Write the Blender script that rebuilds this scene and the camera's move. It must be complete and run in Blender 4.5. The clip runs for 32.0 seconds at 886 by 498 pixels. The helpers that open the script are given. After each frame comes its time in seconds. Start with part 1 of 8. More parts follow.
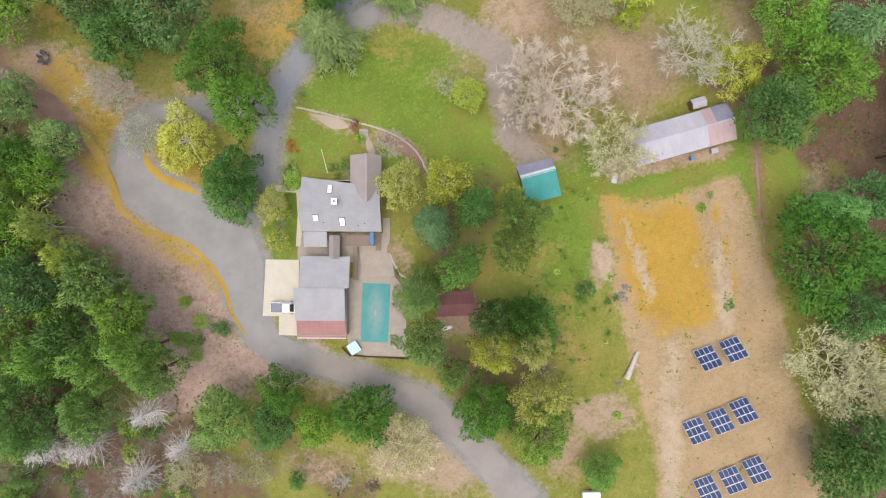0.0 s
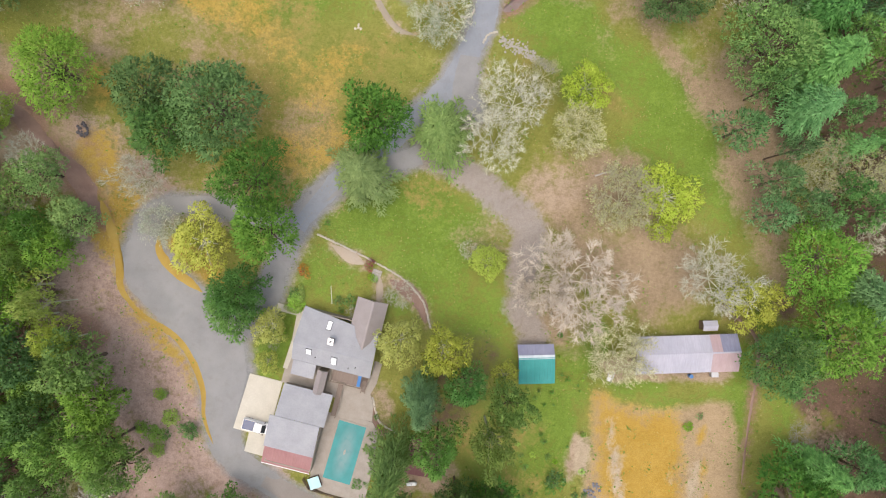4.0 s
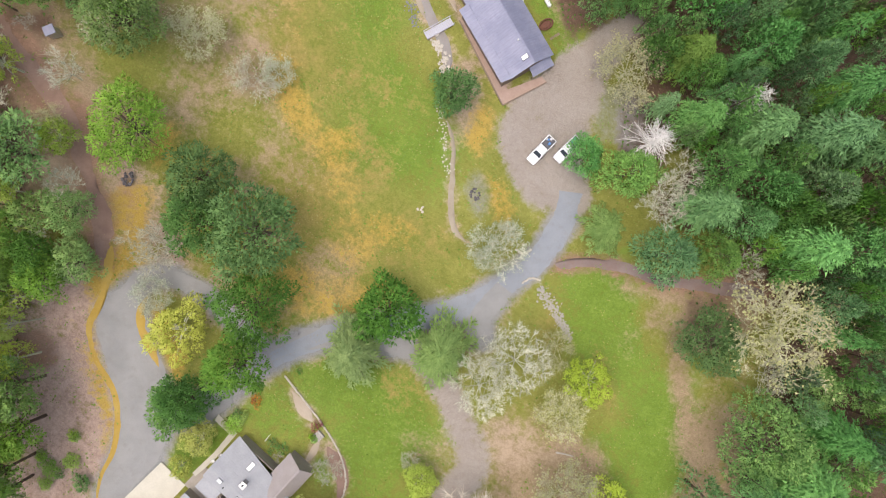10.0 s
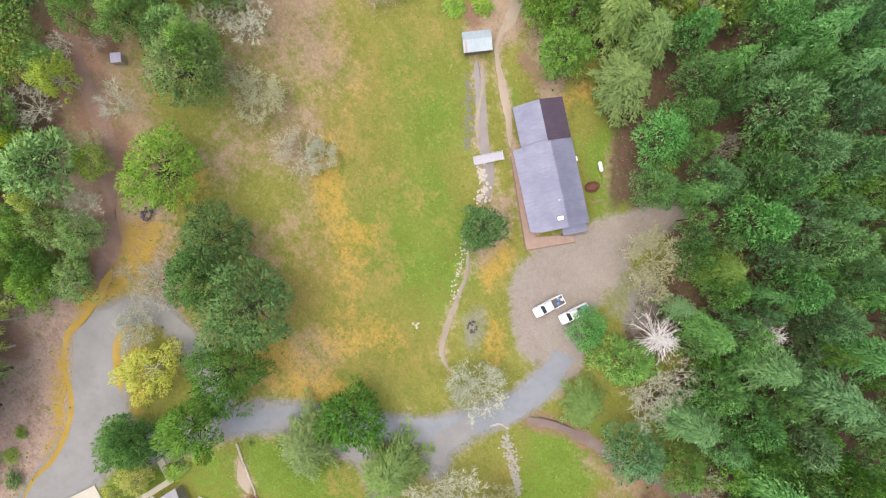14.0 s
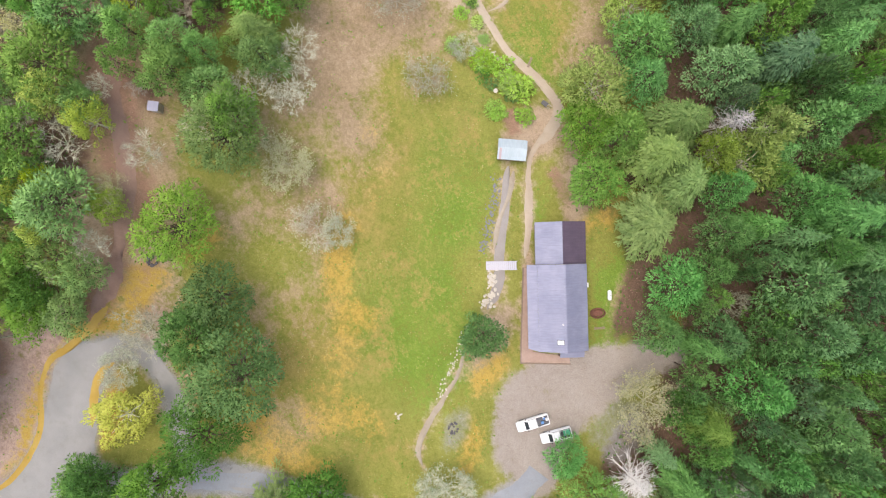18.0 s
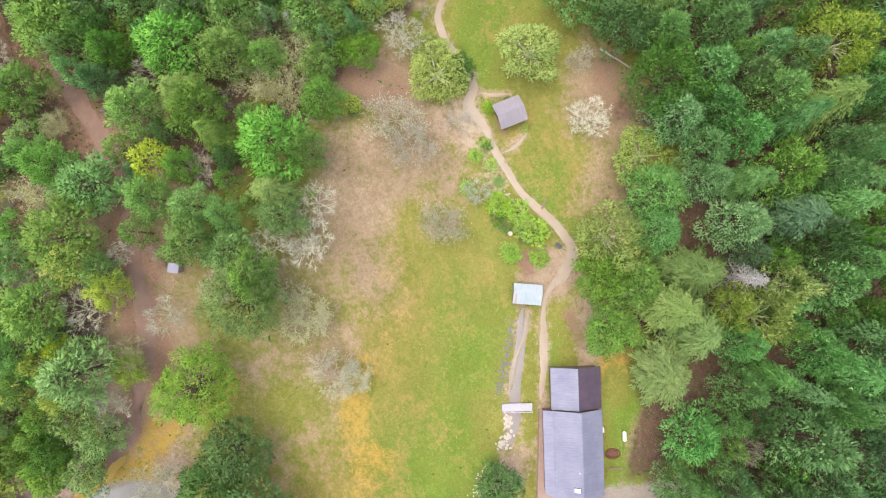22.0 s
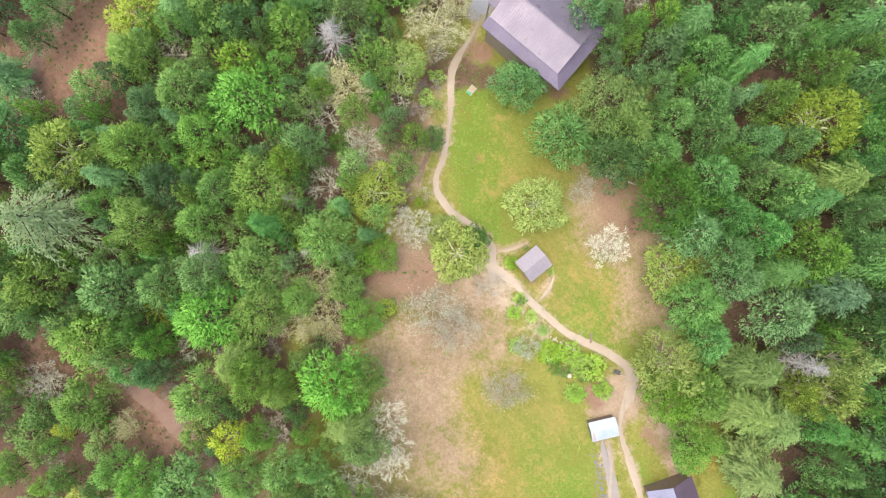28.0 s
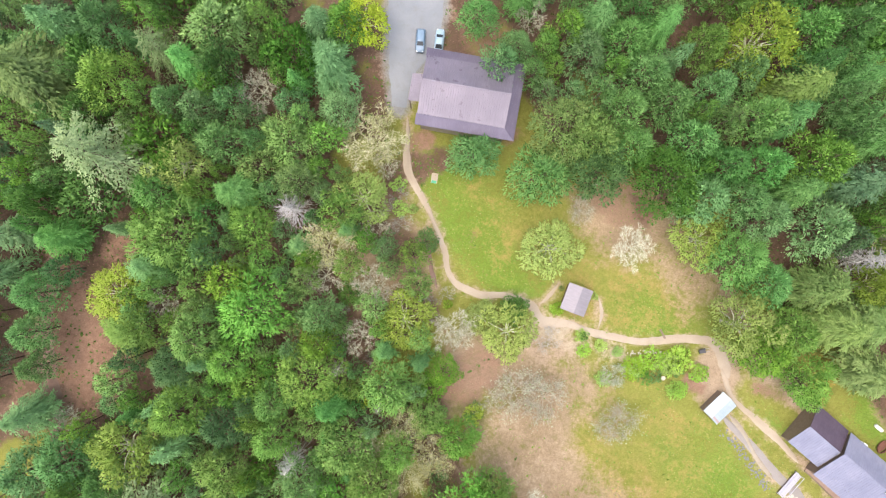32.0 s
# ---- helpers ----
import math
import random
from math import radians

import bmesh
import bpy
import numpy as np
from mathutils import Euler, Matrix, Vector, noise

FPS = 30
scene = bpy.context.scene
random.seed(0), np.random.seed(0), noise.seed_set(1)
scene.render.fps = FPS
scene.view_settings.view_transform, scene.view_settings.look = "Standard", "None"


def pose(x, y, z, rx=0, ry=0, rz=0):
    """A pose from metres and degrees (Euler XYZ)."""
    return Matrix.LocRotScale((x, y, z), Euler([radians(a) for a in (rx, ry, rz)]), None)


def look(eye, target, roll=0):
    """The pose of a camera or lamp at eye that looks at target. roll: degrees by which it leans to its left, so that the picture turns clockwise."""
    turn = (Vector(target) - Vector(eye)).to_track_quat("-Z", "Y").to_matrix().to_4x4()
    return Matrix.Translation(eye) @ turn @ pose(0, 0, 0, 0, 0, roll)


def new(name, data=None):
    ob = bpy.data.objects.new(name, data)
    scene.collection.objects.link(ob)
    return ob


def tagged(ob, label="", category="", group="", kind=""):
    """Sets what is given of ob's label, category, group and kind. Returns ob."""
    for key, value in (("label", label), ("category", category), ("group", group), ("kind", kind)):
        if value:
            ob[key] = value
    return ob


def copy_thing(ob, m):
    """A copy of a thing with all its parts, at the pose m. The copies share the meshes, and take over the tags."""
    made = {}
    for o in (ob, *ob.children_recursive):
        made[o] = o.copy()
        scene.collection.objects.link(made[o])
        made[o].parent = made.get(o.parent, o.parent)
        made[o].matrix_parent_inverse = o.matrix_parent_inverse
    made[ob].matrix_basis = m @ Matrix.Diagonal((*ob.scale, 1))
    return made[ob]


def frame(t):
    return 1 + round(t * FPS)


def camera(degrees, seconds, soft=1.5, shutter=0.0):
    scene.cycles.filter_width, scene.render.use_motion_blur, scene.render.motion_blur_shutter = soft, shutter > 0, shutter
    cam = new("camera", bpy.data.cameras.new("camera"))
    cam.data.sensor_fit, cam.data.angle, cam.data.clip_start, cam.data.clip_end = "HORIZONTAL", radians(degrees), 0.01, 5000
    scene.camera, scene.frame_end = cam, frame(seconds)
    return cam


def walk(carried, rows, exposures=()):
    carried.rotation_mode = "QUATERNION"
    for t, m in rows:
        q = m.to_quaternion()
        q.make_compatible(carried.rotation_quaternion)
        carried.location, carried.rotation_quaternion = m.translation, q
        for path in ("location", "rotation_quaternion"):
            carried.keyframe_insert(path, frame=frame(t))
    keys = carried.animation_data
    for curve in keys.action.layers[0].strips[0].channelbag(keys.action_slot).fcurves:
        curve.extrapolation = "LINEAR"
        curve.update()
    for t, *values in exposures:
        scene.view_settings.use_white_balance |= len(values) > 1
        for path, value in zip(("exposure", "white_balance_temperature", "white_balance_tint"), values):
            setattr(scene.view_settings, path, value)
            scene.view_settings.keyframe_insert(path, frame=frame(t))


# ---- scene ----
cam = camera(75, 32.0, 1.15)
PATH = [
    (0, pose(0.37, 0.04, 105.34, -0.63, 0.17, -4.71)),
    (0.5, pose(0.33, 3.52, 105.29, -0.73, 0.12, -4.73)),
    (1, pose(0.23, 7.17, 105.22, -0.69, 0.12, -4.28)),
    (1.5, pose(0.36, 10.78, 105.12, -0.65, 0.25, -2.32)),
    (2, pose(0.26, 13.97, 105.00, -0.51, 0.28, 0.01)),
    (2.5, pose(-0.08, 16.99, 104.92, -0.16, 0.18, 2.18)),
    (3, pose(-0.37, 20.00, 104.84, 0.14, 0.16, 4.38)),
    (3.5, pose(-0.94, 23.01, 104.84, 0.37, 0.03, 6.69)),
    (5.5, pose(-3.82, 35.03, 104.84, 1.02, -0.42, 16.73)),
    (6, pose(-5.10, 38.02, 105.01, 0.98, -0.67, 18.91)),
    (6.5, pose(-6.33, 40.75, 105.17, 1.03, -0.83, 21.10)),
    (7, pose(-7.40, 43.82, 105.39, 0.89, -0.82, 23.39)),
    (7.5, pose(-8.49, 46.93, 105.55, 0.72, -0.73, 25.82)),
    (8, pose(-9.69, 49.79, 105.51, 0.71, -0.66, 28.23)),
    (8.5, pose(-10.99, 52.53, 105.55, 0.65, -0.56, 30.62)),
    (9, pose(-12.67, 55.42, 105.62, 0.38, -0.53, 33.24)),
    (9.5, pose(-14.52, 58.29, 105.65, 0.08, -0.46, 35.60)),
    (10, pose(-16.21, 61.27, 105.67, -0.20, -0.26, 37.97)),
    (10.5, pose(-17.67, 64.02, 105.68, -0.31, 0.03, 40.41)),
    (11, pose(-19.54, 66.31, 105.66, -0.34, 0.09, 42.74)),
    (11.5, pose(-21.49, 68.64, 105.62, -0.42, 0.21, 45.03)),
    (12, pose(-23.32, 71.04, 105.58, -0.51, 0.47, 47.40)),
    (12.5, pose(-25.16, 73.06, 105.55, -0.43, 0.67, 49.68)),
    (13, pose(-27.35, 74.77, 105.54, -0.37, 0.68, 51.86)),
    (13.5, pose(-29.71, 76.22, 105.55, -0.45, 0.60, 53.70)),
    (14, pose(-31.99, 77.64, 105.60, -0.42, 0.56, 55.78)),
    (14.5, pose(-34.16, 78.81, 105.55, -0.43, 0.52, 57.67)),
    (16.5, pose(-41.05, 82.26, 105.59, 0.07, 0.47, 64.82)),
    (17, pose(-43.03, 82.75, 105.56, 0.09, 0.31, 66.14)),
    (17.5, pose(-45.10, 83.18, 105.41, 0.14, 0.13, 66.84)),
    (18, pose(-47.64, 83.85, 105.30, 0.13, -0.00, 66.70)),
    (18.5, pose(-50.48, 84.67, 105.15, 0.15, -0.13, 66.60)),
    (19, pose(-53.39, 85.46, 105.28, 0.12, -0.15, 66.60)),
    (19.5, pose(-56.39, 86.25, 105.35, 0.16, -0.19, 66.56)),
    (20, pose(-59.71, 87.31, 105.56, 0.23, -0.10, 66.48)),
    (20.5, pose(-62.92, 88.18, 105.84, 0.25, -0.11, 66.31)),
    (21, pose(-65.59, 88.87, 106.09, 0.56, -0.17, 66.41)),
    (21.5, pose(-68.74, 89.58, 106.17, 0.66, -0.34, 66.34)),
    (22, pose(-72.06, 90.26, 106.47, 0.75, -0.49, 66.42)),
    (22.5, pose(-75.09, 90.95, 106.79, 1.03, -0.63, 66.63)),
    (23, pose(-77.79, 91.80, 106.95, 1.37, -0.63, 66.74)),
    (23.5, pose(-80.93, 92.87, 107.05, 1.52, -0.61, 67.06)),
    (24, pose(-84.30, 94.03, 107.27, 1.55, -0.52, 67.26)),
    (24.5, pose(-87.86, 95.85, 107.48, 1.15, -0.22, 67.77)),
    (25, pose(-90.58, 97.43, 107.84, 0.75, 0.09, 67.93)),
    (25.5, pose(-93.15, 98.53, 108.23, 0.57, 0.28, 66.03)),
    (27.5, pose(-103.83, 100.56, 110.08, -0.22, -0.51, 52.35)),
    (28, pose(-105.81, 101.25, 110.27, -0.13, -0.60, 48.86)),
    (28.5, pose(-107.60, 102.51, 110.19, -0.02, -0.54, 45.03)),
    (29, pose(-109.45, 104.16, 110.24, -0.13, -0.39, 41.29)),
    (29.5, pose(-111.72, 105.93, 110.30, -0.42, -0.44, 37.84)),
    (30, pose(-113.93, 107.71, 110.44, -0.57, -0.52, 34.05)),
    (30.5, pose(-115.67, 109.32, 110.49, -0.68, -0.57, 30.52)),
    (31, pose(-117.30, 111.24, 110.50, -0.68, -0.52, 26.45)),
    (31.5, pose(-118.73, 113.04, 110.59, -0.65, -0.52, 22.74)),
    (32, pose(-120.17, 114.56, 110.65, -0.41, -0.60, 18.70)),
]
walk(cam, PATH, [(0, 0.61), (6, 0.66), (13, 0.78), (19, 0.90), (25, 1.12), (32, 1.22)])

# ---- light ----
world = bpy.data.worlds.new("sky")
scene.world = world
world.use_nodes = True
wn = world.node_tree.nodes
sky = wn.new("ShaderNodeTexSky")
sky.sky_type = "NISHITA"
sky.sun_disc = False
sky.sun_elevation = radians(78)
sky.sun_rotation = radians(220)
sky.air_density, sky.dust_density, sky.ozone_density = 1.0, 6.0, 1.0
wn["Background"].inputs["Strength"].default_value = 0.14
world.node_tree.links.new(sky.outputs["Color"], wn["Background"].inputs["Color"])

sun = new("sun", bpy.data.lights.new("sun", "SUN"))
sun.data.energy, sun.data.angle, sun.data.color = 0.8, radians(100), (1.0, 0.96, 0.9)
sun.matrix_world = look((-10, -12, 155), (0, 0, 0))


# ---- materials ----
class Mat:
    """A small wrapper to write node materials."""

    def __init__(self, name, rough=0.8, metal=0.0):
        self.m = bpy.data.materials.new(name)
        self.m.use_nodes = True
        self.t = self.m.node_tree
        self.b = self.t.nodes["Principled BSDF"]
        self.b.inputs["Roughness"].default_value = rough
        self.b.inputs["Metallic"].default_value = metal
        self.b.inputs["Specular IOR Level"].default_value = 0.12 if rough > 0.84 else 0.5
        self.xyz = self.n("ShaderNodeTexCoord").outputs["Object"]

    def n(self, kind):
        return self.t.nodes.new(kind)

    def link(self, a, b):
        self.t.links.new(a, b)

    def put(self, to, value):
        if isinstance(value, (int, float)):
            to.default_value = value
        elif isinstance(value, tuple):
            to.default_value = (*value, 1.0) if len(value) == 3 else value
        else:
            self.link(value, to)

    def noise(self, scale, detail=3.0, rough=0.6, vec=None, lo=0.35, hi=0.65):
        node = self.n("ShaderNodeTexNoise")
        node.inputs["Scale"].default_value = scale
        node.inputs["Detail"].default_value = detail
        node.inputs["Roughness"].default_value = rough
        self.link(vec or self.xyz, node.inputs["Vector"])
        return self.ramp(node.outputs["Fac"], lo, hi)

    def ramp(self, fac, lo, hi, a=0.0, b=1.0):
        node = self.n("ShaderNodeMapRange")
        node.clamp = True
        for i, v in enumerate((fac, lo, hi, a, b)):
            self.put(node.inputs[i], v)
        return node.outputs[0]

    def math(self, op, a, b=0.0):
        node = self.n("ShaderNodeMath")
        node.operation = op
        self.put(node.inputs[0], a)
        self.put(node.inputs[1], b)
        return node.outputs[0]

    def mix(self, fac, a, b, blend="MIX"):
        node = self.n("ShaderNodeMix")
        node.data_type, node.blend_type = "RGBA", blend
        self.put(node.inputs[0], fac)
        self.put(node.inputs[6], a)
        self.put(node.inputs[7], b)
        return node.outputs[2]

    def attr(self, name):
        node = self.n("ShaderNodeAttribute")
        node.attribute_name = name
        return node.outputs["Fac"]

    def random(self):
        return self.n("ShaderNodeObjectInfo").outputs["Random"]

    def island(self):
        return self.n("ShaderNodeNewGeometry").outputs["Random Per Island"]

    def shift(self, color, hue, sat, val):
        node = self.n("ShaderNodeHueSaturation")
        self.put(node.inputs["Hue"], hue)
        self.put(node.inputs["Saturation"], sat)
        self.put(node.inputs["Value"], val)
        self.put(node.inputs["Color"], color)
        return node.outputs["Color"]

    def bump(self, height, strength=0.3, distance=0.05):
        node = self.n("ShaderNodeBump")
        node.inputs["Strength"].default_value = strength
        node.inputs["Distance"].default_value = distance
        self.link(height, node.inputs["Height"])
        self.link(node.outputs["Normal"], self.b.inputs["Normal"])

    def color(self, c):
        self.put(self.b.inputs["Base Color"], c)
        return self.m


def plain(name, a, b=None, scale=1.5, rough=0.75, metal=0.0, bump=0.0):
    """A worn painted or natural surface: two close colours in patches, fine grain on top."""
    m = Mat(name, rough, metal)
    b = b or tuple(v * 0.75 for v in a)
    c = m.mix(m.noise(scale, 4.0, 0.65), a, b)
    grain = m.noise(scale * 14, 2.0, 0.6, lo=0.2, hi=0.8)
    c = m.mix(0.35, c, m.mix(grain, tuple(v * 0.7 for v in a), tuple(min(1.0, v * 1.25) for v in a)))
    if bump:
        m.bump(grain, bump, 0.03)
    return m.color(c)


def leafy(name, a, b, hue=0.03, val=0.5, rough=0.6):
    """Foliage: tone varies from tree to tree, from tuft to tuft and from sprig to sprig."""
    m = Mat(name, rough)
    m.b.inputs["Specular IOR Level"].default_value = 0.15
    tuft = m.noise(3.6, 2.0, 0.5, lo=0.3, hi=0.7)
    c = m.mix(m.math("ADD", m.math("MULTIPLY", tuft, 0.6), m.math("MULTIPLY", m.island(), 0.4)), tuple(v * 1.02 for v in a), tuple(v * 0.97 for v in b))
    r = m.random()
    c = m.shift(c, m.ramp(r, 0, 1, 0.5 - 1.2 * hue, 0.5 + 0.4 * hue), m.ramp(m.math("FRACT", m.math("MULTIPLY", r, 7.3)), 0, 1, 0.82, 1.06), m.ramp(m.math("FRACT", m.math("MULTIPLY", r, 13.7)), 0, 1, 1 - val * 0.6, 1 + val))
    tr = m.n("ShaderNodeBsdfTranslucent")
    m.link(c, tr.inputs["Color"])
    add = m.n("ShaderNodeMixShader")
    add.inputs[0].default_value = 0.27
    m.link(m.b.outputs[0], add.inputs[1])
    m.link(tr.outputs[0], add.inputs[2])
    m.link(add.outputs[0], m.t.nodes["Material Output"].inputs["Surface"])
    return m.color(c)


def barky(name, a, b, scale=3.0):
    m = Mat(name, 0.9)
    c = m.mix(m.noise(scale, 4.0, 0.7), a, b)
    r = m.random()
    c = m.shift(c, 0.5, 1.0, m.ramp(r, 0, 1, 0.8, 1.2))
    return m.color(c)


def metal_roof(name, a, b, rough=0.45, metal=0.35):
    """Coated sheet metal, weathered in broad patches with streaks down the slope."""
    m = Mat(name, rough, metal)
    c = m.mix(m.noise(0.25, 3.0, 0.6), a, b)
    stretch = m.n("ShaderNodeMapping")
    stretch.inputs["Scale"].default_value = (3.0, 0.25, 1.0)
    m.link(m.xyz, stretch.inputs["Vector"])
    c = m.mix(m.math("MULTIPLY", m.noise(1.4, 3.0, 0.6, vec=stretch.outputs[0]), 0.3), c, tuple(v * 0.7 for v in a))
    m.put(m.b.inputs["Roughness"], m.ramp(m.noise(0.6), 0, 1, rough - 0.1, rough + 0.15))
    return m.color(c)


def ground_material():
    m = Mat("meadow_ground", 0.95)
    mid = m.noise(0.16, 3.0, 0.55)
    patch = m.noise(0.7, 5.0, 0.7, lo=0.36, hi=0.64)
    fine = m.noise(1.6, 6.0, 0.8, lo=0.38, hi=0.62)
    tiny = m.noise(6.0, 4.0, 0.8, lo=0.35, hi=0.65)

    def tone(a, b, k=mid):
        return m.mix(m.math("ADD", m.math("MULTIPLY", k, 0.3), m.math("ADD", m.math("MULTIPLY", patch, 0.3), m.math("MULTIPLY", fine, 0.4))), a, b)

    c = tone((0.145, 0.16, 0.028), (0.285, 0.282, 0.078))
    ragged = m.math("ADD", m.math("MULTIPLY", mid, 0.35), m.math("ADD", m.math("MULTIPLY", patch, 0.4), m.math("MULTIPLY", fine, 0.25)))

    def lay(c, name, a, b, edge=0.5, k=mid):
        f = m.math("ADD", m.attr(name), m.math("MULTIPLY", m.math("SUBTRACT", ragged, 0.5), edge))
        f = m.math("MULTIPLY", m.ramp(f, 0.22, 0.78), m.ramp(m.attr(name), 0.0, 0.15))
        return m.mix(f, c, tone(a, b, k))

    c = lay(c, "lush", (0.085, 0.155, 0.016), (0.205, 0.285, 0.052), 1.5)
    c = lay(c, "straw", (0.195, 0.16, 0.04), (0.305, 0.255, 0.085), 1.5)
    c = lay(c, "litter", (0.20, 0.145, 0.09), (0.385, 0.295, 0.195), 1.0)
    c = lay(c, "duff", (0.065, 0.042, 0.029), (0.20, 0.13, 0.095), 1.0)
    c = lay(c, "dirt", (0.25, 0.183, 0.126), (0.43, 0.333, 0.243), 1.0)
    c = lay(c, "rose", (0.225, 0.155, 0.127), (0.48, 0.365, 0.315), 1.2)
    c = lay(c, "amber", (0.325, 0.21, 0.032), (0.415, 0.30, 0.085), 1.4)
    c = lay(c, "soil", (0.275, 0.203, 0.115), (0.44, 0.328, 0.205), 0.5)
    c = lay(c, "ochre", (0.335, 0.205, 0.03), (0.44, 0.295, 0.075), 0.9)
    c = lay(c, "pale", (0.33, 0.262, 0.18), (0.47, 0.385, 0.28), 0.9)
    c = lay(c, "clay", (0.175, 0.10, 0.068), (0.32, 0.205, 0.15), 0.9)
    c = lay(c, "cream", (0.33, 0.275, 0.195), (0.47, 0.40, 0.295), 0.9)
    c = lay(c, "gravel", (0.20, 0.20, 0.20), (0.28, 0.28, 0.285), 0.5)
    c = lay(c, "packed", (0.25, 0.212, 0.185), (0.34, 0.302, 0.275), 0.9)
    c = m.mix(0.6, c, m.mix(tiny, (0.62, 0.62, 0.57), (1.34, 1.32, 1.27)), "MULTIPLY")
    m.bump(m.math("ADD", fine, m.math("MULTIPLY", tiny, 0.5)), 0.5, 0.12)
    return m.color(c)


def gravel_material(name, a, b, rut=(0.19, 0.175, 0.16)):
    m = Mat(name, 0.95)
    c = m.mix(m.noise(0.18, 4.0, 0.6), a, b)
    c = m.mix(m.math("MULTIPLY", m.noise(0.6, 4.0, 0.7, lo=0.5, hi=0.75), 0.5), c, rut)
    grain = m.noise(12.0, 3.0, 0.8, lo=0.2, hi=0.8)
    c = m.mix(0.3, c, m.mix(grain, tuple(v * 0.55 for v in a), tuple(min(1, v * 1.3) for v in b)))
    m.bump(grain, 0.5, 0.04)
    return m.color(c)


GROUND = ground_material()
GRAVEL = gravel_material("grey_gravel", (0.225, 0.223, 0.222), (0.28, 0.276, 0.27))
BLUE_GRAVEL = gravel_material("blue_grey_gravel", (0.215, 0.23, 0.255), (0.265, 0.28, 0.305))
TAN_GRAVEL = gravel_material("tan_gravel", (0.244, 0.219, 0.198), (0.291, 0.268, 0.252), (0.215, 0.173, 0.143))
PALE_PATH = gravel_material("pale_path", (0.345, 0.28, 0.21), (0.42, 0.355, 0.28), (0.285, 0.22, 0.155))
CLAY_TRACK = gravel_material("red_clay", (0.19, 0.118, 0.088), (0.30, 0.205, 0.165), (0.12, 0.075, 0.06))
LEAF_TRACK = gravel_material("leafy_earth", (0.16, 0.115, 0.105), (0.235, 0.185, 0.17), (0.20, 0.105, 0.07))
AMBER_GRASS = gravel_material("ochre_grass", (0.32, 0.205, 0.04), (0.42, 0.30, 0.085), (0.26, 0.20, 0.05))
CREEK_BED = gravel_material("creek_stone", (0.260, 0.217, 0.161), (0.360, 0.310, 0.248), (0.186, 0.136, 0.074))
CONCRETE = plain("concrete", (0.47, 0.44, 0.365), (0.545, 0.515, 0.435), 0.5, 0.85)
PATIO = plain("patio_concrete", (0.305, 0.27, 0.23), (0.385, 0.345, 0.30), 0.7, 0.85)
GREY_SHINGLE = plain("grey_shingle", (0.30, 0.303, 0.318), (0.365, 0.367, 0.38), 0.4, 0.9, bump=0.4)
BROWN_SHINGLE = plain("brown_grey_shingle", (0.29, 0.255, 0.245), (0.34, 0.305, 0.295), 0.5, 0.9, bump=0.4)
RED_ROOF = metal_roof("faded_red_metal", (0.29, 0.135, 0.13), (0.34, 0.175, 0.165), 0.55, 0.0)
DARK_RED_ROOF = metal_roof("dark_red_metal", (0.20, 0.085, 0.085), (0.27, 0.125, 0.12))
TEAL_ROOF = metal_roof("teal_metal", (0.015, 0.217, 0.203), (0.038, 0.285, 0.262), 0.5, 0.1)
LILAC_ROOF = metal_roof("blue_grey_metal", (0.20, 0.205, 0.285), (0.255, 0.26, 0.345), 0.5, 0.15)
# one roof metal in two tones: the upper slopes' sheen is put into the colour
PLUM_ROOF = metal_roof("grey_violet_metal", (0.16, 0.14, 0.178), (0.205, 0.18, 0.222), 0.36, 0.2)
SKIRT_ROOF = metal_roof("sheenless_grey_violet_metal", (0.135, 0.115, 0.165), (0.175, 0.15, 0.205), 0.4, 0.2)
CABIN_ROOF = metal_roof("pale_mauve_metal", (0.27, 0.245, 0.27), (0.33, 0.30, 0.33), 0.5, 0.15)
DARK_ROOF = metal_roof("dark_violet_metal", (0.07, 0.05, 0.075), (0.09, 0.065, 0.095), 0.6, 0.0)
GALV = metal_roof("galvanised_metal", (0.39, 0.385, 0.435), (0.465, 0.455, 0.505), 0.5, 0.15)
PINK_ROOF = metal_roof("faded_pink_metal", (0.40, 0.29, 0.29), (0.45, 0.345, 0.34), 0.55, 0.05)
PALE_ROOF = metal_roof("pale_blue_metal", (0.35, 0.42, 0.455), (0.46, 0.515, 0.545), 0.45, 0.2)
WOOD = plain("weathered_wood", (0.186, 0.136, 0.099), (0.248, 0.186, 0.143), 2.0)
DARK_WOOD = plain("dark_wood", (0.12, 0.075, 0.05), (0.18, 0.12, 0.08), 2.0)
DECK = plain("deck_boards", (0.211, 0.161, 0.130), (0.267, 0.211, 0.174), 2.0)
WALL = plain("tan_siding", (0.260, 0.223, 0.180), (0.298, 0.260, 0.211), 1.0)
STONE = plain("pale_stone", (0.440, 0.392, 0.320), (0.528, 0.480, 0.416), 2.5, bump=0.4)
RUBBLE = plain("grey_brown_stone", (0.29, 0.265, 0.235), (0.40, 0.37, 0.335), 2.5, bump=0.4)
ROCK = plain("grey_rock", (0.149, 0.149, 0.161), (0.223, 0.223, 0.236), 2.0, bump=0.4)
WHITE = plain("white_paint", (0.80, 0.80, 0.80), (0.72, 0.73, 0.74), 2.0, 0.5)
BLACK = plain("black_rubber", (0.025, 0.025, 0.027), (0.04, 0.04, 0.04), 4.0, 0.85)
DARK_STEEL = plain("dark_steel", (0.07, 0.07, 0.08), (0.11, 0.11, 0.12), 3.0, 0.5, 0.6)
STEEL = plain("steel", (0.45, 0.45, 0.46), (0.55, 0.55, 0.56), 3.0, 0.4, 0.8)
BLUE_TARP = plain("blue_tarp", (0.05, 0.16, 0.38), (0.08, 0.22, 0.48), 2.0, 0.5)
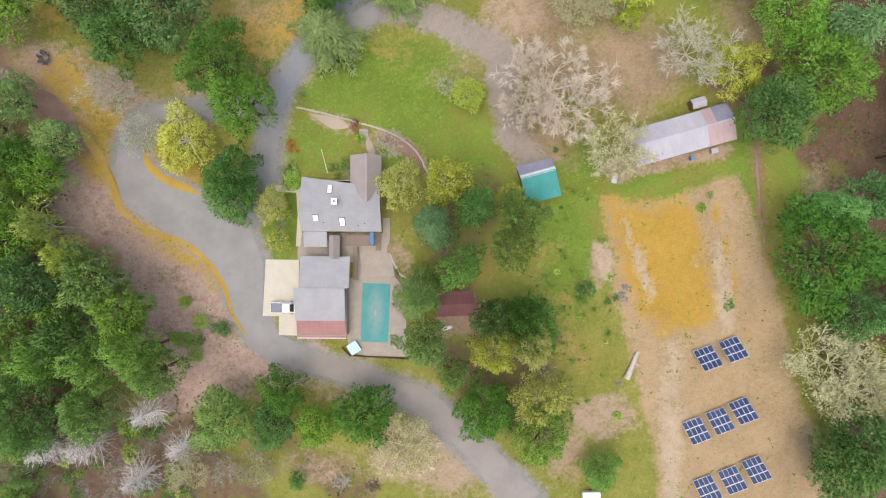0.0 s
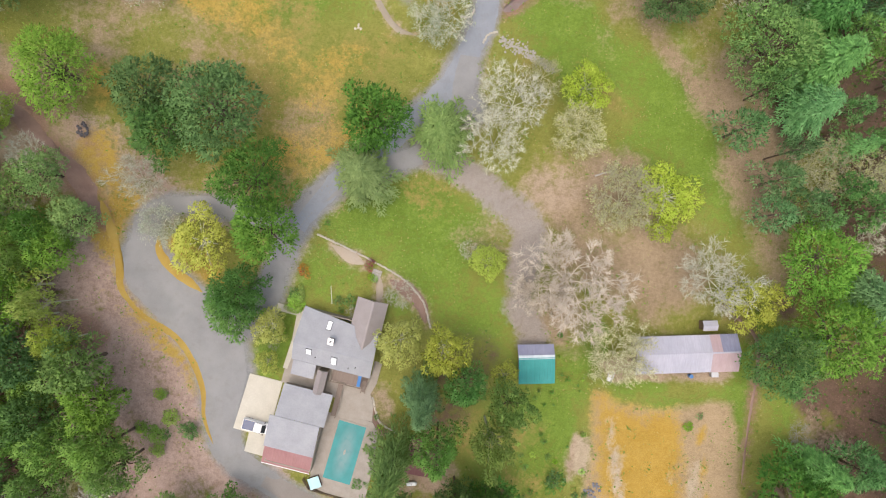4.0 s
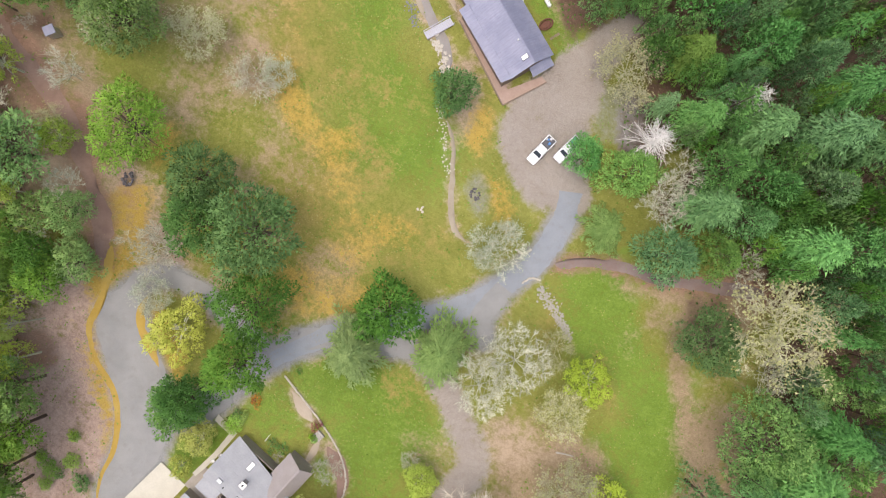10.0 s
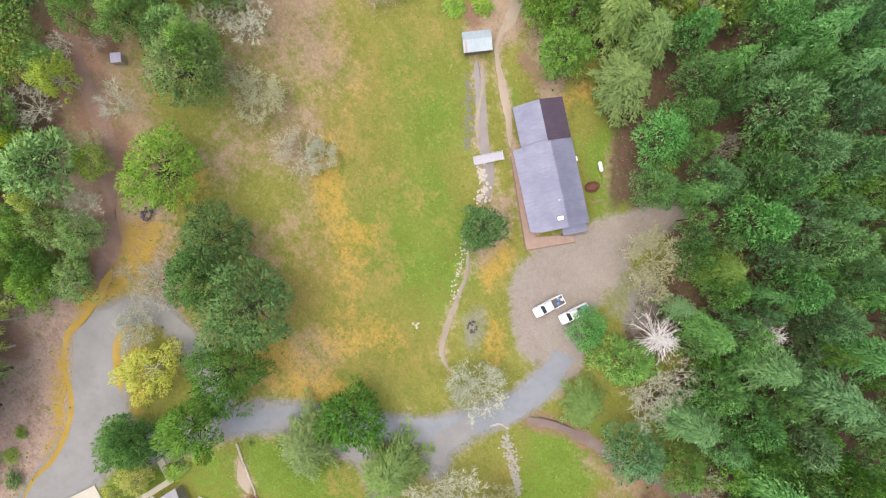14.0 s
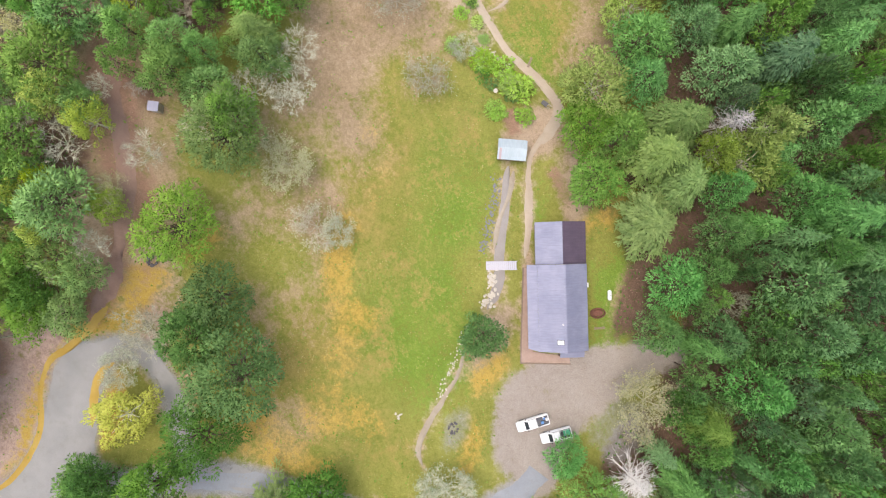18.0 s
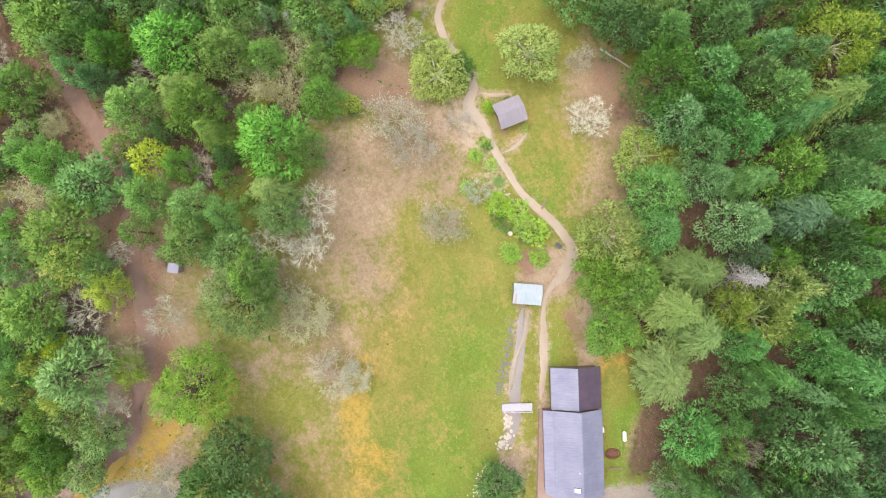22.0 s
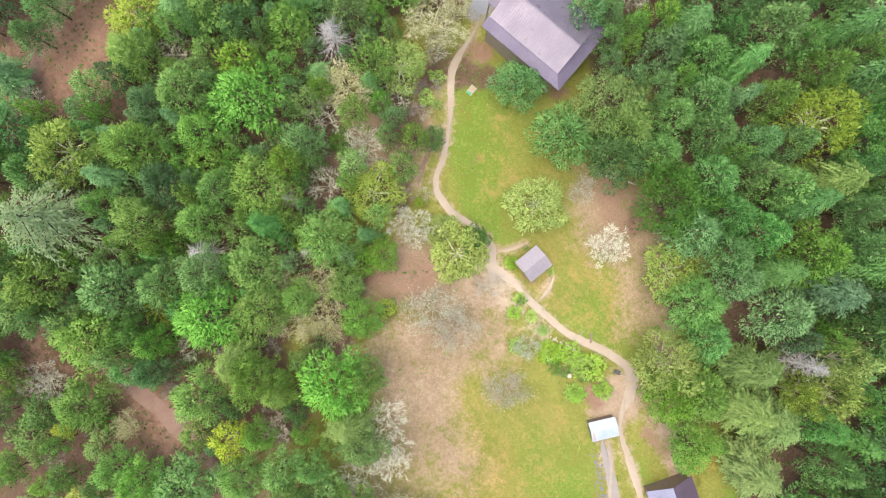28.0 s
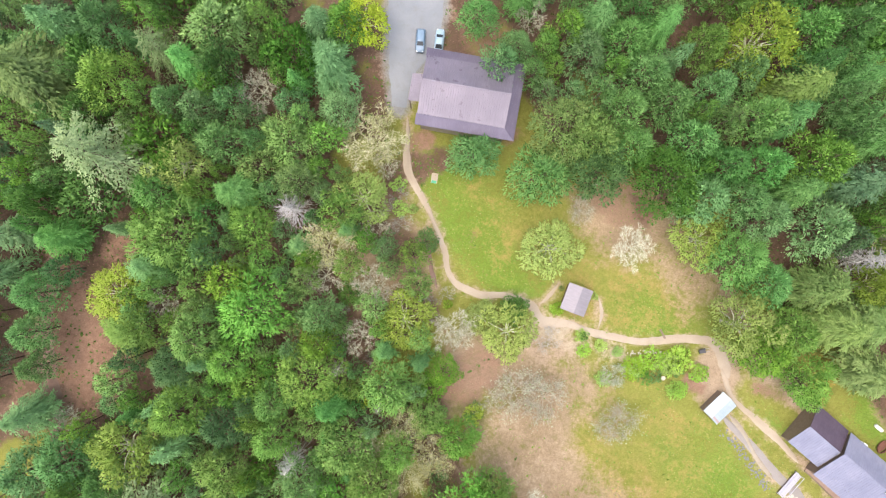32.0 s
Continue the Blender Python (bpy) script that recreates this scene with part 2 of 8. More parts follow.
GREEN_PAINT = plain("green_paint", (0.05, 0.30, 0.16), (0.08, 0.36, 0.2), 2.0, 0.5)
OLD_LOG = plain("bleached_log", (0.40, 0.36, 0.31), (0.52, 0.48, 0.43), 2.0)
RUST = plain("rusty_steel", (0.13, 0.06, 0.045), (0.2, 0.1, 0.07), 4.0, 0.9)
CHAR = plain("charred_debris", (0.06, 0.055, 0.06), (0.16, 0.15, 0.16), 3.0, 0.95)


def cover_material():
    m = Mat("pool_cover", 0.5)
    c = m.mix(m.noise(0.5, 3.0), (0.004, 0.19, 0.195), (0.008, 0.235, 0.235))
    d = m.n("ShaderNodeVectorMath")
    d.operation = "LENGTH"
    sc = m.n("ShaderNodeMapping")
    sc.inputs["Scale"].default_value = (0.5, 0.16, 0.0)
    m.link(m.xyz, sc.inputs["Vector"])
    m.link(sc.outputs[0], d.inputs[0])
    wet = m.math("MULTIPLY", m.ramp(d.outputs["Value"], 0.9, 0.35), m.noise(0.9, 4.0, lo=0.1, hi=0.5))
    return m.color(m.mix(m.math("MULTIPLY", wet, 0.5), c, (0.21, 0.27, 0.28)))


def glass_material():
    m = Mat("dark_glass", 0.08)
    return m.color((0.03, 0.035, 0.04))


def cell_material():
    m = Mat("solar_cells", 0.15)
    c = m.mix(m.random(), (0.03, 0.05, 0.125), (0.045, 0.07, 0.165))
    return m.color(c)


POOL_COVER = cover_material()
GLASS = glass_material()
CELLS = cell_material()
TUB_COVER = plain("pale_cyan_vinyl", (0.36, 0.58, 0.60), (0.44, 0.64, 0.66), 2.0, 0.5)
SKYLIGHT = plain("skylight_dome", (0.82, 0.84, 0.85), (0.75, 0.77, 0.8), 2.0, 0.3)
BARK = barky("brown_bark", (0.10, 0.07, 0.05), (0.17, 0.13, 0.10))
GREY_BARK = barky("grey_lichen_bark", (0.40, 0.395, 0.30), (0.59, 0.58, 0.455))
WHITE_BARK = barky("bleached_bark", (0.55, 0.52, 0.50), (0.70, 0.67, 0.64))
SCRUB_BARK = barky("grey_twigs", (0.25, 0.235, 0.20), (0.42, 0.40, 0.36))
FAINT_BARK = barky("thin_pale_twigs", (0.32, 0.29, 0.22), (0.46, 0.42, 0.33))
TAN_BARK = barky("tan_twigs", (0.50, 0.43, 0.34), (0.70, 0.62, 0.51))
MOSS_BARK = barky("mossy_bark", (0.41, 0.395, 0.245), (0.60, 0.58, 0.39))
FIR = leafy("fir_needles", (0.086, 0.24, 0.06), (0.268, 0.565, 0.172), 0.014, 0.26)
BLUE_FIR = leafy("blue_green_needles", (0.085, 0.215, 0.08), (0.215, 0.41, 0.16), 0.02)
PALE_FIR = leafy("pale_green_needles", (0.20, 0.33, 0.11), (0.38, 0.51, 0.24), 0.01, 0.2)
SAGE_FIR = leafy("sage_green_needles", (0.135, 0.25, 0.05), (0.32, 0.46, 0.125), 0.01, 0.2)
OAK = leafy("dark_evergreen_leaves", (0.046, 0.14, 0.024), (0.17, 0.37, 0.066), 0.012, 0.16)
GREEN = leafy("mid_green_leaves", (0.1, 0.245, 0.036), (0.31, 0.535, 0.098), 0.014, 0.16)
PINE = leafy("bright_pine_needles", (0.1, 0.26, 0.046), (0.30, 0.59, 0.12), 0.016, 0.25)
YELLOW = leafy("yellow_green_leaves", (0.22, 0.35, 0.045), (0.44, 0.58, 0.125), 0.012, 0.2)
FRESH = leafy("fresh_green_leaves", (0.18, 0.36, 0.03), (0.36, 0.56, 0.08), 0.02, 0.3)
GOLD = leafy("golden_green_leaves", (0.38, 0.42, 0.055), (0.64, 0.68, 0.14), 0.01, 0.12)
LIME = leafy("lime_green_leaves", (0.34, 0.48, 0.035), (0.58, 0.70, 0.09), 0.008, 0.12)
BUDS = leafy("pale_buds", (0.33, 0.345, 0.13), (0.51, 0.52, 0.26), 0.02, 0.3)
PALE_BUDS = leafy("pale_grey_green_buds", (0.30, 0.36, 0.24), (0.46, 0.50, 0.36), 0.02, 0.3)
RED_LEAF = leafy("dark_red_leaves", (0.24, 0.02, 0.04), (0.42, 0.05, 0.08), 0.01, 0.3)
ORANGE_LEAF = leafy("orange_leaves", (0.45, 0.17, 0.02), (0.6, 0.3, 0.05), 0.01, 0.3)


# ---- building blocks ----
class Shape:
    """Collects faces for one mesh."""

    def __init__(self):
        self.v, self.f = [], []

    def add(self, verts, faces):
        o = len(self.v)
        self.v += [tuple(p) for p in verts]
        self.f += [tuple(i + o for i in f) for f in faces]
        return self

    def box(self, x0, y0, z0, x1, y1, z1, m=None):
        pts = [Vector((x, y, z)) for z in (z0, z1) for y in (y0, y1) for x in (x0, x1)]
        if m is not None:
            pts = [m @ p for p in pts]
        return self.add(pts, [(0, 2, 3, 1), (4, 5, 7, 6), (0, 1, 5, 4), (2, 6, 7, 3), (0, 4, 6, 2), (1, 3, 7, 5)])

    def slab(self, pts, down):
        """A plate whose upper face is the polygon pts, with the thickness down."""
        n = len(pts)
        low = [(p[0], p[1], p[2] - down) for p in pts]
        return self.add(list(pts) + low, [tuple(range(n)), tuple(range(2 * n - 1, n - 1, -1))] + [(i, n + i, n + (i + 1) % n, (i + 1) % n) for i in range(n)])

    def tube(self, a, b, ra, rb, sides=6):
        a, b = Vector(a), Vector(b)
        d = (b - a).normalized()
        u = d.orthogonal().normalized()
        w = d.cross(u)
        ring = [(math.cos(2 * math.pi * k / sides), math.sin(2 * math.pi * k / sides)) for k in range(sides)]
        pts = [a + (u * c + w * s) * ra for c, s in ring] + [b + (u * c + w * s) * rb for c, s in ring]
        faces = [(k, (k + 1) % sides, sides + (k + 1) % sides, sides + k) for k in range(sides)]
        return self.add(pts, faces + [tuple(range(sides - 1, -1, -1)), tuple(range(sides, 2 * sides))])

    def dome(self, c, r, h, rings=4, sides=12, squash=1.0):
        pts, faces = [], []
        for i in range(rings):
            a = math.pi / 2 * i / rings
            pts += [(c[0] + r * math.cos(a) * math.cos(2 * math.pi * k / sides), c[1] + squash * r * math.cos(a) * math.sin(2 * math.pi * k / sides), c[2] + h * math.sin(a)) for k in range(sides)]
        pts.append((c[0], c[1], c[2] + h))
        for i in range(rings - 1):
            faces += [(i * sides + k, i * sides + (k + 1) % sides, (i + 1) * sides + (k + 1) % sides, (i + 1) * sides + k) for k in range(sides)]
        top = (rings - 1) * sides
        faces += [(top + k, top + (k + 1) % sides, len(pts) - 1) for k in range(sides)]
        faces.append(tuple(range(sides - 1, -1, -1)))
        return self.add(pts, faces)

    def lump(self, c, r, seed, squash=0.7, sides=8):
        """An uneven stone."""
        rnd = random.Random(seed)
        pts = [(c[0], c[1], c[2] - r * squash * 0.5)]
        for i, (z, k) in enumerate(((-0.3, 0.85), (0.15, 1.0), (0.6, 0.7))):
            pts += [(c[0] + r * k * rnd.uniform(0.75, 1.15) * math.cos(2 * math.pi * (j + 0.3 * i) / sides), c[1] + r * k * rnd.uniform(0.75, 1.15) * math.sin(2 * math.pi * (j + 0.3 * i) / sides), c[2] + r * squash * z * rnd.uniform(0.8, 1.2)) for j in range(sides)]
        pts.append((c[0], c[1], c[2] + r * squash * 0.85))
        f = [(0, 1 + (j + 1) % sides, 1 + j) for j in range(sides)]
        for i in range(2):
            f += [(1 + i * sides + j, 1 + i * sides + (j + 1) % sides, 1 + (i + 1) * sides + (j + 1) % sides, 1 + (i + 1) * sides + j) for j in range(sides)]
        f += [(1 + 2 * sides + j, 1 + 2 * sides + (j + 1) % sides, 1 + 3 * sides) for j in range(sides)]
        return self.add(pts, f)

    def mesh(self, name, material, smooth=False):
        me = bpy.data.meshes.new(name)
        me.from_pydata(self.v, [], self.f)
        me.materials.append(material)
        if smooth:
            me.polygons.foreach_set("use_smooth", [True] * len(me.polygons))
        me.update()
        return me


def part(name, shape, material, parent, label="", smooth=False):
    me = shape if isinstance(shape, bpy.types.Mesh) else shape.mesh(name, material, smooth)
    ob = new(name, me)
    ob.parent = parent
    return tagged(ob, label)


def thing(name, label, category, m, group="", kind=""):
    ob = new(name)
    ob.empty_display_size = 0.3
    ob.matrix_world = m
    return tagged(ob, label, category, group, kind)


def solid(name, shape, material, label, category, m=None, group="", kind="", smooth=False):
    """A thing that is one mesh."""
    ob = new(name, shape.mesh(name, material, smooth))
    if m is not None:
        ob.matrix_world = m
    return tagged(ob, label, category, group, kind)


PAD = 1.4


def height(x, y):
    """The lie of the land: a wooded hill to the west with a shoulder, a low terrace under the house, a slight fall to the north-west."""
    x, y = np.asarray(x, float), np.asarray(y, float)
    z = 11.5 * np.exp(-(((x + 96) / 24) ** 2 + ((y - 44) / 30) ** 2))
    z = z + 6.0 / (1 + np.exp((x + 150) / 9)) / (1 + np.exp((y - 118) / 12))
    z = z + 2.6 / (1 + np.exp((x + 62) / 4)) / (1 + np.exp((y - 30) / 6)) * np.clip((-x - 40) / 20, 0, 2)
    z = z + PAD / (1 + np.exp((np.abs(x + 20) - 16) / 2.5)) / (1 + np.exp((np.abs(y - 1) - 21) / 2.5))
    z = z + 2.4 * np.exp(-(((x + 24) / 10) ** 2 + ((y - 27) / 8) ** 2)) + 3.2 * np.exp(-(((x + 70) / 14) ** 2 + ((y - 34) / 18) ** 2))
    return z - 5.0 * np.exp(-(((x + 120) / 45) ** 2 + ((y - 132) / 38) ** 2))


def ground_z(x, y):
    return float(height(x, y))


def at(x, y, turn=0.0, lift=0.0):
    return pose(x, y, ground_z(x, y) + lift, 0, 0, turn)


def curve_points(points, step=1.0):
    """A smooth line through the points (x, y, width), resampled evenly."""
    p = np.array(points, float)
    p = np.vstack([2 * p[0] - p[1], p, 2 * p[-1] - p[-2]])
    out = []
    for i in range(1, len(p) - 2):
        a, b, c, d = p[i - 1 : i + 3]
        n = max(2, int(np.hypot(*(c - b)[:2]) / step))
        for k in range(n):
            t = k / n
            out.append(0.5 * (2 * b + (c - a) * t + (2 * a - 5 * b + 4 * c - d) * t * t + (3 * b - a - 3 * c + d) * t ** 3))
    out.append(p[-2])
    return np.array(out)


# ---- ground ----
ROADS, ZONES = [], []


# ---- roads and paths: (x, y, width) along each ----
ROADS.append(("yard", GRAVEL, "grey gravel turning yard and driveway beside the house", [(-55.2, 23.3, 3), (-53.7, 15.6, 8), (-47.7, 10.5, 9), (-40.5, 5.3, 10), (-36.9, -1.2, 9.5), (-36.0, -8.5, 6.5), (-33.7, -14.6, 5), (-25.7, -19.6, 4.0), (-20.7, -21.6, 3)]))
ROADS.append(("road", TAN_GRAVEL, "tan gravel drive leaving past the trees", [(-26.7, -19.1, 3.4), (-20.7, -21.6, 4.0), (-13.8, -24.8, 4.2), (-4.9, -29.5, 5), (1.7, -36.9, 5), (12.1, -48.7, 5.5)]))
ROADS.append(("road", GRAVEL, "narrow grey gravel drive past the lawn", [(-35.6, 8.0, 6), (-31.9, 12.8, 5), (-29.9, 19.8, 3.8), (-27.9, 27.8, 3.5), (-22.8, 35.0, 3.5), (-26.0, 32.0, 3.6), (-22.0, 36.1, 3.6), (-15.8, 39.9, 3.6), (-8.4, 43.5, 3.8)]))
ROADS.append(("road", BLUE_GRAVEL, "blue-grey gravel drive between the meadow and the lawns", [(-27.7, 26.8, 3.6), (-23.2, 35.2, 3.8), (-17.4, 41.3, 3.8), (-10.8, 49.2, 3.8), (-5.5, 55.6, 4.2), (-2.5, 63.7, 4.2), (-0.9, 71.6, 4.2), (-1.5, 79.2, 4.2), (-3.9, 83.7, 5)]))
ROADS.append(("road", GRAVEL, "grey gravel loop behind the golden trees", [(-55.8, 21.5, 2.6), (-54.6, 23.9, 3.0), (-52.4, 26.4, 3.0), (-48.0, 27.9, 2.8), (-43.0, 28.1, 2.8), (-38.2, 27.6, 2.8), (-32.5, 27.2, 2.6), (-28.5, 27.2, 2.4)]))
ROADS.append(("verge", AMBER_GRASS, "narrow strip of ochre dry grass along the gravel yard", [(-61.9, 25.9, 1.6), (-59.8, 20.6, 1.8), (-58.0, 15.5, 1.4), (-57.3, 10.7, 0.9), (-53.3, 6.7, 0.8), (-47.1, 3.9, 0.9), (-43.3, 0.3, 1.2), (-40.3, -4.7, 1.0), (-39.2, -9.8, 0.8), (-36.8, -14.1, 0.6)]))
ROADS.append(("verge", AMBER_GRASS, "ochre dry grass under the golden trees", [(-52.5, 21.6, 0.8), (-52.1, 18.7, 1.6), (-49.6, 15.7, 1.8), (-45.7, 13.6, 1.6), (-43.3, 12.4, 0.8)]))
ROADS.append(("road", GRAVEL, "gravel spur joining the drive", [(-0.3, 52.9, 4), (-2.6, 55.9, 4.5), (-2.7, 62.6, 4)]))
ROADS.append(("parking", TAN_GRAVEL, "tan gravel lane under the bare trees", [(-7.2, 43.4, 3), (-0.1, 41.5, 3.4), (7.7, 37.7, 3.8), (13.1, 33.1, 4.4), (13.5, 25.6, 4.0), (14.3, 18.4, 3), (14.1, 19.1, 4), (17.2, 13.7, 3.5)]))
ROADS.append(("parking", TAN_GRAVEL, "tan gravel parking area in front of the barn", [(-2.4, 83.1, 5), (-8.8, 84.2, 11), (-14.1, 89.0, 14), (-15.1, 96.9, 11), (-15.2, 106.0, 6), (-13.4, 114.9, 3)]))
ROADS.append(("track", LEAF_TRACK, "narrow leaf-strewn track into the wood", [(2.3, 71.8, 2.4), (8.2, 76.8, 2.0), (18.6, 81.0, 1.8), (27.6, 86.2, 2.2), (36.0, 91.0, 2.2)]))
ROADS.append(("track", CLAY_TRACK, "red clay track along the wooded hill", [(-96.4, 46.6, 2.2), (-87.8, 43.1, 2.2), (-79.8, 40.7, 2.5), (-73.7, 36.6, 2.5), (-66.3, 30.3, 2.5), (-61.9, 22.6, 3)]))
ROADS.append(("track", CLAY_TRACK, "red clay track climbing the wooded hill", [(-145.3, 37.2, 2.2), (-135.1, 39.6, 2.5), (-123.7, 42.6, 2.5), (-114.4, 45.1, 2.8), (-103.8, 48.2, 2.5), (-95.8, 45.8, 3), (-86.4, 43.0, 2.6), (-74.4, 37.9, 2.4)]))
ROADS.append(("track", CLAY_TRACK, "red clay track across a clearing in the wood", [(-185.4, 91.8, 2.5), (-184.0, 83.6, 3), (-181.2, 73.8, 3.5), (-176.5, 64.6, 3), (-172.5, 57.2, 2.5)]))
ROADS.append(("path", PALE_PATH, "pale earth footpath winding past the cabin", [(-131.8, 131.0, 1.1), (-129.3, 125.6, 1.1), (-123.7, 120.3, 1.2), (-118.7, 114.3, 1.2), (-115.5, 109.3, 1.3), (-109.5, 108.0, 1.3), (-104.1, 109.3, 1.3), (-98.8, 109.3, 1.5), (-95.7, 106.9, 1.8), (-90.3, 108.2, 1.6), (-84.6, 108.2, 1.5), (-76.9, 109.3, 1.4), (-67.7, 112.8, 1.5), (-62.3, 113.5, 1.8), (-58.3, 108.2, 1.8)]))
ROADS.append(("path", PALE_PATH, "narrow boardwalk path to the barn", [(-60.2, 109.5, 1.2), (-56.5, 104.9, 1.0), (-50.9, 102.2, 1.0), (-45.3, 99.7, 1.0), (-40.3, 97.0, 1.2)]))
ROADS.append(("path", TAN_GRAVEL, "bare earth paths along the little creek", [(-57.1, 101.0, 1.6), (-50.8, 97.3, 1.4), (-43.5, 93.4, 1.4), (-37.1, 90.0, 1.8), (-34.5, 87.0, 1.4)]))
ROADS.append(("dry_creek", CREEK_BED, "shallow stony creek bed in the meadow", [(-29.4, 80.2, 0.7), (-25.8, 77.3, 0.8), (-22.6, 73.1, 0.9), (-19.9, 69.0, 1.0), (-16.1, 65.5, 1.0), (-13.1, 64.9, 0.8)]))
ROADS.append(("yard", BLUE_GRAVEL, "grey gravel car park by the large house", [(-140.5, 164.9, 10), (-139.2, 158.7, 10.5), (-137.8, 152.4, 9.5), (-137.5, 144.5, 5), (-136.2, 138.0, 2.5)]))
ROADS.append(("ditch", CLAY_TRACK, "narrow eroded ditch of brown earth at the wood edge", [(50.4, 25.2, 0.4), (53.8, 22.9, 0.5), (57.1, 20.1, 0.6), (58.2, 14.4, 0.5), (58.2, 8.2, 0.5), (58.2, 1.1, 0.4), (58.5, -6.1, 0.3)]))
ROADS.append(("path", CLAY_TRACK, "faint brown path branching from the footpath", [(-117.4, 106.5, 0.8), (-119.7, 109.8, 0.9), (-121.4, 113.1, 0.8), (-123.6, 116.7, 0.7)]))
ROADS.append(("path", CREEK_BED, "pale stony edge of the creek bed by the boardwalk", [(-55.9, 101.5, 0.9), (-51.9, 98.7, 0.9), (-48.7, 95.7, 1.0), (-44.1, 92.5, 1.1)]))
ROADS.append(("garden_bed", CLAY_TRACK, "curved bed of bare brown soil along the garden wall", [(-10.1, 20.1, 1.6), (-6.9, 18.9, 2.2), (-4.1, 16.6, 2.0), (-2.5, 13.4, 1.4)]))
ROADS.append(("garden_bed", PALE_PATH, "bed of pale soil along the garden wall", [(-21.3, 24.7, 0.8), (-18.3, 23.3, 1.8), (-15.1, 22.2, 1.6)]))
ROADS.append(("garden_bed", CLAY_TRACK, "narrow bed of brown soil beside the terrace edging", [(-9.7, -1.4, 0.5), (-8.9, -4.6, 1.6), (-7.1, -7.0, 1.4)]))
ROADS.append(("path", PALE_PATH, "thin pale path curving round the cabin corner", [(-85.1, 109.3, 0.5), (-85.1, 111.5, 0.6), (-85.9, 113.4, 0.6), (-86.9, 115.1, 0.4)]))
ROADS.append(("path", PALE_PATH, "thin pale path behind the cabin", [(-97.3, 110.0, 0.5), (-96.2, 111.7, 0.7), (-95.5, 113.6, 0.6), (-95.0, 115.1, 0.4)]))
ROADS.append(("path", PALE_PATH, "pale earth path climbing beside the large house", [(-128.6, 124.4, 1.2), (-130.7, 126.8, 1.3), (-131.6, 129.5, 1.3), (-132.5, 133.3, 1.2), (-133.9, 136.7, 1.0)]))
ROADS.append(("path", PALE_PATH, "short paved path from the garden steps to the house", [(-12.5, 21.1, 0.8), (-11.8, 19.0, 1.1), (-11.6, 16.9, 1.2), (-11.6, 15.3, 0.9)]))

# soil and grass zones: (x, y, half length, half width, turn, strength)
ZONES.append(("lush", [(-8, 31, 15.4, 7.7, -5, 0.8), (5, 17, 7.2, 8.2, -5, 0.7), (-19, 20, 8.2, 5.6, -5, 0.6), (22, -2, 6.1, 17.4, -5, 0.6), (-34, 71, 14.3, 6.1, 39, 0.8), (37, 57, 8.2, 22.5, 39, 0.8), (11, 72, 8.2, 4.6, 19, 0.9), (-10, 29, 12.3, 6.1, -11, 0.8), (-1, 22, 7.2, 7.2, 19, 0.7), (-37, 73, 9.8, 9.3, 52, 0.58), (-57, 84, 11.3, 15.4, 52, 0.29), (12, 69, 6.2, 9.3, 52, 0.9), (-25, 108, 4.6, 11.3, 52, 0.8), (-25, 110, 5.2, 11.3, 67, 0.6), (-34, 78, 10.3, 7.2, 37, 0.65), (-115, 121, 6.6, 19.8, 58, 0.85)]))
ZONES.append(("lush", [(-80, 116, 8.1, 9.7, 68, 0.6), (-64, 87, 9.5, 15.8, 68, 0.36), (-29, 5, 3.3, 5.9, -5, 1), (-27, 81, 2.6, 6.2, 52, 0.65), (61, 18, 3.1, 6.1, 19, 0.7), (57, 13, 3.1, 6.1, -5, 0.8), (-22, 17, 6.1, 3.1, -11, 0.6), (28, 15, 2.6, 6.1, -5, 0.9), (45, 6, 11.3, 3.1, 9, 0.6), (-71, 116, 12.1, 4.4, 19, 0.6), (-48, 103, 2.1, 6.2, 67, 0.5), (57, 16, 2.0, 9.2, -5, 1), (56, 5, 2.3, 10.2, -1, 0.9), (39, 9, 7.2, 2.6, 11, 0.8), (22, -2, 7.2, 20.5, -5, 0.9), (-6, 32, 17.4, 8.7, -5, 1)]))
ZONES.append(("lush", [(40, 56, 8.2, 22.5, 41, 1), (12, 72, 8.2, 5.1, 19, 1), (-5, 27, 11.3, 9.2, -1, 0.95), (-36, 69, 12.3, 7.2, 9, 0.95), (-40, 75, 8.3, 11.4, 66, 0.72), (-63, 95, 6.2, 12.5, 66, 0.36), (-28, 110, 5.2, 9.3, 66, 1), (-77, 116, 6.3, 9.5, 86, 0.8), (-116, 127, 8.5, 12.4, 34, 0.68), (-78, 115, 7.7, 5.5, 34, 0.8), (-116, 121, 6.6, 14.3, 53, 0.9), (-27, 7, 1.8, 6.1, -5, 1), (64, 5, 3.1, 12.3, -5, 0.5), (-54, 89, 5.2, 11.4, 48, 0.85), (-41, 80, 4.1, 9.3, 48, 0.9), (-49, 78, 4.1, 12.4, 48, 0.6)]))
ZONES.append(("lush", [(-61, 77, 3.6, 7.2, 48, 0.45), (-43, 65, 4.1, 6.2, 48, 0.45), (17, 68, 9.3, 12.4, 48, 0.8), (-9, 33, 9.2, 6.1, -0, 0.8), (35, 51, 12.2, 9.2, -0, 0.7), (8, 17, 6.1, 6.1, -0, 0.6), (12, -9, 6.1, 14.3, -0, 0.6), (-44, 73, 9.3, 11.4, 66, 0.7), (-62, 89, 5.2, 9.3, 66, 0.7)]))
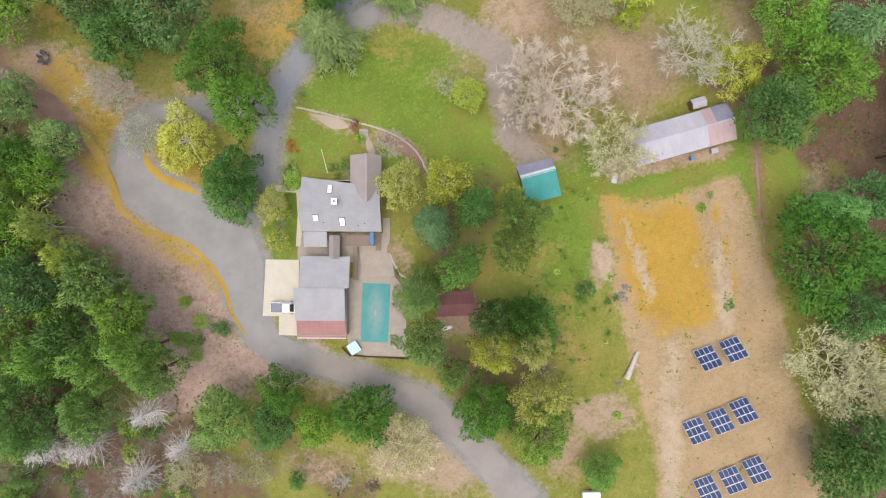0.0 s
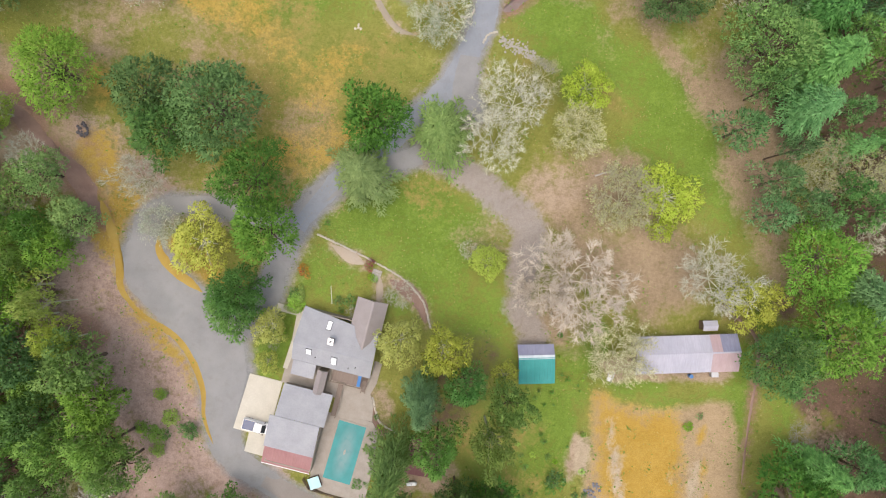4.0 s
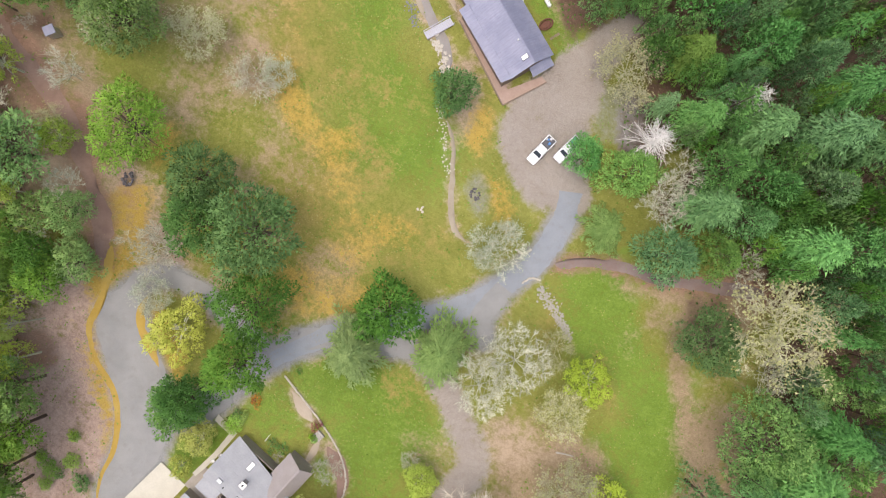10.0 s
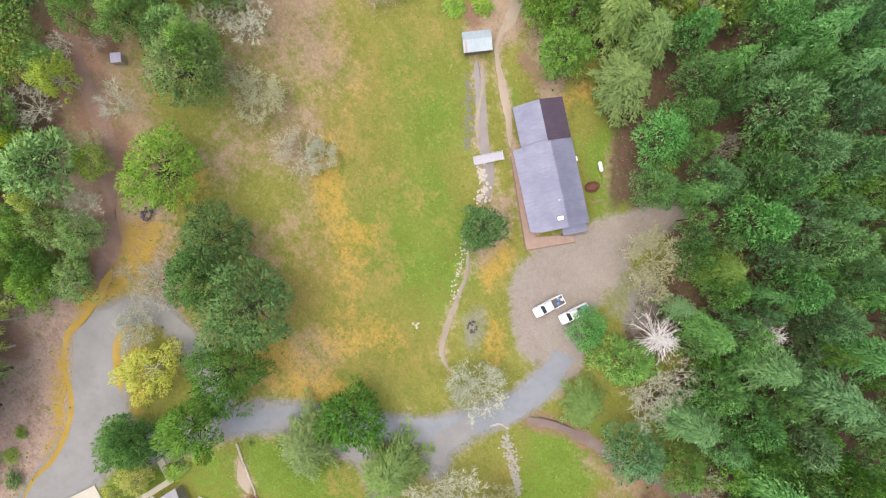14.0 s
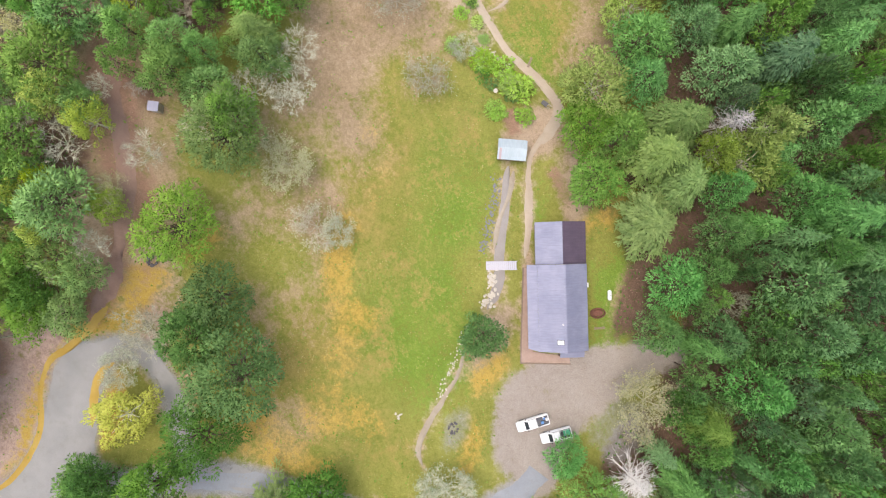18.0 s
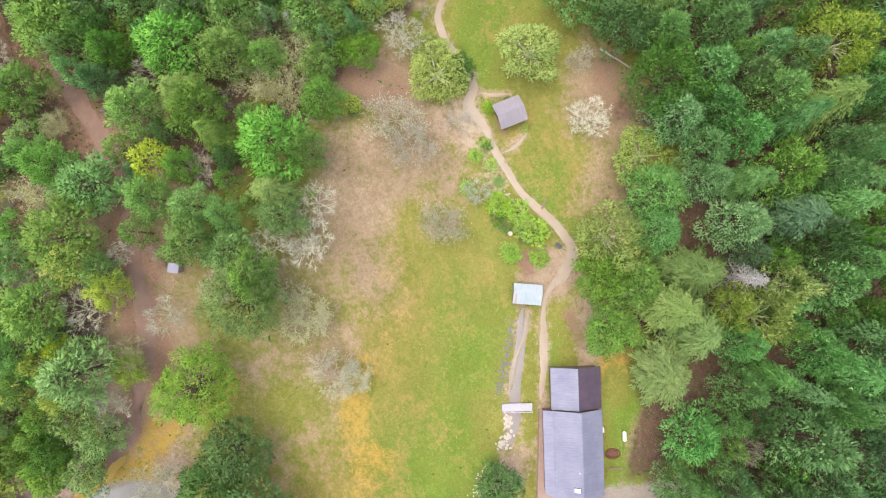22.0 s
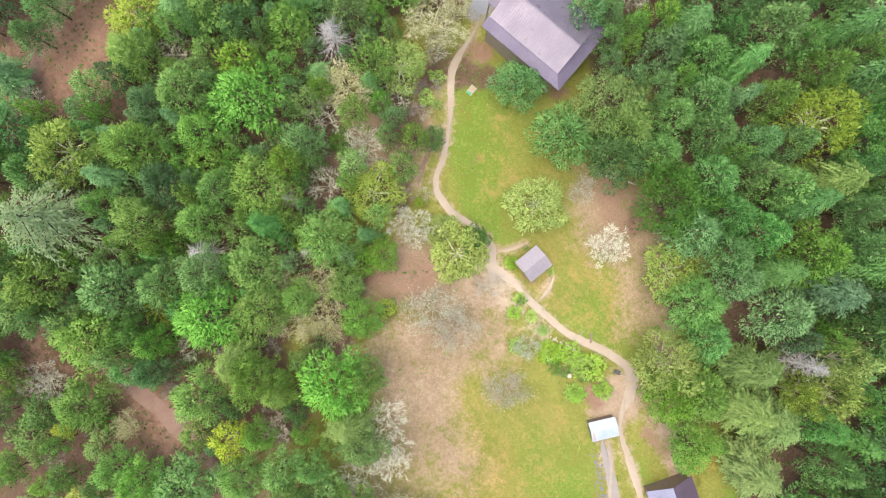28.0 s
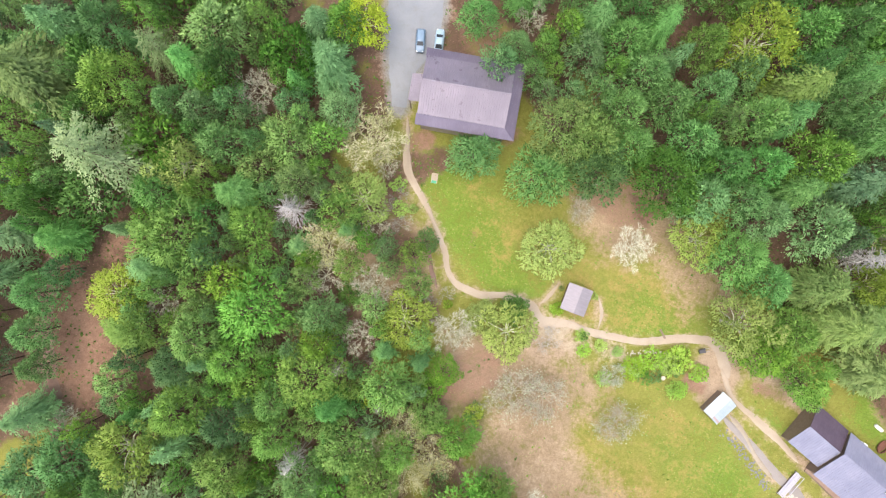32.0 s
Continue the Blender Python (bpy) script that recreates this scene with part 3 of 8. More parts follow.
ZONES.append(("straw", [(-40, 59, 14.3, 9.2, 19, 0.6), (-36, 52, 10.3, 19.6, 52, 0.7), (-64, 78, 7.2, 17.4, 52, 0.6), (-60, 74, 8.2, 22.6, 67, 0.6), (20, -21, 8.2, 12.3, -5, 0.5), (-73, 83, 6.3, 15.8, 68, 0.5), (-24, 85, 2.1, 8.2, 32, 0.6), (-5, 38, 9.2, 4.1, -5, 0.5), (11, -6, 10.2, 6.1, -5, 0.4), (-26, 56, 12.3, 7.2, 19, 0.5), (-114, 127, 6.8, 6.8, 19, 0.4), (-87, 122, 4.3, 6.5, 68, 0.4), (24, 59, 1.4, 6.2, 48, 0.8), (10, 61, 2.6, 6.2, 38, 0.6), (-41, 56, 6.2, 3.1, 38, 0.4), (-74, 92, 4.1, 6.2, 66, 0.4)]))
ZONES.append(("straw", [(-108, 125, 9, 9, 20, 0.4), (-38, 61, 9, 13, 40, 0.55), (-50, 72, 6, 10, 50, 0.4), (-84, 117, 10, 9, 68, 0.5), (-66, 92, 8, 16, 66, 0.4), (-45, 78, 8, 12, 60, 0.3), (-74, 121, 6, 8, 60, 0.5), (-58, 77, 4.1, 9.3, 66, 0.4), (-82, 88, 6.2, 6.2, 66, 0.45)]))
ZONES.append(("amber", [(-13, 74, 2.6, 6.2, 52, 0.6), (-24, 83, 2.6, 4.6, 22, 0.6), (-57, 23, 3.6, 5.6, 20, 0.9), (-49, 19, 4.6, 2.6, -45, 0.9), (-61, 21, 2.2, 7.0, 19, 0.9), (-45, 3, 1.0, 12.3, 39, 0.4), (-54, 5, 1.0, 12.3, 52, 0.4), (-63, 32, 2.5, 4.0, 52, 0.8), (-61, 23, 3.5, 2.5, 102, 0.9), (-45, 15, 4.1, 7.2, 67, 0.8), (-51, 18, 3.1, 5.1, 19, 0.9), (-24, 44, 11.3, 3.6, 52, 0.5), (-33, 40, 5.1, 4.1, -5, 0.5)]))
ZONES.append(("amber", [(-46, 4, 12.3, 1.2, -40, 0.3), (-43, 64, 3.1, 4.1, 19, 0.6), (-53, 66, 3.1, 8.2, 52, 0.6), (-49, 65, 2.6, 10.3, 67, 0.4), (-27, 58, 6.1, 3.1, -1, 0.5), (-41, 115, 2.6, 6.2, 7, 0.4), (-65, 45, 2.0, 5.0, 15, 0.6), (-61, 20, 0.8, 6.1, 38, 0.9), (-56, 10, 0.8, 6.2, 38, 0.9), (-50, 4, 0.8, 5.2, 38, 0.9), (-44, -1, 0.8, 5.2, 50, 0.9), (-39, -7, 0.8, 4.6, 48, 0.8), (-59, 24, 2.0, 5.1, 10, 0.9)]))
ZONES.append(("amber", [(-32, 54, 4, 9, 55, 0.36), (-67, 79, 3.1, 12.4, 66, 0.15), (-39, 61, 3.1, 8.3, 66, 0.25), (-63, 32, 7.1, 2.5, 86, 0.7)]))
ZONES.append(("litter", [(-93, 38, 17.3, 34.7, 67, 0.9), (-96, 35, 20.6, 24.4, 68, 0.9), (-145, 101, 19.5, 21.7, 19, 0.7), (-66, -32, 26.0, 11.0, -5, 0.9), (35, 29, 14.3, 9.2, -5, 0.9), (21, 18, 6.1, 6.1, -5, 0.8), (24, 41, 10.2, 8.2, 19, 0.9), (51, 51, 5.1, 22.5, 29, 0.9), (-67, 58, 6.0, 11.0, 19, 0.6), (-78, 70, 8.0, 9.0, 52, 0.7), (-88, 80, 7.6, 19.2, 67, 0.95), (-93, 93, 11.4, 9.3, 67, 0.9), (-107, 92, 8.5, 6.4, 68, 0.9), (-93, 88, 11.6, 11.6, 68, 0.85), (-87, 130, 6.5, 11.9, 68, 0.9), (-129, 106, 10.0, 17.7, 19, 0.9)]))
ZONES.append(("litter", [(-108, 95, 6.6, 6.6, 19, 0.9), (-96, 86, 9.7, 12.9, 19, 0.6), (33, 84, 12.4, 5.1, 52, 0.9), (-49, 29, 12.3, 6.1, 19, 0.5), (-29, 44, 7.2, 6.1, 19, 0.6), (-29, 37, 9.3, 4.1, 52, 0.4), (18, -41, 5.1, 6.1, -5, 0.6), (-68, 67, 5.1, 12.2, 67, 0.7), (-89, 133, 6.7, 7.8, 19, 0.9), (-48, 49, 4.1, 12.3, 52, 0.4), (8, 31, 6.1, 6.1, 19, 0.5), (-61, 122, 3.2, 9.5, 67, 0.85), (-82, 134, 5.4, 11.8, 77, 0.8), (-46, 109, 2.3, 15.5, 67, 0.6), (-28, 113, 2.6, 11.3, 37, 0.5), (-81, 131, 4.3, 16.2, 68, 0.7)]))
ZONES.append(("litter", [(-72, 127, 5.5, 8.8, 34, 0.8), (52, 62, 3.6, 16.4, 34, 0.9), (26, 82, 12.3, 2.0, 29, 0.8), (-82, 76, 7.1, 17.3, 66, 0.5), (-51, 58, 8.3, 10.4, 66, 0.4), (-91, 86, 6.4, 12.9, 34, 0.6), (-85, 134, 6.6, 6.6, 34, 0.7), (20, 40, 6.1, 5.1, 19, 0.8), (38, 33, 8.2, 6.1, 19, 0.8), (52, 55, 2.6, 12.3, 39, 0.9), (31, 71, 2.3, 12.4, 46, 0.9), (23, 75, 3.1, 4.1, 38, 0.7), (-113, 37, 13.6, 29.2, 67, 0.95), (-90, 24, 11.3, 14.2, 67, 0.9), (-76, 80, 6.1, 15.3, 66, 0.42), (-79, 71, 5.0, 12.1, 66, 0.45)]))
ZONES.append(("litter", [(-77, 93, 5.2, 5.2, 66, 0.35), (-60, 67, 5.1, 9.2, 66, 0.3)]))
ZONES.append(("dirt", [(26, -34, 6.1, 4.6, -5, 0.8), (-8, -40, 12.3, 6.1, -25, 0.7), (3, -14, 5.1, 4.1, -5, 0.9), (43, 11, 9.2, 1.4, 9, 0.9), (-30, 87, 2.6, 9.3, 40, 0.8), (-30, 93, 1.4, 11.3, 67, 0.9), (-60, 109, 6.4, 5.3, 68, 0.9), (-93, 104, 5.4, 5.4, 68, 0.8), (-50, 110, 3.2, 7.4, 68, 0.7), (-19, -25, 8.2, 4.1, -25, 0.6)]))
ZONES.append(("dirt", [(-9, -4, 3.1, 5.1, 15, 0.7), (-28, -38, 6.1, 4.1, -5, 0.4), (28, -6, 1.6, 5.1, -5, 0.9), (-106, 94, 5.5, 4.4, 19, 0.7), (71, 2, 6.1, 6.1, -5, 0.5), (-72, 34, 5.9, 11.8, 52, 0.7), (18, 41, 8.2, 4.1, 19, 0.7), (-33, -20, 6.1, 4.1, -5, 0.9), (41, 13, 9.2, 1.8, 11, 0.9), (-95, 83, 9.4, 12.5, 68, 0.25)]))
ZONES.append(("duff", [(-74, -7, 8.3, 32.3, -5, 0.95), (-67, -32, 25.9, 9.0, -5, 0.6), (-174, 111, 31.7, 31.7, 19, 0.85), (-150, 75, 26.4, 19.0, 19, 0.85), (85, 7, 11.3, 40.9, -5, 0.8), (59, 83, 15.3, 26.6, 19, 0.9), (8, 123, 22.7, 51.5, 52, 0.95), (-34, 141, 24.7, 53.6, 67, 0.95), (-60, 159, 22.3, 55.2, 68, 0.95), (-73, 159, 27.3, 19.7, 19, 0.95), (-43, 128, 11.9, 9.8, 19, 0.9), (4, 3, 6.1, 10.2, -5, 0.5), (8, -25, 11.3, 12.3, -5, 0.6), (75, -39, 6.1, 16.4, -5, 0.9)]))
ZONES.append(("clay", [(-176, 79, 8.2, 14.4, 19, 0.9), (-118, 43, 4.0, 12.0, 98, 0.6), (-87, 42, 3.2, 16.7, 75, 0.7), (-82, 41, 3.8, 14.2, 72, 0.7), (-173, 94, 6.2, 5.2, 19, 0.6), (-115, 44, 5.8, 3.9, 67, 0.7), (-180, 65, 4.1, 6.2, 19, 0.7), (-106, 92, 6.4, 4.8, 68, 0.6), (-124, 157, 5.6, 5.6, 19, 0.7), (-62, 3, 4.1, 4.1, 52, 0.6), (-133, 36, 4.1, 8.2, 98, 0.5), (-90, 135, 4.9, 6.5, 68, 0.5), (-91, 111, 1.3, 3.0, 87, 0.7), (-65, 105, 1.7, 2.7, 67, 0.8), (-51, 108, 1.5, 4.7, 87, 0.6), (-130, 134, 3.4, 2.8, 49, 0.7)]))
ZONES.append(("clay", [(-113, 140, 2.8, 2.2, 49, 0.6)]))
ZONES.append(("gravel", [(-16, 73, 3.1, 5.1, 52, 0.5), (-6, 101, 6.2, 6.2, 52, 0.5)]))
ZONES.append(("cream", [(-93, 106, 4.4, 3.3, 19, 0.6), (-82, 106, 2.1, 2.7, 68, 0.6), (-89, 105, 2.7, 2.7, 68, 0.4), (-93, 107, 2.3, 4.8, 77, 0.5), (-81, 106, 1.9, 3.0, 87, 0.7), (-87, 106, 1.5, 2.1, 67, 0.6)]))
ZONES.append(("rose", [(-53, -1, 12.3, 11.2, -35, 1), (-62, 11, 4.5, 8.5, -5, 1), (-38, -21, 16.4, 4.6, 10, 0.9), (-58, 0, 7.2, 13.3, 52, 1), (-58, 31, 6.1, 12.1, 29, 0.6), (-58, 5, 7.1, 11.2, -20, 1), (-50, -9, 11.2, 10.2, -30, 1), (-46, -18, 9.2, 7.2, -5, 0.95), (-62, 15, 4.0, 6.0, -5, 1), (-63, 14, 2.2, 2.0, -5, 0.6), (-59, 5, 2.2, 1.8, -5, 0.6), (-53, 0, 3.1, 1.4, -35, 0.5), (-46, -5, 2.6, 1.4, -35, 0.4), (-59, 8, 6.1, 5.1, 19, 0.55), (-54, 0, 7.1, 6.1, 19, 0.5), (-47, -5, 6.1, 6.1, 19, 0.5)]))
ZONES.append(("rose", [(-63, 13, 3.0, 4.0, 19, 0.7), (-56, -3, 13.2, 13.2, -30, 0.9)]))
ZONES.append(("duff", [(-140, 50, 38, 55, 0, 0.9), (-180, 112, 48, 58, 0, 0.95), (22, 138, 112, 34, 146, 0.95), (98, 0, 28, 75, 0, 0.9), (-98, -5, 22, 45, 0, 0.9), (-92, 178, 60, 30, 15, 0.95), (86, 62, 26, 40, 0, 0.9), (-80, -50, 60, 22, 0, 0.6)]))

# the bare field and its worn parts: (kind, softness of the edge in metres, outline)
FIELDS = []
FIELDS.append(("soil", 1.2, [(29.3, 6.4), (34.3, 4.2), (43.4, 4.7), (50.0, 7.5), (54.9, 7.7), (57.2, -1.1), (58.2, -6.8), (60.8, -17.4), (61.6, -26.8), (62.8, -35.2), (67.0, -44.9), (71.0, -52.7), (78.3, -65.6), (36.1, -62.2), (35.5, -49.8), (35.7, -41.3), (34.2, -33.9), (33.0, -25.5), (31.6, -17.0), (30.3, -10.2), (30.6, -3.5)]))
FIELDS.append(("ochre", 2.6, [(29.9, 5.8), (34.5, 3.6), (45.9, 3.9), (47.5, -2.8), (48.7, -9.1), (48.7, -17.4), (42.7, -20.0), (39.2, -20.4), (35.5, -16.3), (32.7, -10.4), (31.6, -3.6)]))
FIELDS.append(("pale", 1.2, [(39.3, -20.8), (41.4, -21.0), (41.0, -33.4), (39.5, -50.1), (38.8, -62.4), (34.9, -62.1), (36.6, -49.9), (37.1, -33.1)]))
FIELDS.append(("pale", 1.0, [(48.7, -4.0), (50.2, -3.6), (51.6, -11.4), (52.0, -20.3), (49.7, -20.1), (49.0, -13.3)]))
FIELDS.append(("pale", 0.8, [(32.6, 1.5), (33.4, 1.4), (35.9, -5.0), (38.0, -13.4), (36.8, -13.3), (34.5, -5.9)]))
FIELDS.append(("pale", 0.8, [(45.1, -6.3), (46.6, -6.4), (46.5, -8.4), (45.0, -8.3)]))
FIELDS.append(("pale", 0.6, [(27.6, -1.7), (29.3, -1.5), (30.6, -3.5), (30.3, -8.9), (28.7, -9.3), (27.7, -5.3)]))
FIELDS.append(("ochre", 0.5, [(49.4, 2.7), (50.0, 2.6), (52.4, -9.4), (53.9, -22.0), (53.3, -21.9), (51.8, -9.4)]))


def field_value(name, x, y):
    """How far a place lies inside the outlines of one kind, 0 to 1."""
    out = np.zeros_like(x)
    near = (x > 10) & (x < 90) & (y > -90) & (y < 30)
    px, py = x[near], y[near]
    for kind, soft, pts in FIELDS:
        if kind == name and len(px):
            inside, least = np.zeros(px.shape, bool), np.full(px.shape, 1e9)
            for (ax, ay), (bx, by) in zip(pts, pts[1:] + pts[:1]):
                k = np.clip(((px - ax) * (bx - ax) + (py - ay) * (by - ay)) / ((bx - ax) ** 2 + (by - ay) ** 2), 0, 1)
                least = np.minimum(least, np.hypot(px - ax - k * (bx - ax), py - ay - k * (by - ay)))
                if ay != by:
                    inside ^= ((ay > py) != (by > py)) & (px < ax + (py - ay) * (bx - ax) / (by - ay))
            wob = 0.4 * np.sin(px * 0.9 + 1.3 * np.sin(py * 0.7)) + 0.3 * np.sin(py * 1.3 + px * 0.4)
            out[near] = np.maximum(out[near], np.clip(0.5 + (np.where(inside, least, -least) + soft * 0.5 * wob) / (2 * soft), 0, 1))
    return out


def zone_value(name, x, y):
    """How far a place lies inside the zones of one kind, 0 to 1, with ragged soft edges."""
    if name in ("soil", "ochre", "pale"):
        return field_value(name, x, y)
    out = np.zeros_like(x)
    wob = 0.18 * np.sin(x * 0.31 + 1.7 * np.sin(y * 0.17)) + 0.15 * np.sin(y * 0.37 + 1.3 * np.sin(x * 0.23)) + 0.08 * np.sin(x * 0.9 + y * 0.7)
    for kind, rows in ZONES:
        if kind == name:
            for cx, cy, rx, ry, turn, s in rows:
                c, w = math.cos(radians(turn)), math.sin(radians(turn))
                u, v = ((x - cx) * c + (y - cy) * w) / rx, (-(x - cx) * w + (y - cy) * c) / ry
                d = np.sqrt(u * u + v * v) + wob
                out = np.maximum(out, s * np.clip((1.15 - d) / 0.3 if name in ("duff", "clay") else (1.5 - d) / 1.0 if name in ("lush", "straw", "litter") else (1.3 - d) / 0.6, 0, 1))
    return out


def road_distance(x, y, names):
    """Metres past the edge of the nearest road of those names."""
    out = np.full(x.shape, 99.0)
    for name, _, label, pts in ROADS:
        if name in names:
            for px, py, w in curve_points(pts, 2.0):
                near = (np.abs(x - px) < 12) & (np.abs(y - py) < 12)
                out[near] = np.minimum(out[near], np.hypot(x[near] - px, y[near] - py) - w / 2)
    return out


def build_ground():
    """One sheet: fine cells under the flight, growing coarse towards the horizon."""
    far = np.array([3000, 1500, 800, 500, 380, 320])
    xs = np.concatenate([-150 - far, np.arange(-240, 131, 1.25), 60 + far[::-1]])
    ys = np.concatenate([60 - far, np.arange(-85, 236, 1.25), 60 + far[::-1]])
    xs, ys = np.unique(xs), np.unique(ys)
    X, Y = np.meshgrid(xs, ys)
    Z = height(X, Y)
    sunk = np.maximum(np.abs((X + 13.3) * math.cos(-0.14) + (Y + 11.4) * math.sin(-0.14)) - 2.6, np.abs(-(X + 13.3) * math.sin(-0.14) + (Y + 11.4) * math.cos(-0.14)) - 5.4)
    Z = np.where(sunk < 0.3, Z - 0.6, Z)
    nx, ny = len(xs), len(ys)
    idx = np.arange(nx * ny).reshape(ny, nx)
    faces = np.stack([idx[:-1, :-1], idx[:-1, 1:], idx[1:, 1:], idx[1:, :-1]], -1).reshape(-1, 4)
    me = bpy.data.meshes.new("ground")
    me.from_pydata(np.stack([X, Y, Z], -1).reshape(-1, 3).tolist(), [], faces.tolist())
    me.materials.append(GROUND)
    me.polygons.foreach_set("use_smooth", [True] * len(me.polygons))
    edge = road_distance(X, Y, ("road", "yard"))
    packed = road_distance(X, Y, ("parking",))
    pathy = road_distance(X, Y, ("path", "dry_creek", "garden_bed"))
    dusty = road_distance(X, Y, ("track", "ditch"))
    for name in ("lush", "straw", "amber", "litter", "dirt", "rose", "duff", "clay", "soil", "ochre", "pale", "cream", "gravel", "packed"):
        v = zone_value(name, X, Y)
        if name == "gravel":
            v = np.maximum(v, 0.9 * np.clip(1 - edge / 2.2, 0, 1))
        if name == "packed":
            v = np.clip(0.95 - packed / 2.2, 0, 1)
        if name == "dirt":
            v = np.maximum(v, np.maximum(0.5 * np.clip(1 - edge / 3.5, 0, 1), 0.7 * np.clip(1 - pathy / 1.2, 0, 1)))
        if name == "clay":
            v = np.maximum(v, 0.75 * np.clip(1 - dusty / 2.0, 0, 1))
        a = me.attributes.new(name, "FLOAT", "POINT")
        a.data.foreach_set("value", v.ravel())
    me.update()
    return tagged(new("ground", me), "meadow of patchy green and straw-coloured grass with bare soil", "ground", kind="structure")


build_ground()


def build_road(name, material, label, pts, lift, salt):
    """A ribbon laid on the land with a crumbling edge."""
    line = curve_points(pts, 0.6)
    rnd = np.random.default_rng(salt)
    n = len(line)
    tang = np.gradient(line[:, :2], axis=0)
    tang /= np.linalg.norm(tang, axis=1, keepdims=True) + 1e-9
    nor = np.stack([-tang[:, 1], tang[:, 0]], 1)
    jag = np.convolve(rnd.normal(size=n + 24), np.ones(11) / 6, "same")[12:-12]
    jag2 = np.convolve(rnd.normal(size=n + 24), np.ones(11) / 6, "same")[12:-12]
    if name not in ("road", "yard", "parking"):
        # the ends run out to a point
        steps = np.concatenate([[0], np.cumsum(np.hypot(*np.diff(line[:, :2], axis=0).T))])
        near_end = np.minimum(steps, steps[-1] - steps)
        line = line.copy()
        line[:, 2] *= np.sqrt(np.clip(near_end / 2.5, 0.02, 1))
    amp = np.minimum(0.6, (0.12 if name in ("road", "yard") else 0.22) * line[:, 2])
    cross = (-1, -0.6, 0, 0.6, 1)
    rows = []
    for k in cross:
        off = k * line[:, 2] / 2 + (amp * jag if k == 1 else -amp * jag2 if k == -1 else 0)
        p = line[:, :2] + nor * np.asarray(off)[:, None]
        z = height(p[:, 0], p[:, 1]) + lift * (0.15 if abs(k) == 1 else 1)
        rows.append(np.stack([p[:, 0], p[:, 1], z], 1))
    pts3 = np.stack(rows, 1).reshape(-1, 3)
    m = len(cross)
    faces = [(i * m + j, (i + 1) * m + j, (i + 1) * m + j + 1, i * m + j + 1) for i in range(n - 1) for j in range(m - 1)]
    me = bpy.data.meshes.new(name)
    me.from_pydata(pts3.tolist(), [], faces)
    me.materials.append(material)
    me.polygons.foreach_set("use_smooth", [True] * len(me.polygons))
    me.update()
    return tagged(new(name, me), label, {"dry_creek": "creek", "verge": "grass", "ditch": "ditch", "garden_bed": "soil"}.get(name, "path" if name == "path" else "road"), kind="structure")


for i, (name, material, label, pts) in enumerate(ROADS):
    if name == "parking":
        continue
    build_road(name, material, label, pts, 0.03 + 0.004 * i, 40 + i)


# ---- buildings ----
def slope(parent, eave_a, eave_b, top_b, top_a, material, ribs=0.45, thick=0.12, name="roof_slope", label=""):
    """One roof plane from its eave to its top edge, with raised seams or shingle courses as real relief."""
    a, b, c, d = (Vector(p) for p in (eave_a, eave_b, top_b, top_a))
    n = (b - a).cross(d - a).normalized()
    if n.z < 0:
        n = -n
    s = Shape()
    if ribs > 0:
        # seams folded up out of one sheet
        k = max(1, int((b - a).length / ribs))
        w, L = 0.035, (b - a).length
        stops = [(0.0, 0.0)]
        for i in range(1, k):
            x = L * i / k
            stops += [(x - w, 0.0), (x - w * 0.6, 0.022), (x + w * 0.6, 0.022), (x + w, 0.0)]
        stops.append((L, 0.0))
        pts = [a.lerp(b, x / L) + n * h for x, h in stops] + [d.lerp(c, x / L) + n * h for x, h in stops]
    else:
        # courses stepped down the slope in one sheet
        k = max(2, int((d - a).length / -ribs)) if ribs < 0 else 1
        pts = []
        for side in ((a, d), (b, c)):
            for i in range(k):
                pts += [side[0].lerp(side[1], i / k) + n * (0.02 if ribs < 0 else 0), side[0].lerp(side[1], (i + 1) / k - 0.001) + n * 0.003]
    q = len(pts) // 2
    low = [p - Vector((0, 0, thick)) for p in pts]
    s.add(pts + low, [(i, i + 1, q + i + 1, q + i) for i in range(q - 1)] + [(2 * q + i, 3 * q + i, 3 * q + i + 1, 2 * q + i + 1) for i in range(q - 1)] + [(i, 2 * q + i, 2 * q + i + 1, i + 1) for i in range(q - 1)] + [(q + i, q + i + 1, 3 * q + i + 1, 3 * q + i) for i in range(q - 1)] + [(0, q, 3 * q, 2 * q), (q - 1, 3 * q - 1, 4 * q - 1, 2 * q - 1)])
    return part(name, s, material, parent, label)


def walls(parent, x0, y0, x1, y1, top, material, gable=None, ridge_along="x", ridge=0.0, thick=0.18, low=-0.6):
    """Four walls with thickness; the end walls may rise to a gable."""
    def one(ax, ay, bx, by, peak):
        s = Shape()
        d = Vector((bx - ax, by - ay, 0))
        nn = Vector((-d.y, d.x, 0)).normalized() * thick
        pts = [(ax, ay, low), (bx, by, low), (bx, by, top)] + ([((ax + bx) / 2, (ay + by) / 2, peak)] if peak else []) + [(ax, ay, top)]
        n = len(pts)
        back = [(p[0] + nn.x, p[1] + nn.y, p[2]) for p in pts]
        s.add(pts + back, [tuple(range(n)), tuple(range(2 * n - 1, n - 1, -1))] + [(i, n + i, n + (i + 1) % n, (i + 1) % n) for i in range(n)])
        part("wall", s, material, parent)

    px = ridge if ridge and ridge_along == "y" else 0
    py = ridge if ridge and ridge_along == "x" else 0
    one(x0, y0, x1, y0, px)
    one(x1, y0 + thick, x1, y1 - thick, py)
    one(x1, y1, x0, y1, px)
    one(x0, y1 - thick, x0, y0 + thick, py)


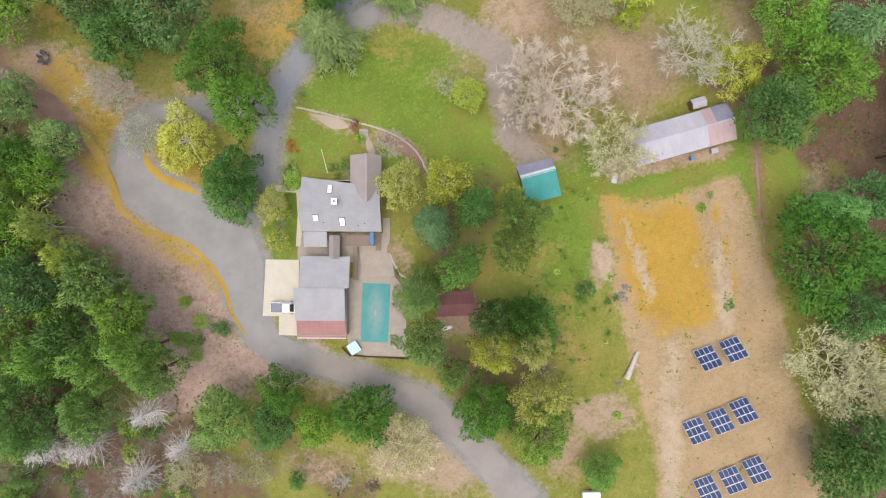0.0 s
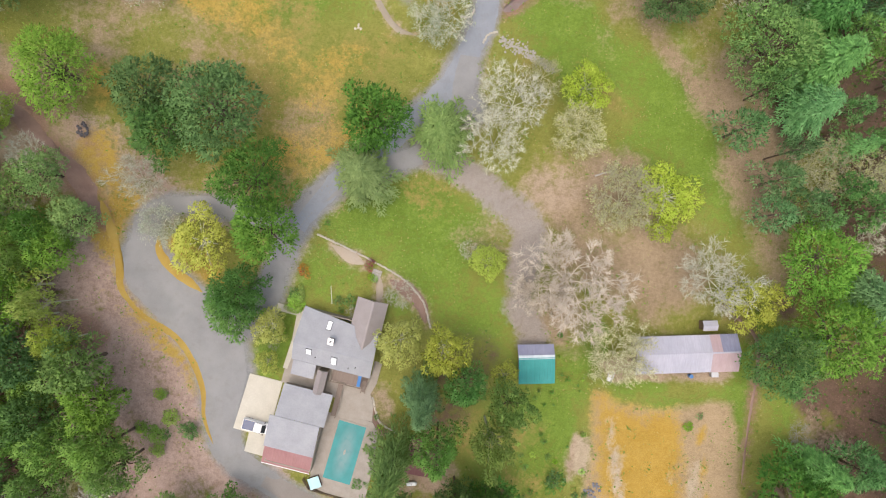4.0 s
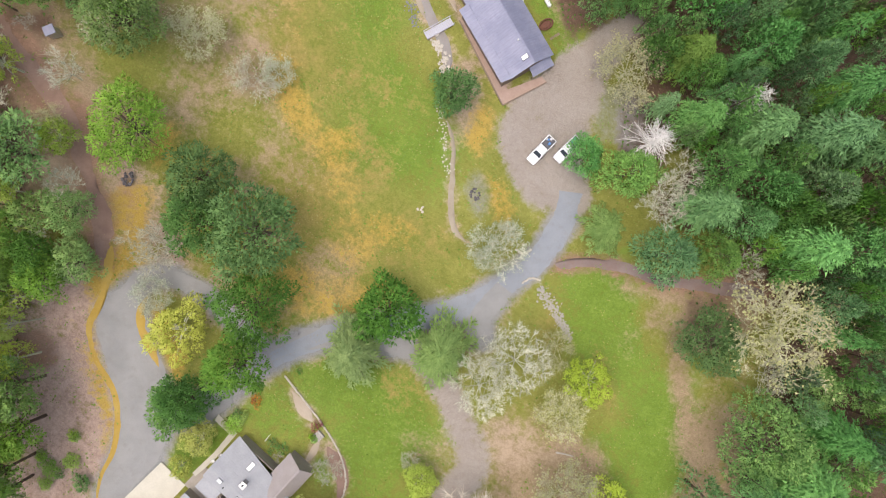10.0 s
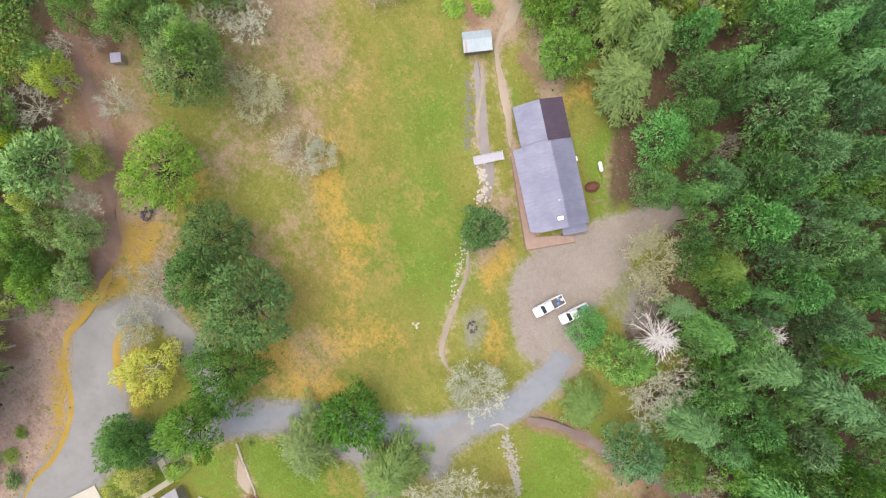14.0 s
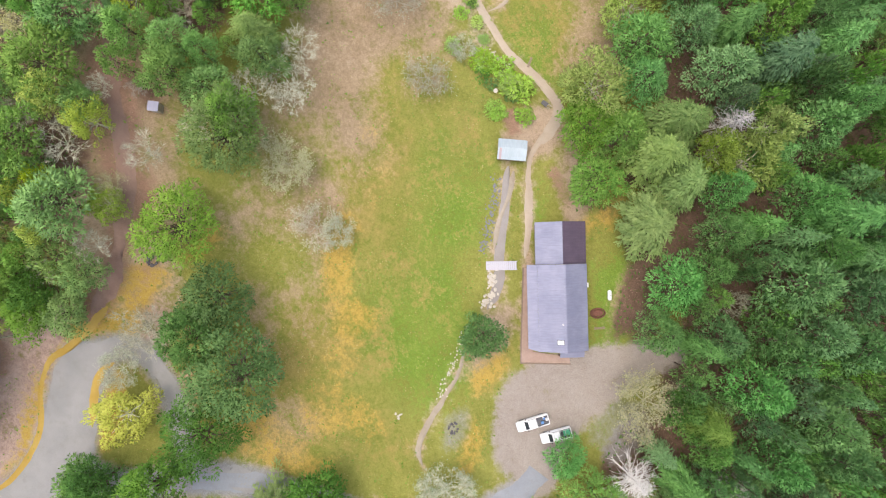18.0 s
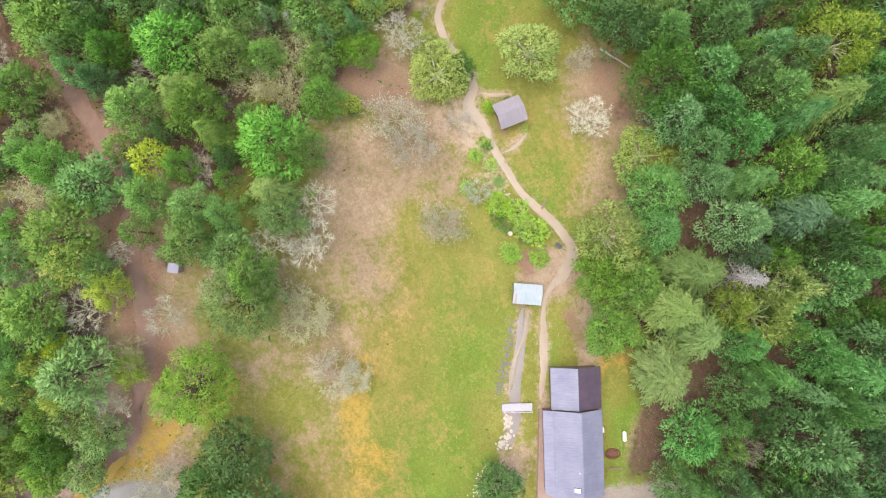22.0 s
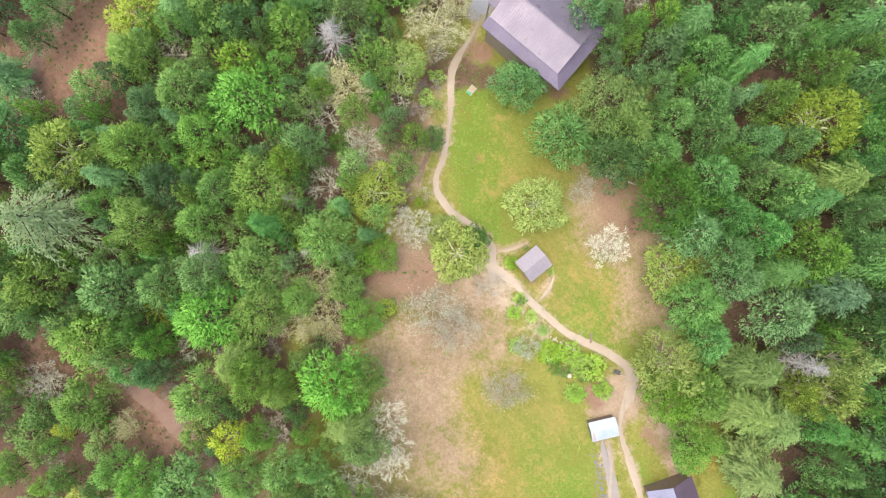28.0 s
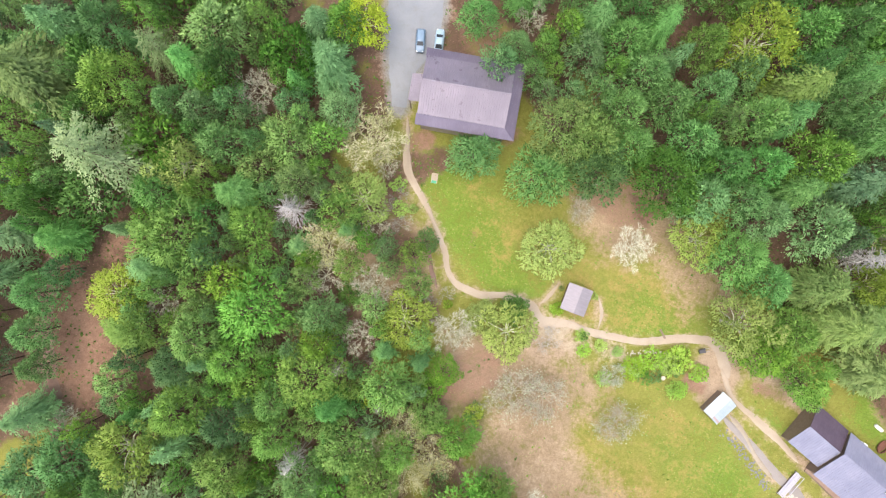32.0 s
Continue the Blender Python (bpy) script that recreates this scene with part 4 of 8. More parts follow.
def gable_building(name, label, category, m, lx, ly, eave, ridge, roof, wall, over=0.4, ribs=0.45, ridge_off=0.0, roof_b=None):
    """A plain building with its ridge along x; ridge_off moves the ridge across."""
    b = thing(name, label, category, m)
    hx, hy = lx / 2, ly / 2
    walls(b, -hx + over, -hy + over, hx - over, hy - over, eave - 0.15, wall, ridge=ridge - 0.3)
    slope(b, (-hx, -hy, eave), (hx, -hy, eave), (hx, ridge_off, ridge), (-hx, ridge_off, ridge), roof, ribs)
    slope(b, (hx, hy, eave), (-hx, hy, eave), (-hx, ridge_off, ridge), (hx, ridge_off, ridge), roof_b or roof, ribs)
    cap = Shape().slab([(-hx, ridge_off - 0.14, ridge + 0.03), (hx, ridge_off - 0.14, ridge + 0.03), (hx, ridge_off, ridge + 0.08), (-hx, ridge_off, ridge + 0.08)], 0.03)
    cap.slab([(-hx, ridge_off, ridge + 0.08), (hx, ridge_off, ridge + 0.08), (hx, ridge_off + 0.14, ridge + 0.03), (-hx, ridge_off + 0.14, ridge + 0.03)], 0.03)
    part("ridge_cap", cap, roof, b)
    return b


def skylight(parent, x, y, z, w, l, tilt_x=0.0):
    m = Matrix.Translation((x, y, z)) @ Matrix.Rotation(tilt_x, 4, "X")
    fr = part("skylight", Shape().box(-w / 2 - 0.08, -l / 2 - 0.08, -0.1, w / 2 + 0.08, l / 2 + 0.08, 0.08, m), DARK_STEEL, parent)
    part("dome", Shape().box(-w / 2, -l / 2, 0.08, w / 2, l / 2, 0.16, m), SKYLIGHT, fr)


def door_part(parent, m, w=0.95, h=2.05, material=None):
    d = part("door", Shape().box(-w / 2, -0.04, 0, w / 2, 0.04, h, m), material or DARK_WOOD, parent)
    part("handle", Shape().box(w / 2 - 0.16, -0.1, 1.0, w / 2 - 0.06, -0.04, 1.08, m), STEEL, d)


def window_part(parent, m, w=1.2, h=1.1):
    fr = part("window", Shape().box(-w / 2, -0.05, 0, w / 2, 0.03, 0.08, m).box(-w / 2, -0.05, h - 0.08, w / 2, 0.03, h, m).box(-w / 2, -0.05, 0.08, -w / 2 + 0.08, 0.03, h - 0.08, m).box(w / 2 - 0.08, -0.05, 0.08, w / 2, 0.03, h - 0.08, m), WHITE, parent)
    part("pane", Shape().box(-w / 2 + 0.08, -0.02, 0.08, w / 2 - 0.08, 0.0, h - 0.08, m), GLASS, fr)


def main_house():
    h = thing("house", "low house with grey shingle roofs, skylights and red strip", "house", pose(-17.5, 7.4, PAD, 0, 0, -5))
    # local frame: x to the east, y to the north; the north block
    x0, x1, y0, y1 = -6.6, 7.4, -3.9, 5.6
    walls(h, x0 + 0.5, y0 + 0.5, x1 - 0.5, y1 - 0.5, 2.9, WALL)
    ez, rz, ry = 3.1, 5.4, -0.6
    slope(h, (x0, y0, ez), (x1, y0, ez), (x1, ry, rz), (x0, ry, rz), GREY_SHINGLE, -0.35)
    slope(h, (x1 - 0.3, y1 - 1.8, ez + 0.7), (x0, y1, ez), (x0, ry, rz), (x1, ry, rz), GREY_SHINGLE, -0.35)
    part("wall", Shape().add([(x0 + 0.5, y0 + 0.6, 2.8), (x0 + 0.5, y1 - 0.6, 2.8), (x0 + 0.5, ry, rz - 0.25), (x0 + 0.7, y0 + 0.6, 2.8), (x0 + 0.7, y1 - 0.6, 2.8), (x0 + 0.7, ry, rz - 0.25)], [(0, 2, 1), (3, 4, 5), (0, 1, 4, 3), (1, 2, 5, 4), (2, 0, 3, 5)]), WALL, h)
    part("wall", Shape().add([(x1 - 0.7, y0 + 0.6, 2.8), (x1 - 0.7, y1 - 2.2, 2.8), (x1 - 0.7, ry, rz - 0.25), (x1 - 0.5, y0 + 0.6, 2.8), (x1 - 0.5, y1 - 2.2, 2.8), (x1 - 0.5, ry, rz - 0.25)], [(0, 2, 1), (3, 4, 5), (0, 1, 4, 3), (1, 2, 5, 4), (2, 0, 3, 5)]), WALL, h)
    # gabled wing to the north-east
    wx0, wx1, wy = 1.9, 7.3, 9.4
    cx = (wx0 + wx1) / 2 + 0.4
    slope(h, (wx0, wy, ez - 0.1), (wx0, 4.2, ez - 0.1), (cx, 1.0, rz + 0.05), (cx, wy, rz + 0.05), BROWN_SHINGLE, -0.35)
    slope(h, (wx1, 4.0, ez - 0.1), (wx1, wy, ez - 0.1), (cx, wy, rz + 0.05), (cx, 1.0, rz + 0.05), BROWN_SHINGLE, -0.35)
    walls(h, wx0 + 0.4, 4.0, wx1 - 0.4, wy - 0.4, 2.8, WALL, ridge_along="y", ridge=rz - 0.3)
    part("ridge_cap", Shape().slab([(cx - 0.15, 1.0, rz + 0.08), (cx + 0.15, 1.0, rz + 0.08), (cx + 0.15, wy, rz + 0.08), (cx - 0.15, wy, rz + 0.08)], 0.06), BROWN_SHINGLE, h)
    tn, ts = math.atan2(-(rz - ez), y1 - ry), math.atan2(rz - ez, ry - y0)
    skylight(h, -1.5, 3.4, ez + (rz - ez) * (y1 - 3.4) / (y1 - ry) + 0.05, 0.75, 1.5, tn)
    skylight(h, -3.75, -1.6, ez + (rz - ez) * (-1.6 - y0) / (ry - y0) + 0.05, 0.9, 1.1, ts)
    skylight(h, 0.75, -2.2, ez + (rz - ez) * (-2.2 - y0) / (ry - y0) + 0.05, 0.9, 1.6, ts)
    ch = part("chimney", Shape().box(-0.75, 0.7, 4.2, 0.05, 1.6, 6.0), BROWN_SHINGLE, h)
    part("chimney_cap", Shape().box(-0.85, 0.6, 6.0, 0.15, 1.7, 6.08), STEEL, ch)
    part("flue", Shape().tube((-0.35, 1.15, 6.08), (-0.35, 1.15, 6.5), 0.16, 0.16, 10), DARK_STEEL, ch)
    for vx, vy in ((-2.5, -2.4), (3.4, -2.9), (4.6, -2.5)):
        zz = ez + (rz - ez) * (vy - y0) / (ry - y0)
        part("roof_vent", Shape().tube((vx, vy, zz), (vx, vy, zz + 0.45), 0.09, 0.09, 8), DARK_STEEL, h)
    # sunken link with its own small roofs between the blocks
    slope(h, (-6.3, -6.6, 2.5), (-2.2, -6.6, 2.5), (-2.2, -3.95, 3.05), (-6.3, -3.95, 3.05), GREY_SHINGLE, -0.35)
    part("wall", Shape().box(-6.1, -6.3, -0.5, -5.9, -4.0, 2.4), WALL, h)
    slope(h, (-1.75, -8.7, 2.9), (-1.75, -4.6, 2.9), (-0.85, -4.6, 3.9), (-0.85, -8.7, 3.9), BROWN_SHINGLE, -0.35)
    slope(h, (0.05, -4.6, 2.9), (0.05, -8.7, 2.9), (-0.85, -8.7, 3.9), (-0.85, -4.6, 3.9), BROWN_SHINGLE, -0.35)
    part("wall", Shape().box(-1.6, -8.4, -0.5, -0.1, -4.7, 2.85), WALL, h)
    # south block
    sx0, sx1, sy0, sy1 = -7.6, 1.9, -22.6, -8.3
    walls(h, sx0 + 0.7, sy0 + 0.4, sx1 - 0.6, sy1 - 0.5, 2.9, WALL)
    mid = -13.7
    slope(h, (sx1, sy1, 3.0), (-6.8, sy1, 3.0), (-6.8, mid, 4.4), (sx1, mid, 4.4), GREY_SHINGLE, -0.35)
    slope(h, (sx0, -19.5, 3.4), (1.2, -19.5, 3.4), (1.2, mid, 4.5), (sx0, mid, 4.5), GREY_SHINGLE, -0.35)
    slope(h, (sx0 + 0.2, sy0, 2.7), (1.15, sy0, 2.7), (1.15, -19.52, 3.36), (sx0 + 0.2, -19.52, 3.36), RED_ROOF, 0.45, label="faded red metal roof strip")
    part("gutter", Shape().box(sx0 + 0.2, sy0 - 0.12, 2.6, 1.15, sy0 - 0.01, 2.7), WHITE, h)
    for wx in (-6.2, -4.0, -1.5, 0.6):
        window_part(h, Matrix.Translation((wx, sy0 + 0.36, 1.0)), 1.2, 1.1)
    for wy in (-2.2, 3.2):
        window_part(h, Matrix.Translation((x0 + 0.46, wy, 1.0)) @ Matrix.Rotation(-math.pi / 2, 4, "Z"), 1.4, 1.1)
    door_part(h, Matrix.Translation((x0 + 0.45, 1.2, 0.05)) @ Matrix.Rotation(-math.pi / 2, 4, "Z"))
    return h


def deck(name, label, m, lx, ly, z, rail=()):
    """A raised deck of separate boards on posts, with rails along the named sides."""
    d = thing(name, label, "deck", m)
    n = max(3, int(ly / 0.16))
    w = ly / n
    me = Shape().box(-lx / 2, -w / 2 + 0.006, -0.04, lx / 2, w / 2 - 0.006, 0).mesh("plank", DECK)
    for i in range(n):
        ob = part("plank", me, None, d)
        ob.location = (0, -ly / 2 + (i + 0.5) * w, z)
    for sx in (-1, 1):
        for sy in (-1, 1):
            part("post", Shape().box(sx * (lx / 2 - 0.1) - 0.06, sy * (ly / 2 - 0.1) - 0.06, -0.6, sx * (lx / 2 - 0.1) + 0.06, sy * (ly / 2 - 0.1) + 0.06, z - 0.04), WOOD, d)
    for sx in (-1, 1):
        part("joist", Shape().box(sx * (lx / 2 - 0.1) - 0.05, -ly / 2 + 0.05, z - 0.2, sx * (lx / 2 - 0.1) + 0.05, ly / 2 - 0.05, z - 0.045), WOOD, d)
    for side in rail:
        ax, ay, bx, by = {"n": (-lx / 2, ly / 2, lx / 2, ly / 2), "s": (-lx / 2, -ly / 2, lx / 2, -ly / 2), "e": (lx / 2, -ly / 2, lx / 2, ly / 2), "w": (-lx / 2, -ly / 2, -lx / 2, ly / 2)}[side]
        s = Shape()
        s.tube((ax, ay, z + 0.95), (bx, by, z + 0.95), 0.05, 0.05, 4).tube((ax, ay, z + 0.5), (bx, by, z + 0.5), 0.03, 0.03, 4)
        k = max(2, int(math.hypot(bx - ax, by - ay) / 1.2))
        for i in range(k + 1):
            px, py = ax + (bx - ax) * i / k, ay + (by - ay) * i / k
            s.tube((px, py, z), (px, py, z + 0.95), 0.05, 0.05, 4)
        part("railing", s, WOOD, d)
    return d


main_house()
HOUSE = pose(-17.5, 7.4, PAD, 0, 0, -5)
deck("deck", "weathered timber deck with railings beside the house", HOUSE @ pose(3.4, -5.4, 0), 5.6, 1.9, 1.0, ("s",))
deck("stair_landing", "timber steps and landing beside the deck", HOUSE @ pose(6.6, -5.4, 0), 0.7, 3.6, 0.6, ("e", "w"))
deck("walkway", "narrow timber walkway from the deck to the pool terrace", HOUSE @ pose(2.5, -9.6, 0), 0.9, 5.8, 0.7, ("e",))
awning = thing("awning", "small blue tarpaulin slide against the deck", "awning", HOUSE @ pose(5.6, -5.0, 0))
part("sheet", Shape().slab([(-0.3, -1.2, 1.6), (0.3, -1.2, 1.6), (0.3, 1.0, 2.7), (-0.3, 1.0, 2.7)], 0.03), BLUE_TARP, awning)
part("leg", Shape().tube((-0.25, -1.1, 0), (-0.25, -1.1, 1.6), 0.03, 0.03), STEEL, awning)
part("leg", Shape().tube((0.25, -1.1, 0), (0.25, -1.1, 1.6), 0.03, 0.03), STEEL, awning)


# ---- terrace, pool and drive slabs ----
def flat(name, pts, z, down, material, label, category):
    return solid(name, Shape().slab([(x, y, z) for x, y in pts], down), material, label, category, kind="structure")


flat("pavement", [(-32.0, -0.3), (-33.4, -10.4), (-30.5, -10.7), (-30.8, -14.1), (-27.4, -14.5), (-26.0, -0.9)], PAD + 0.1, 0.3, CONCRETE, "pale cream concrete parking apron beside the house", "pavement")
flat("pavement", [(-16.0, -0.9), (-16.2, -5.0), (-9.1, -5.4), (-9.4, -2.4), (-10.2, -0.6), (-9.4, 1.5), (-9.0, 5.2), (-10.4, 5.4), (-10.6, 2.6), (-15.6, 3.2)], PAD + 0.09, 0.3, PATIO, "worn concrete terrace between the house and the pool", "pavement")
flat("pavement", [(-17.4, -4.9), (-18.6, -15.0), (-18.3, -18.4), (-15.2, -19.2), (-8.2, -19.9), (-7.6, -12.0), (-7.9, -7.0), (-9.0, -5.45)], PAD + 0.075, 0.25, PATIO, "concrete pool surround with stains", "pavement")
flat("pavement", [(-25.8, 4.0), (-15.7, 3.1), (-16.2, -2.2), (-26.3, -0.9)], PAD + 0.06, 0.2, PATIO, "grey concrete court between the two parts of the house", "pavement")
flat("pavement", [(-24.4, 12.2), (-29.2, 12.9), (-29.1, 11.6), (-25.5, 11.2), (-25.6, 7.0), (-26.4, 1.6), (-25.6, 1.5), (-24.7, 6.0)], PAD + 0.07, 0.2, CONCRETE, "narrow concrete front walk along the house", "pavement")
POOL = pose(-13.1, -11.5, PAD, 0, 0, -7)
pool = thing("swimming_pool", "rectangular swimming pool under a teal winter cover with a wet patch", "pool", POOL)
cover = Shape()
nx, ny = 12, 22
cover.add([(-2.5 + 5.0 * i / nx, -5.3 + 10.6 * j / ny, 0.17 - 0.10 * math.exp(-((i - nx / 2) / 3.2) ** 2 - ((j - ny / 2) / 5.0) ** 2)) for j in range(ny + 1) for i in range(nx + 1)], [(j * (nx + 1) + i, j * (nx + 1) + i + 1, (j + 1) * (nx + 1) + i + 1, (j + 1) * (nx + 1) + i) for j in range(ny) for i in range(nx)])
part("cover", cover, POOL_COVER, pool, "teal pool cover", True)
part("coping", Shape().box(-2.8, -5.6, 0.04, -2.5, 5.6, 0.155).box(2.5, -5.6, 0.04, 2.8, 5.6, 0.155).box(-2.5, -5.6, 0.04, 2.5, -5.3, 0.155).box(-2.5, 5.3, 0.04, 2.5, 5.6, 0.155), PATIO, pool)
for j in range(9):
    part("strap", Shape().box(-2.5, -4.8 + j * 1.2 - 0.025, 0.174, 2.5, -4.8 + j * 1.2 + 0.025, 0.18), POOL_COVER, pool)
tub = thing("hot_tub", "square hot tub under a pale blue cover", "hot tub", pose(-17.4, -17.4, PAD + 0.07, 0, 0, 28))
part("body", Shape().box(-0.95, -0.95, 0, 0.95, 0.95, 0.8), DARK_WOOD, tub)
part("cover", Shape().slab([(-1.0, -1.0, 0.88), (1.0, -1.0, 0.88), (1.0, 1.0, 0.88), (-1.0, 1.0, 0.88)], 0.08), TUB_COVER, tub, "pale blue padded cover")


def fence(name, label, pts, h, material, spacing=1.6, boards=True):
    f = thing(name, label, "fence", Matrix())
    for (ax, ay), (bx, by) in zip(pts, pts[1:]):
        L = math.hypot(bx - ax, by - ay)
        k = max(1, round(L / spacing))
        for i in range(k + 1):
            x, y = ax + (bx - ax) * i / k, ay + (by - ay) * i / k
            z = ground_z(x, y)
            part("post", Shape().box(x - 0.05, y - 0.05, z - 0.3, x + 0.05, y + 0.05, z + h), material, f)
        ux, uy = -(by - ay) / L * 0.02, (bx - ax) / L * 0.02
        for zz in ((0.15, h * 0.5, h - 0.12) if boards else (h * 0.5, h - 0.08)):
            za, zb = ground_z(ax, ay) + zz, ground_z(bx, by) + zz
            t = (h - 0.3) / 3 if boards else 0.07
            part("rail", Shape().add([(ax - ux, ay - uy, za), (bx - ux, by - uy, zb), (bx - ux, by - uy, zb + t), (ax - ux, ay - uy, za + t), (ax + ux, ay + uy, za), (bx + ux, by + uy, zb), (bx + ux, by + uy, zb + t), (ax + ux, ay + uy, za + t)], [(0, 1, 2, 3), (7, 6, 5, 4), (0, 4, 5, 1), (1, 5, 6, 2), (2, 6, 7, 3), (3, 7, 4, 0)]), material, f)
    return f


fence("fence", "dark timber fence round the end of the pool terrace", [(-19.6, -17.2), (-18.3, -18.8), (-7.6, -20.4)], 1.2, DARK_WOOD)
pole = thing("flagpole", "bare white flagpole on the lawn beside the house", "flagpole", at(-19.6, 14.4))
part("shaft", Shape().tube((0, 0, 0), (0.15, 3.4, 4.6), 0.06, 0.035, 8), WHITE, pole)
part("base", Shape().tube((0, 0, -0.1), (0, 0, 0.25), 0.2, 0.14, 8), CONCRETE, pole)


def stone_wall(label, pts, h=0.5, size=0.42, name="garden_wall"):
    """A low dry wall of single stones."""
    w = thing(name, label, "wall", Matrix())
    line = curve_points([(x, y, 0) for x, y in pts], size * 0.8)
    shapes = [Shape().lump((0, 0, 0), 0.5, 300 + k).mesh("stone", STONE) for k in range(6)]
    rnd = random.Random(len(pts))
    for i, (x, y, _) in enumerate(line):
        ob = part("stone", shapes[rnd.randrange(6)], None, w)
        ob.matrix_basis = Matrix.Translation((x + rnd.uniform(-0.06, 0.06), y + rnd.uniform(-0.06, 0.06), ground_z(x, y) + h * 0.35)) @ Matrix.Rotation(rnd.uniform(0, 6.28), 4, "Z") @ Matrix.Diagonal((size * 1.3, size * rnd.uniform(0.95, 1.3), h * rnd.uniform(1.1, 1.6), 1))
    return w


stone_wall("low curved garden wall of pale stones on the lawn", [(-23.8, 26.1), (-16.7, 24.0), (-13.2, 22.8)], 0.42, 0.34)
stone_wall("low curved garden wall of pale stones by the flower bed", [(-12.6, 22.6), (-10.0, 21.6), (-6.8, 20.0), (-3.5, 17.0), (-1.5, 12.7)], 0.42, 0.34)
stone_wall("low curved stone edging beside the terrace", [(-9.7, -1.2), (-8.8, -3.5), (-7.5, -5.5), (-4.5, -6.8)], 0.35, 0.36)

# ---- sheds and barns ----
red = gable_building("shed", "small dark red metal-roofed shed under the trees", "shed", at(1.3, -11.0, -2), 6.6, 4.4, 2.3, 3.3, DARK_RED_ROOF, WOOD)
slope(red, (-3.2, 2.3, 2.25), (-1.2, 2.3, 2.25), (-1.2, 4.0, 2.0), (-3.2, 4.0, 2.0), DARK_RED_ROOF)
part("post", Shape().box(-3.1, 3.85, 0, -3.0, 3.95, 1.9).box(-1.4, 3.85, 0, -1.3, 3.95, 1.9), WOOD, red)

teal = gable_building("shed", "shed with a teal metal roof and a grey lean-to side", "shed", at(18.0, 9.6, 10.5), 6.4, 7.0, 2.4, 3.4, TEAL_ROOF, WOOD, 0.3, 0.45, 1.2, LILAC_ROOF)
slope(teal, (-3.2, 1.05, 3.47), (3.2, 1.05, 3.47), (3.2, 1.75, 3.4), (-3.2, 1.75, 3.4), PALE_ROOF, 0, 0.05, "ridge_cap", "pale flashing strip")
door_part(teal, Matrix.Translation((0.4, -3.25, 0)))

long_barn = gable_building("barn", "long barn with a galvanised roof faded pink at one end", "barn", at(43.8, 15.6, 11), 18.2, 6.6, 2.8, 4.1, GALV, WOOD, 0.3, 0.6, 0.3)
slope(long_barn, (4.2, -3.34, 2.83), (9.14, -3.34, 2.83), (9.14, 0.3, 4.14), (4.2, 0.3, 4.14), PINK_ROOF, 0.6, 0.03, "roof_panel", "faded pink roof sheet")
slope(long_barn, (6.0, 3.34, 2.83), (4.2, 3.34, 2.83), (4.2, 0.3, 4.14), (6.0, 0.3, 4.14), PINK_ROOF, 0.6, 0.03, "roof_panel", "faded pink roof sheet")
slope(long_barn, (9.14, 3.34, 2.83), (6.0, 3.34, 2.83), (6.0, 0.3, 4.14), (9.14, 0.3, 4.14), LILAC_ROOF, 0.6, 0.03, "roof_panel", "darker violet-grey roof sheet")
for dx in (-6, -1, 4):
    door_part(long_barn, Matrix.Translation((dx, -3.05, 0)), 2.2, 2.3, DARK_WOOD)
lean = gable_building("lean_to", "small grey outhouse behind the long barn", "shed", at(47.6, 21.2, 11), 2.6, 1.8, 2.0, 2.4, GALV, DARK_WOOD, 0.15)
for x, y, mat, lab in ((46.2, 11.6, BLUE_TARP, "blue plastic drum beside the barn"), (50.3, 12.6, STEEL, "grey metal box beside the barn")):
    b = thing("drum" if mat is BLUE_TARP else "metal_box", lab, "container", at(x, y, 10))
    part("body", Shape().tube((0, 0, 0), (0, 0, 0.9), 0.35, 0.35, 14) if mat is BLUE_TARP else Shape().box(-0.6, -0.45, 0, 0.6, 0.45, 0.9), mat, b)
    part("lid", Shape().tube((0, 0, 0.9), (0, 0, 0.95), 0.37, 0.36, 14) if mat is BLUE_TARP else Shape().box(-0.63, -0.48, 0.9, 0.63, 0.48, 0.96), mat, b)
trough = thing("water_trough", "pale metal water trough by the barn corner", "trough", at(32.0, 9.2, 78))
part("tank", Shape().box(-0.9, -0.5, 0, 0.9, -0.44, 0.6).box(-0.9, 0.44, 0, 0.9, 0.5, 0.6).box(-0.9, -0.44, 0, -0.84, 0.44, 0.6).box(0.84, -0.44, 0, 0.9, 0.44, 0.6).box(-0.84, -0.44, 0, 0.84, 0.44, 0.3), STEEL, trough)


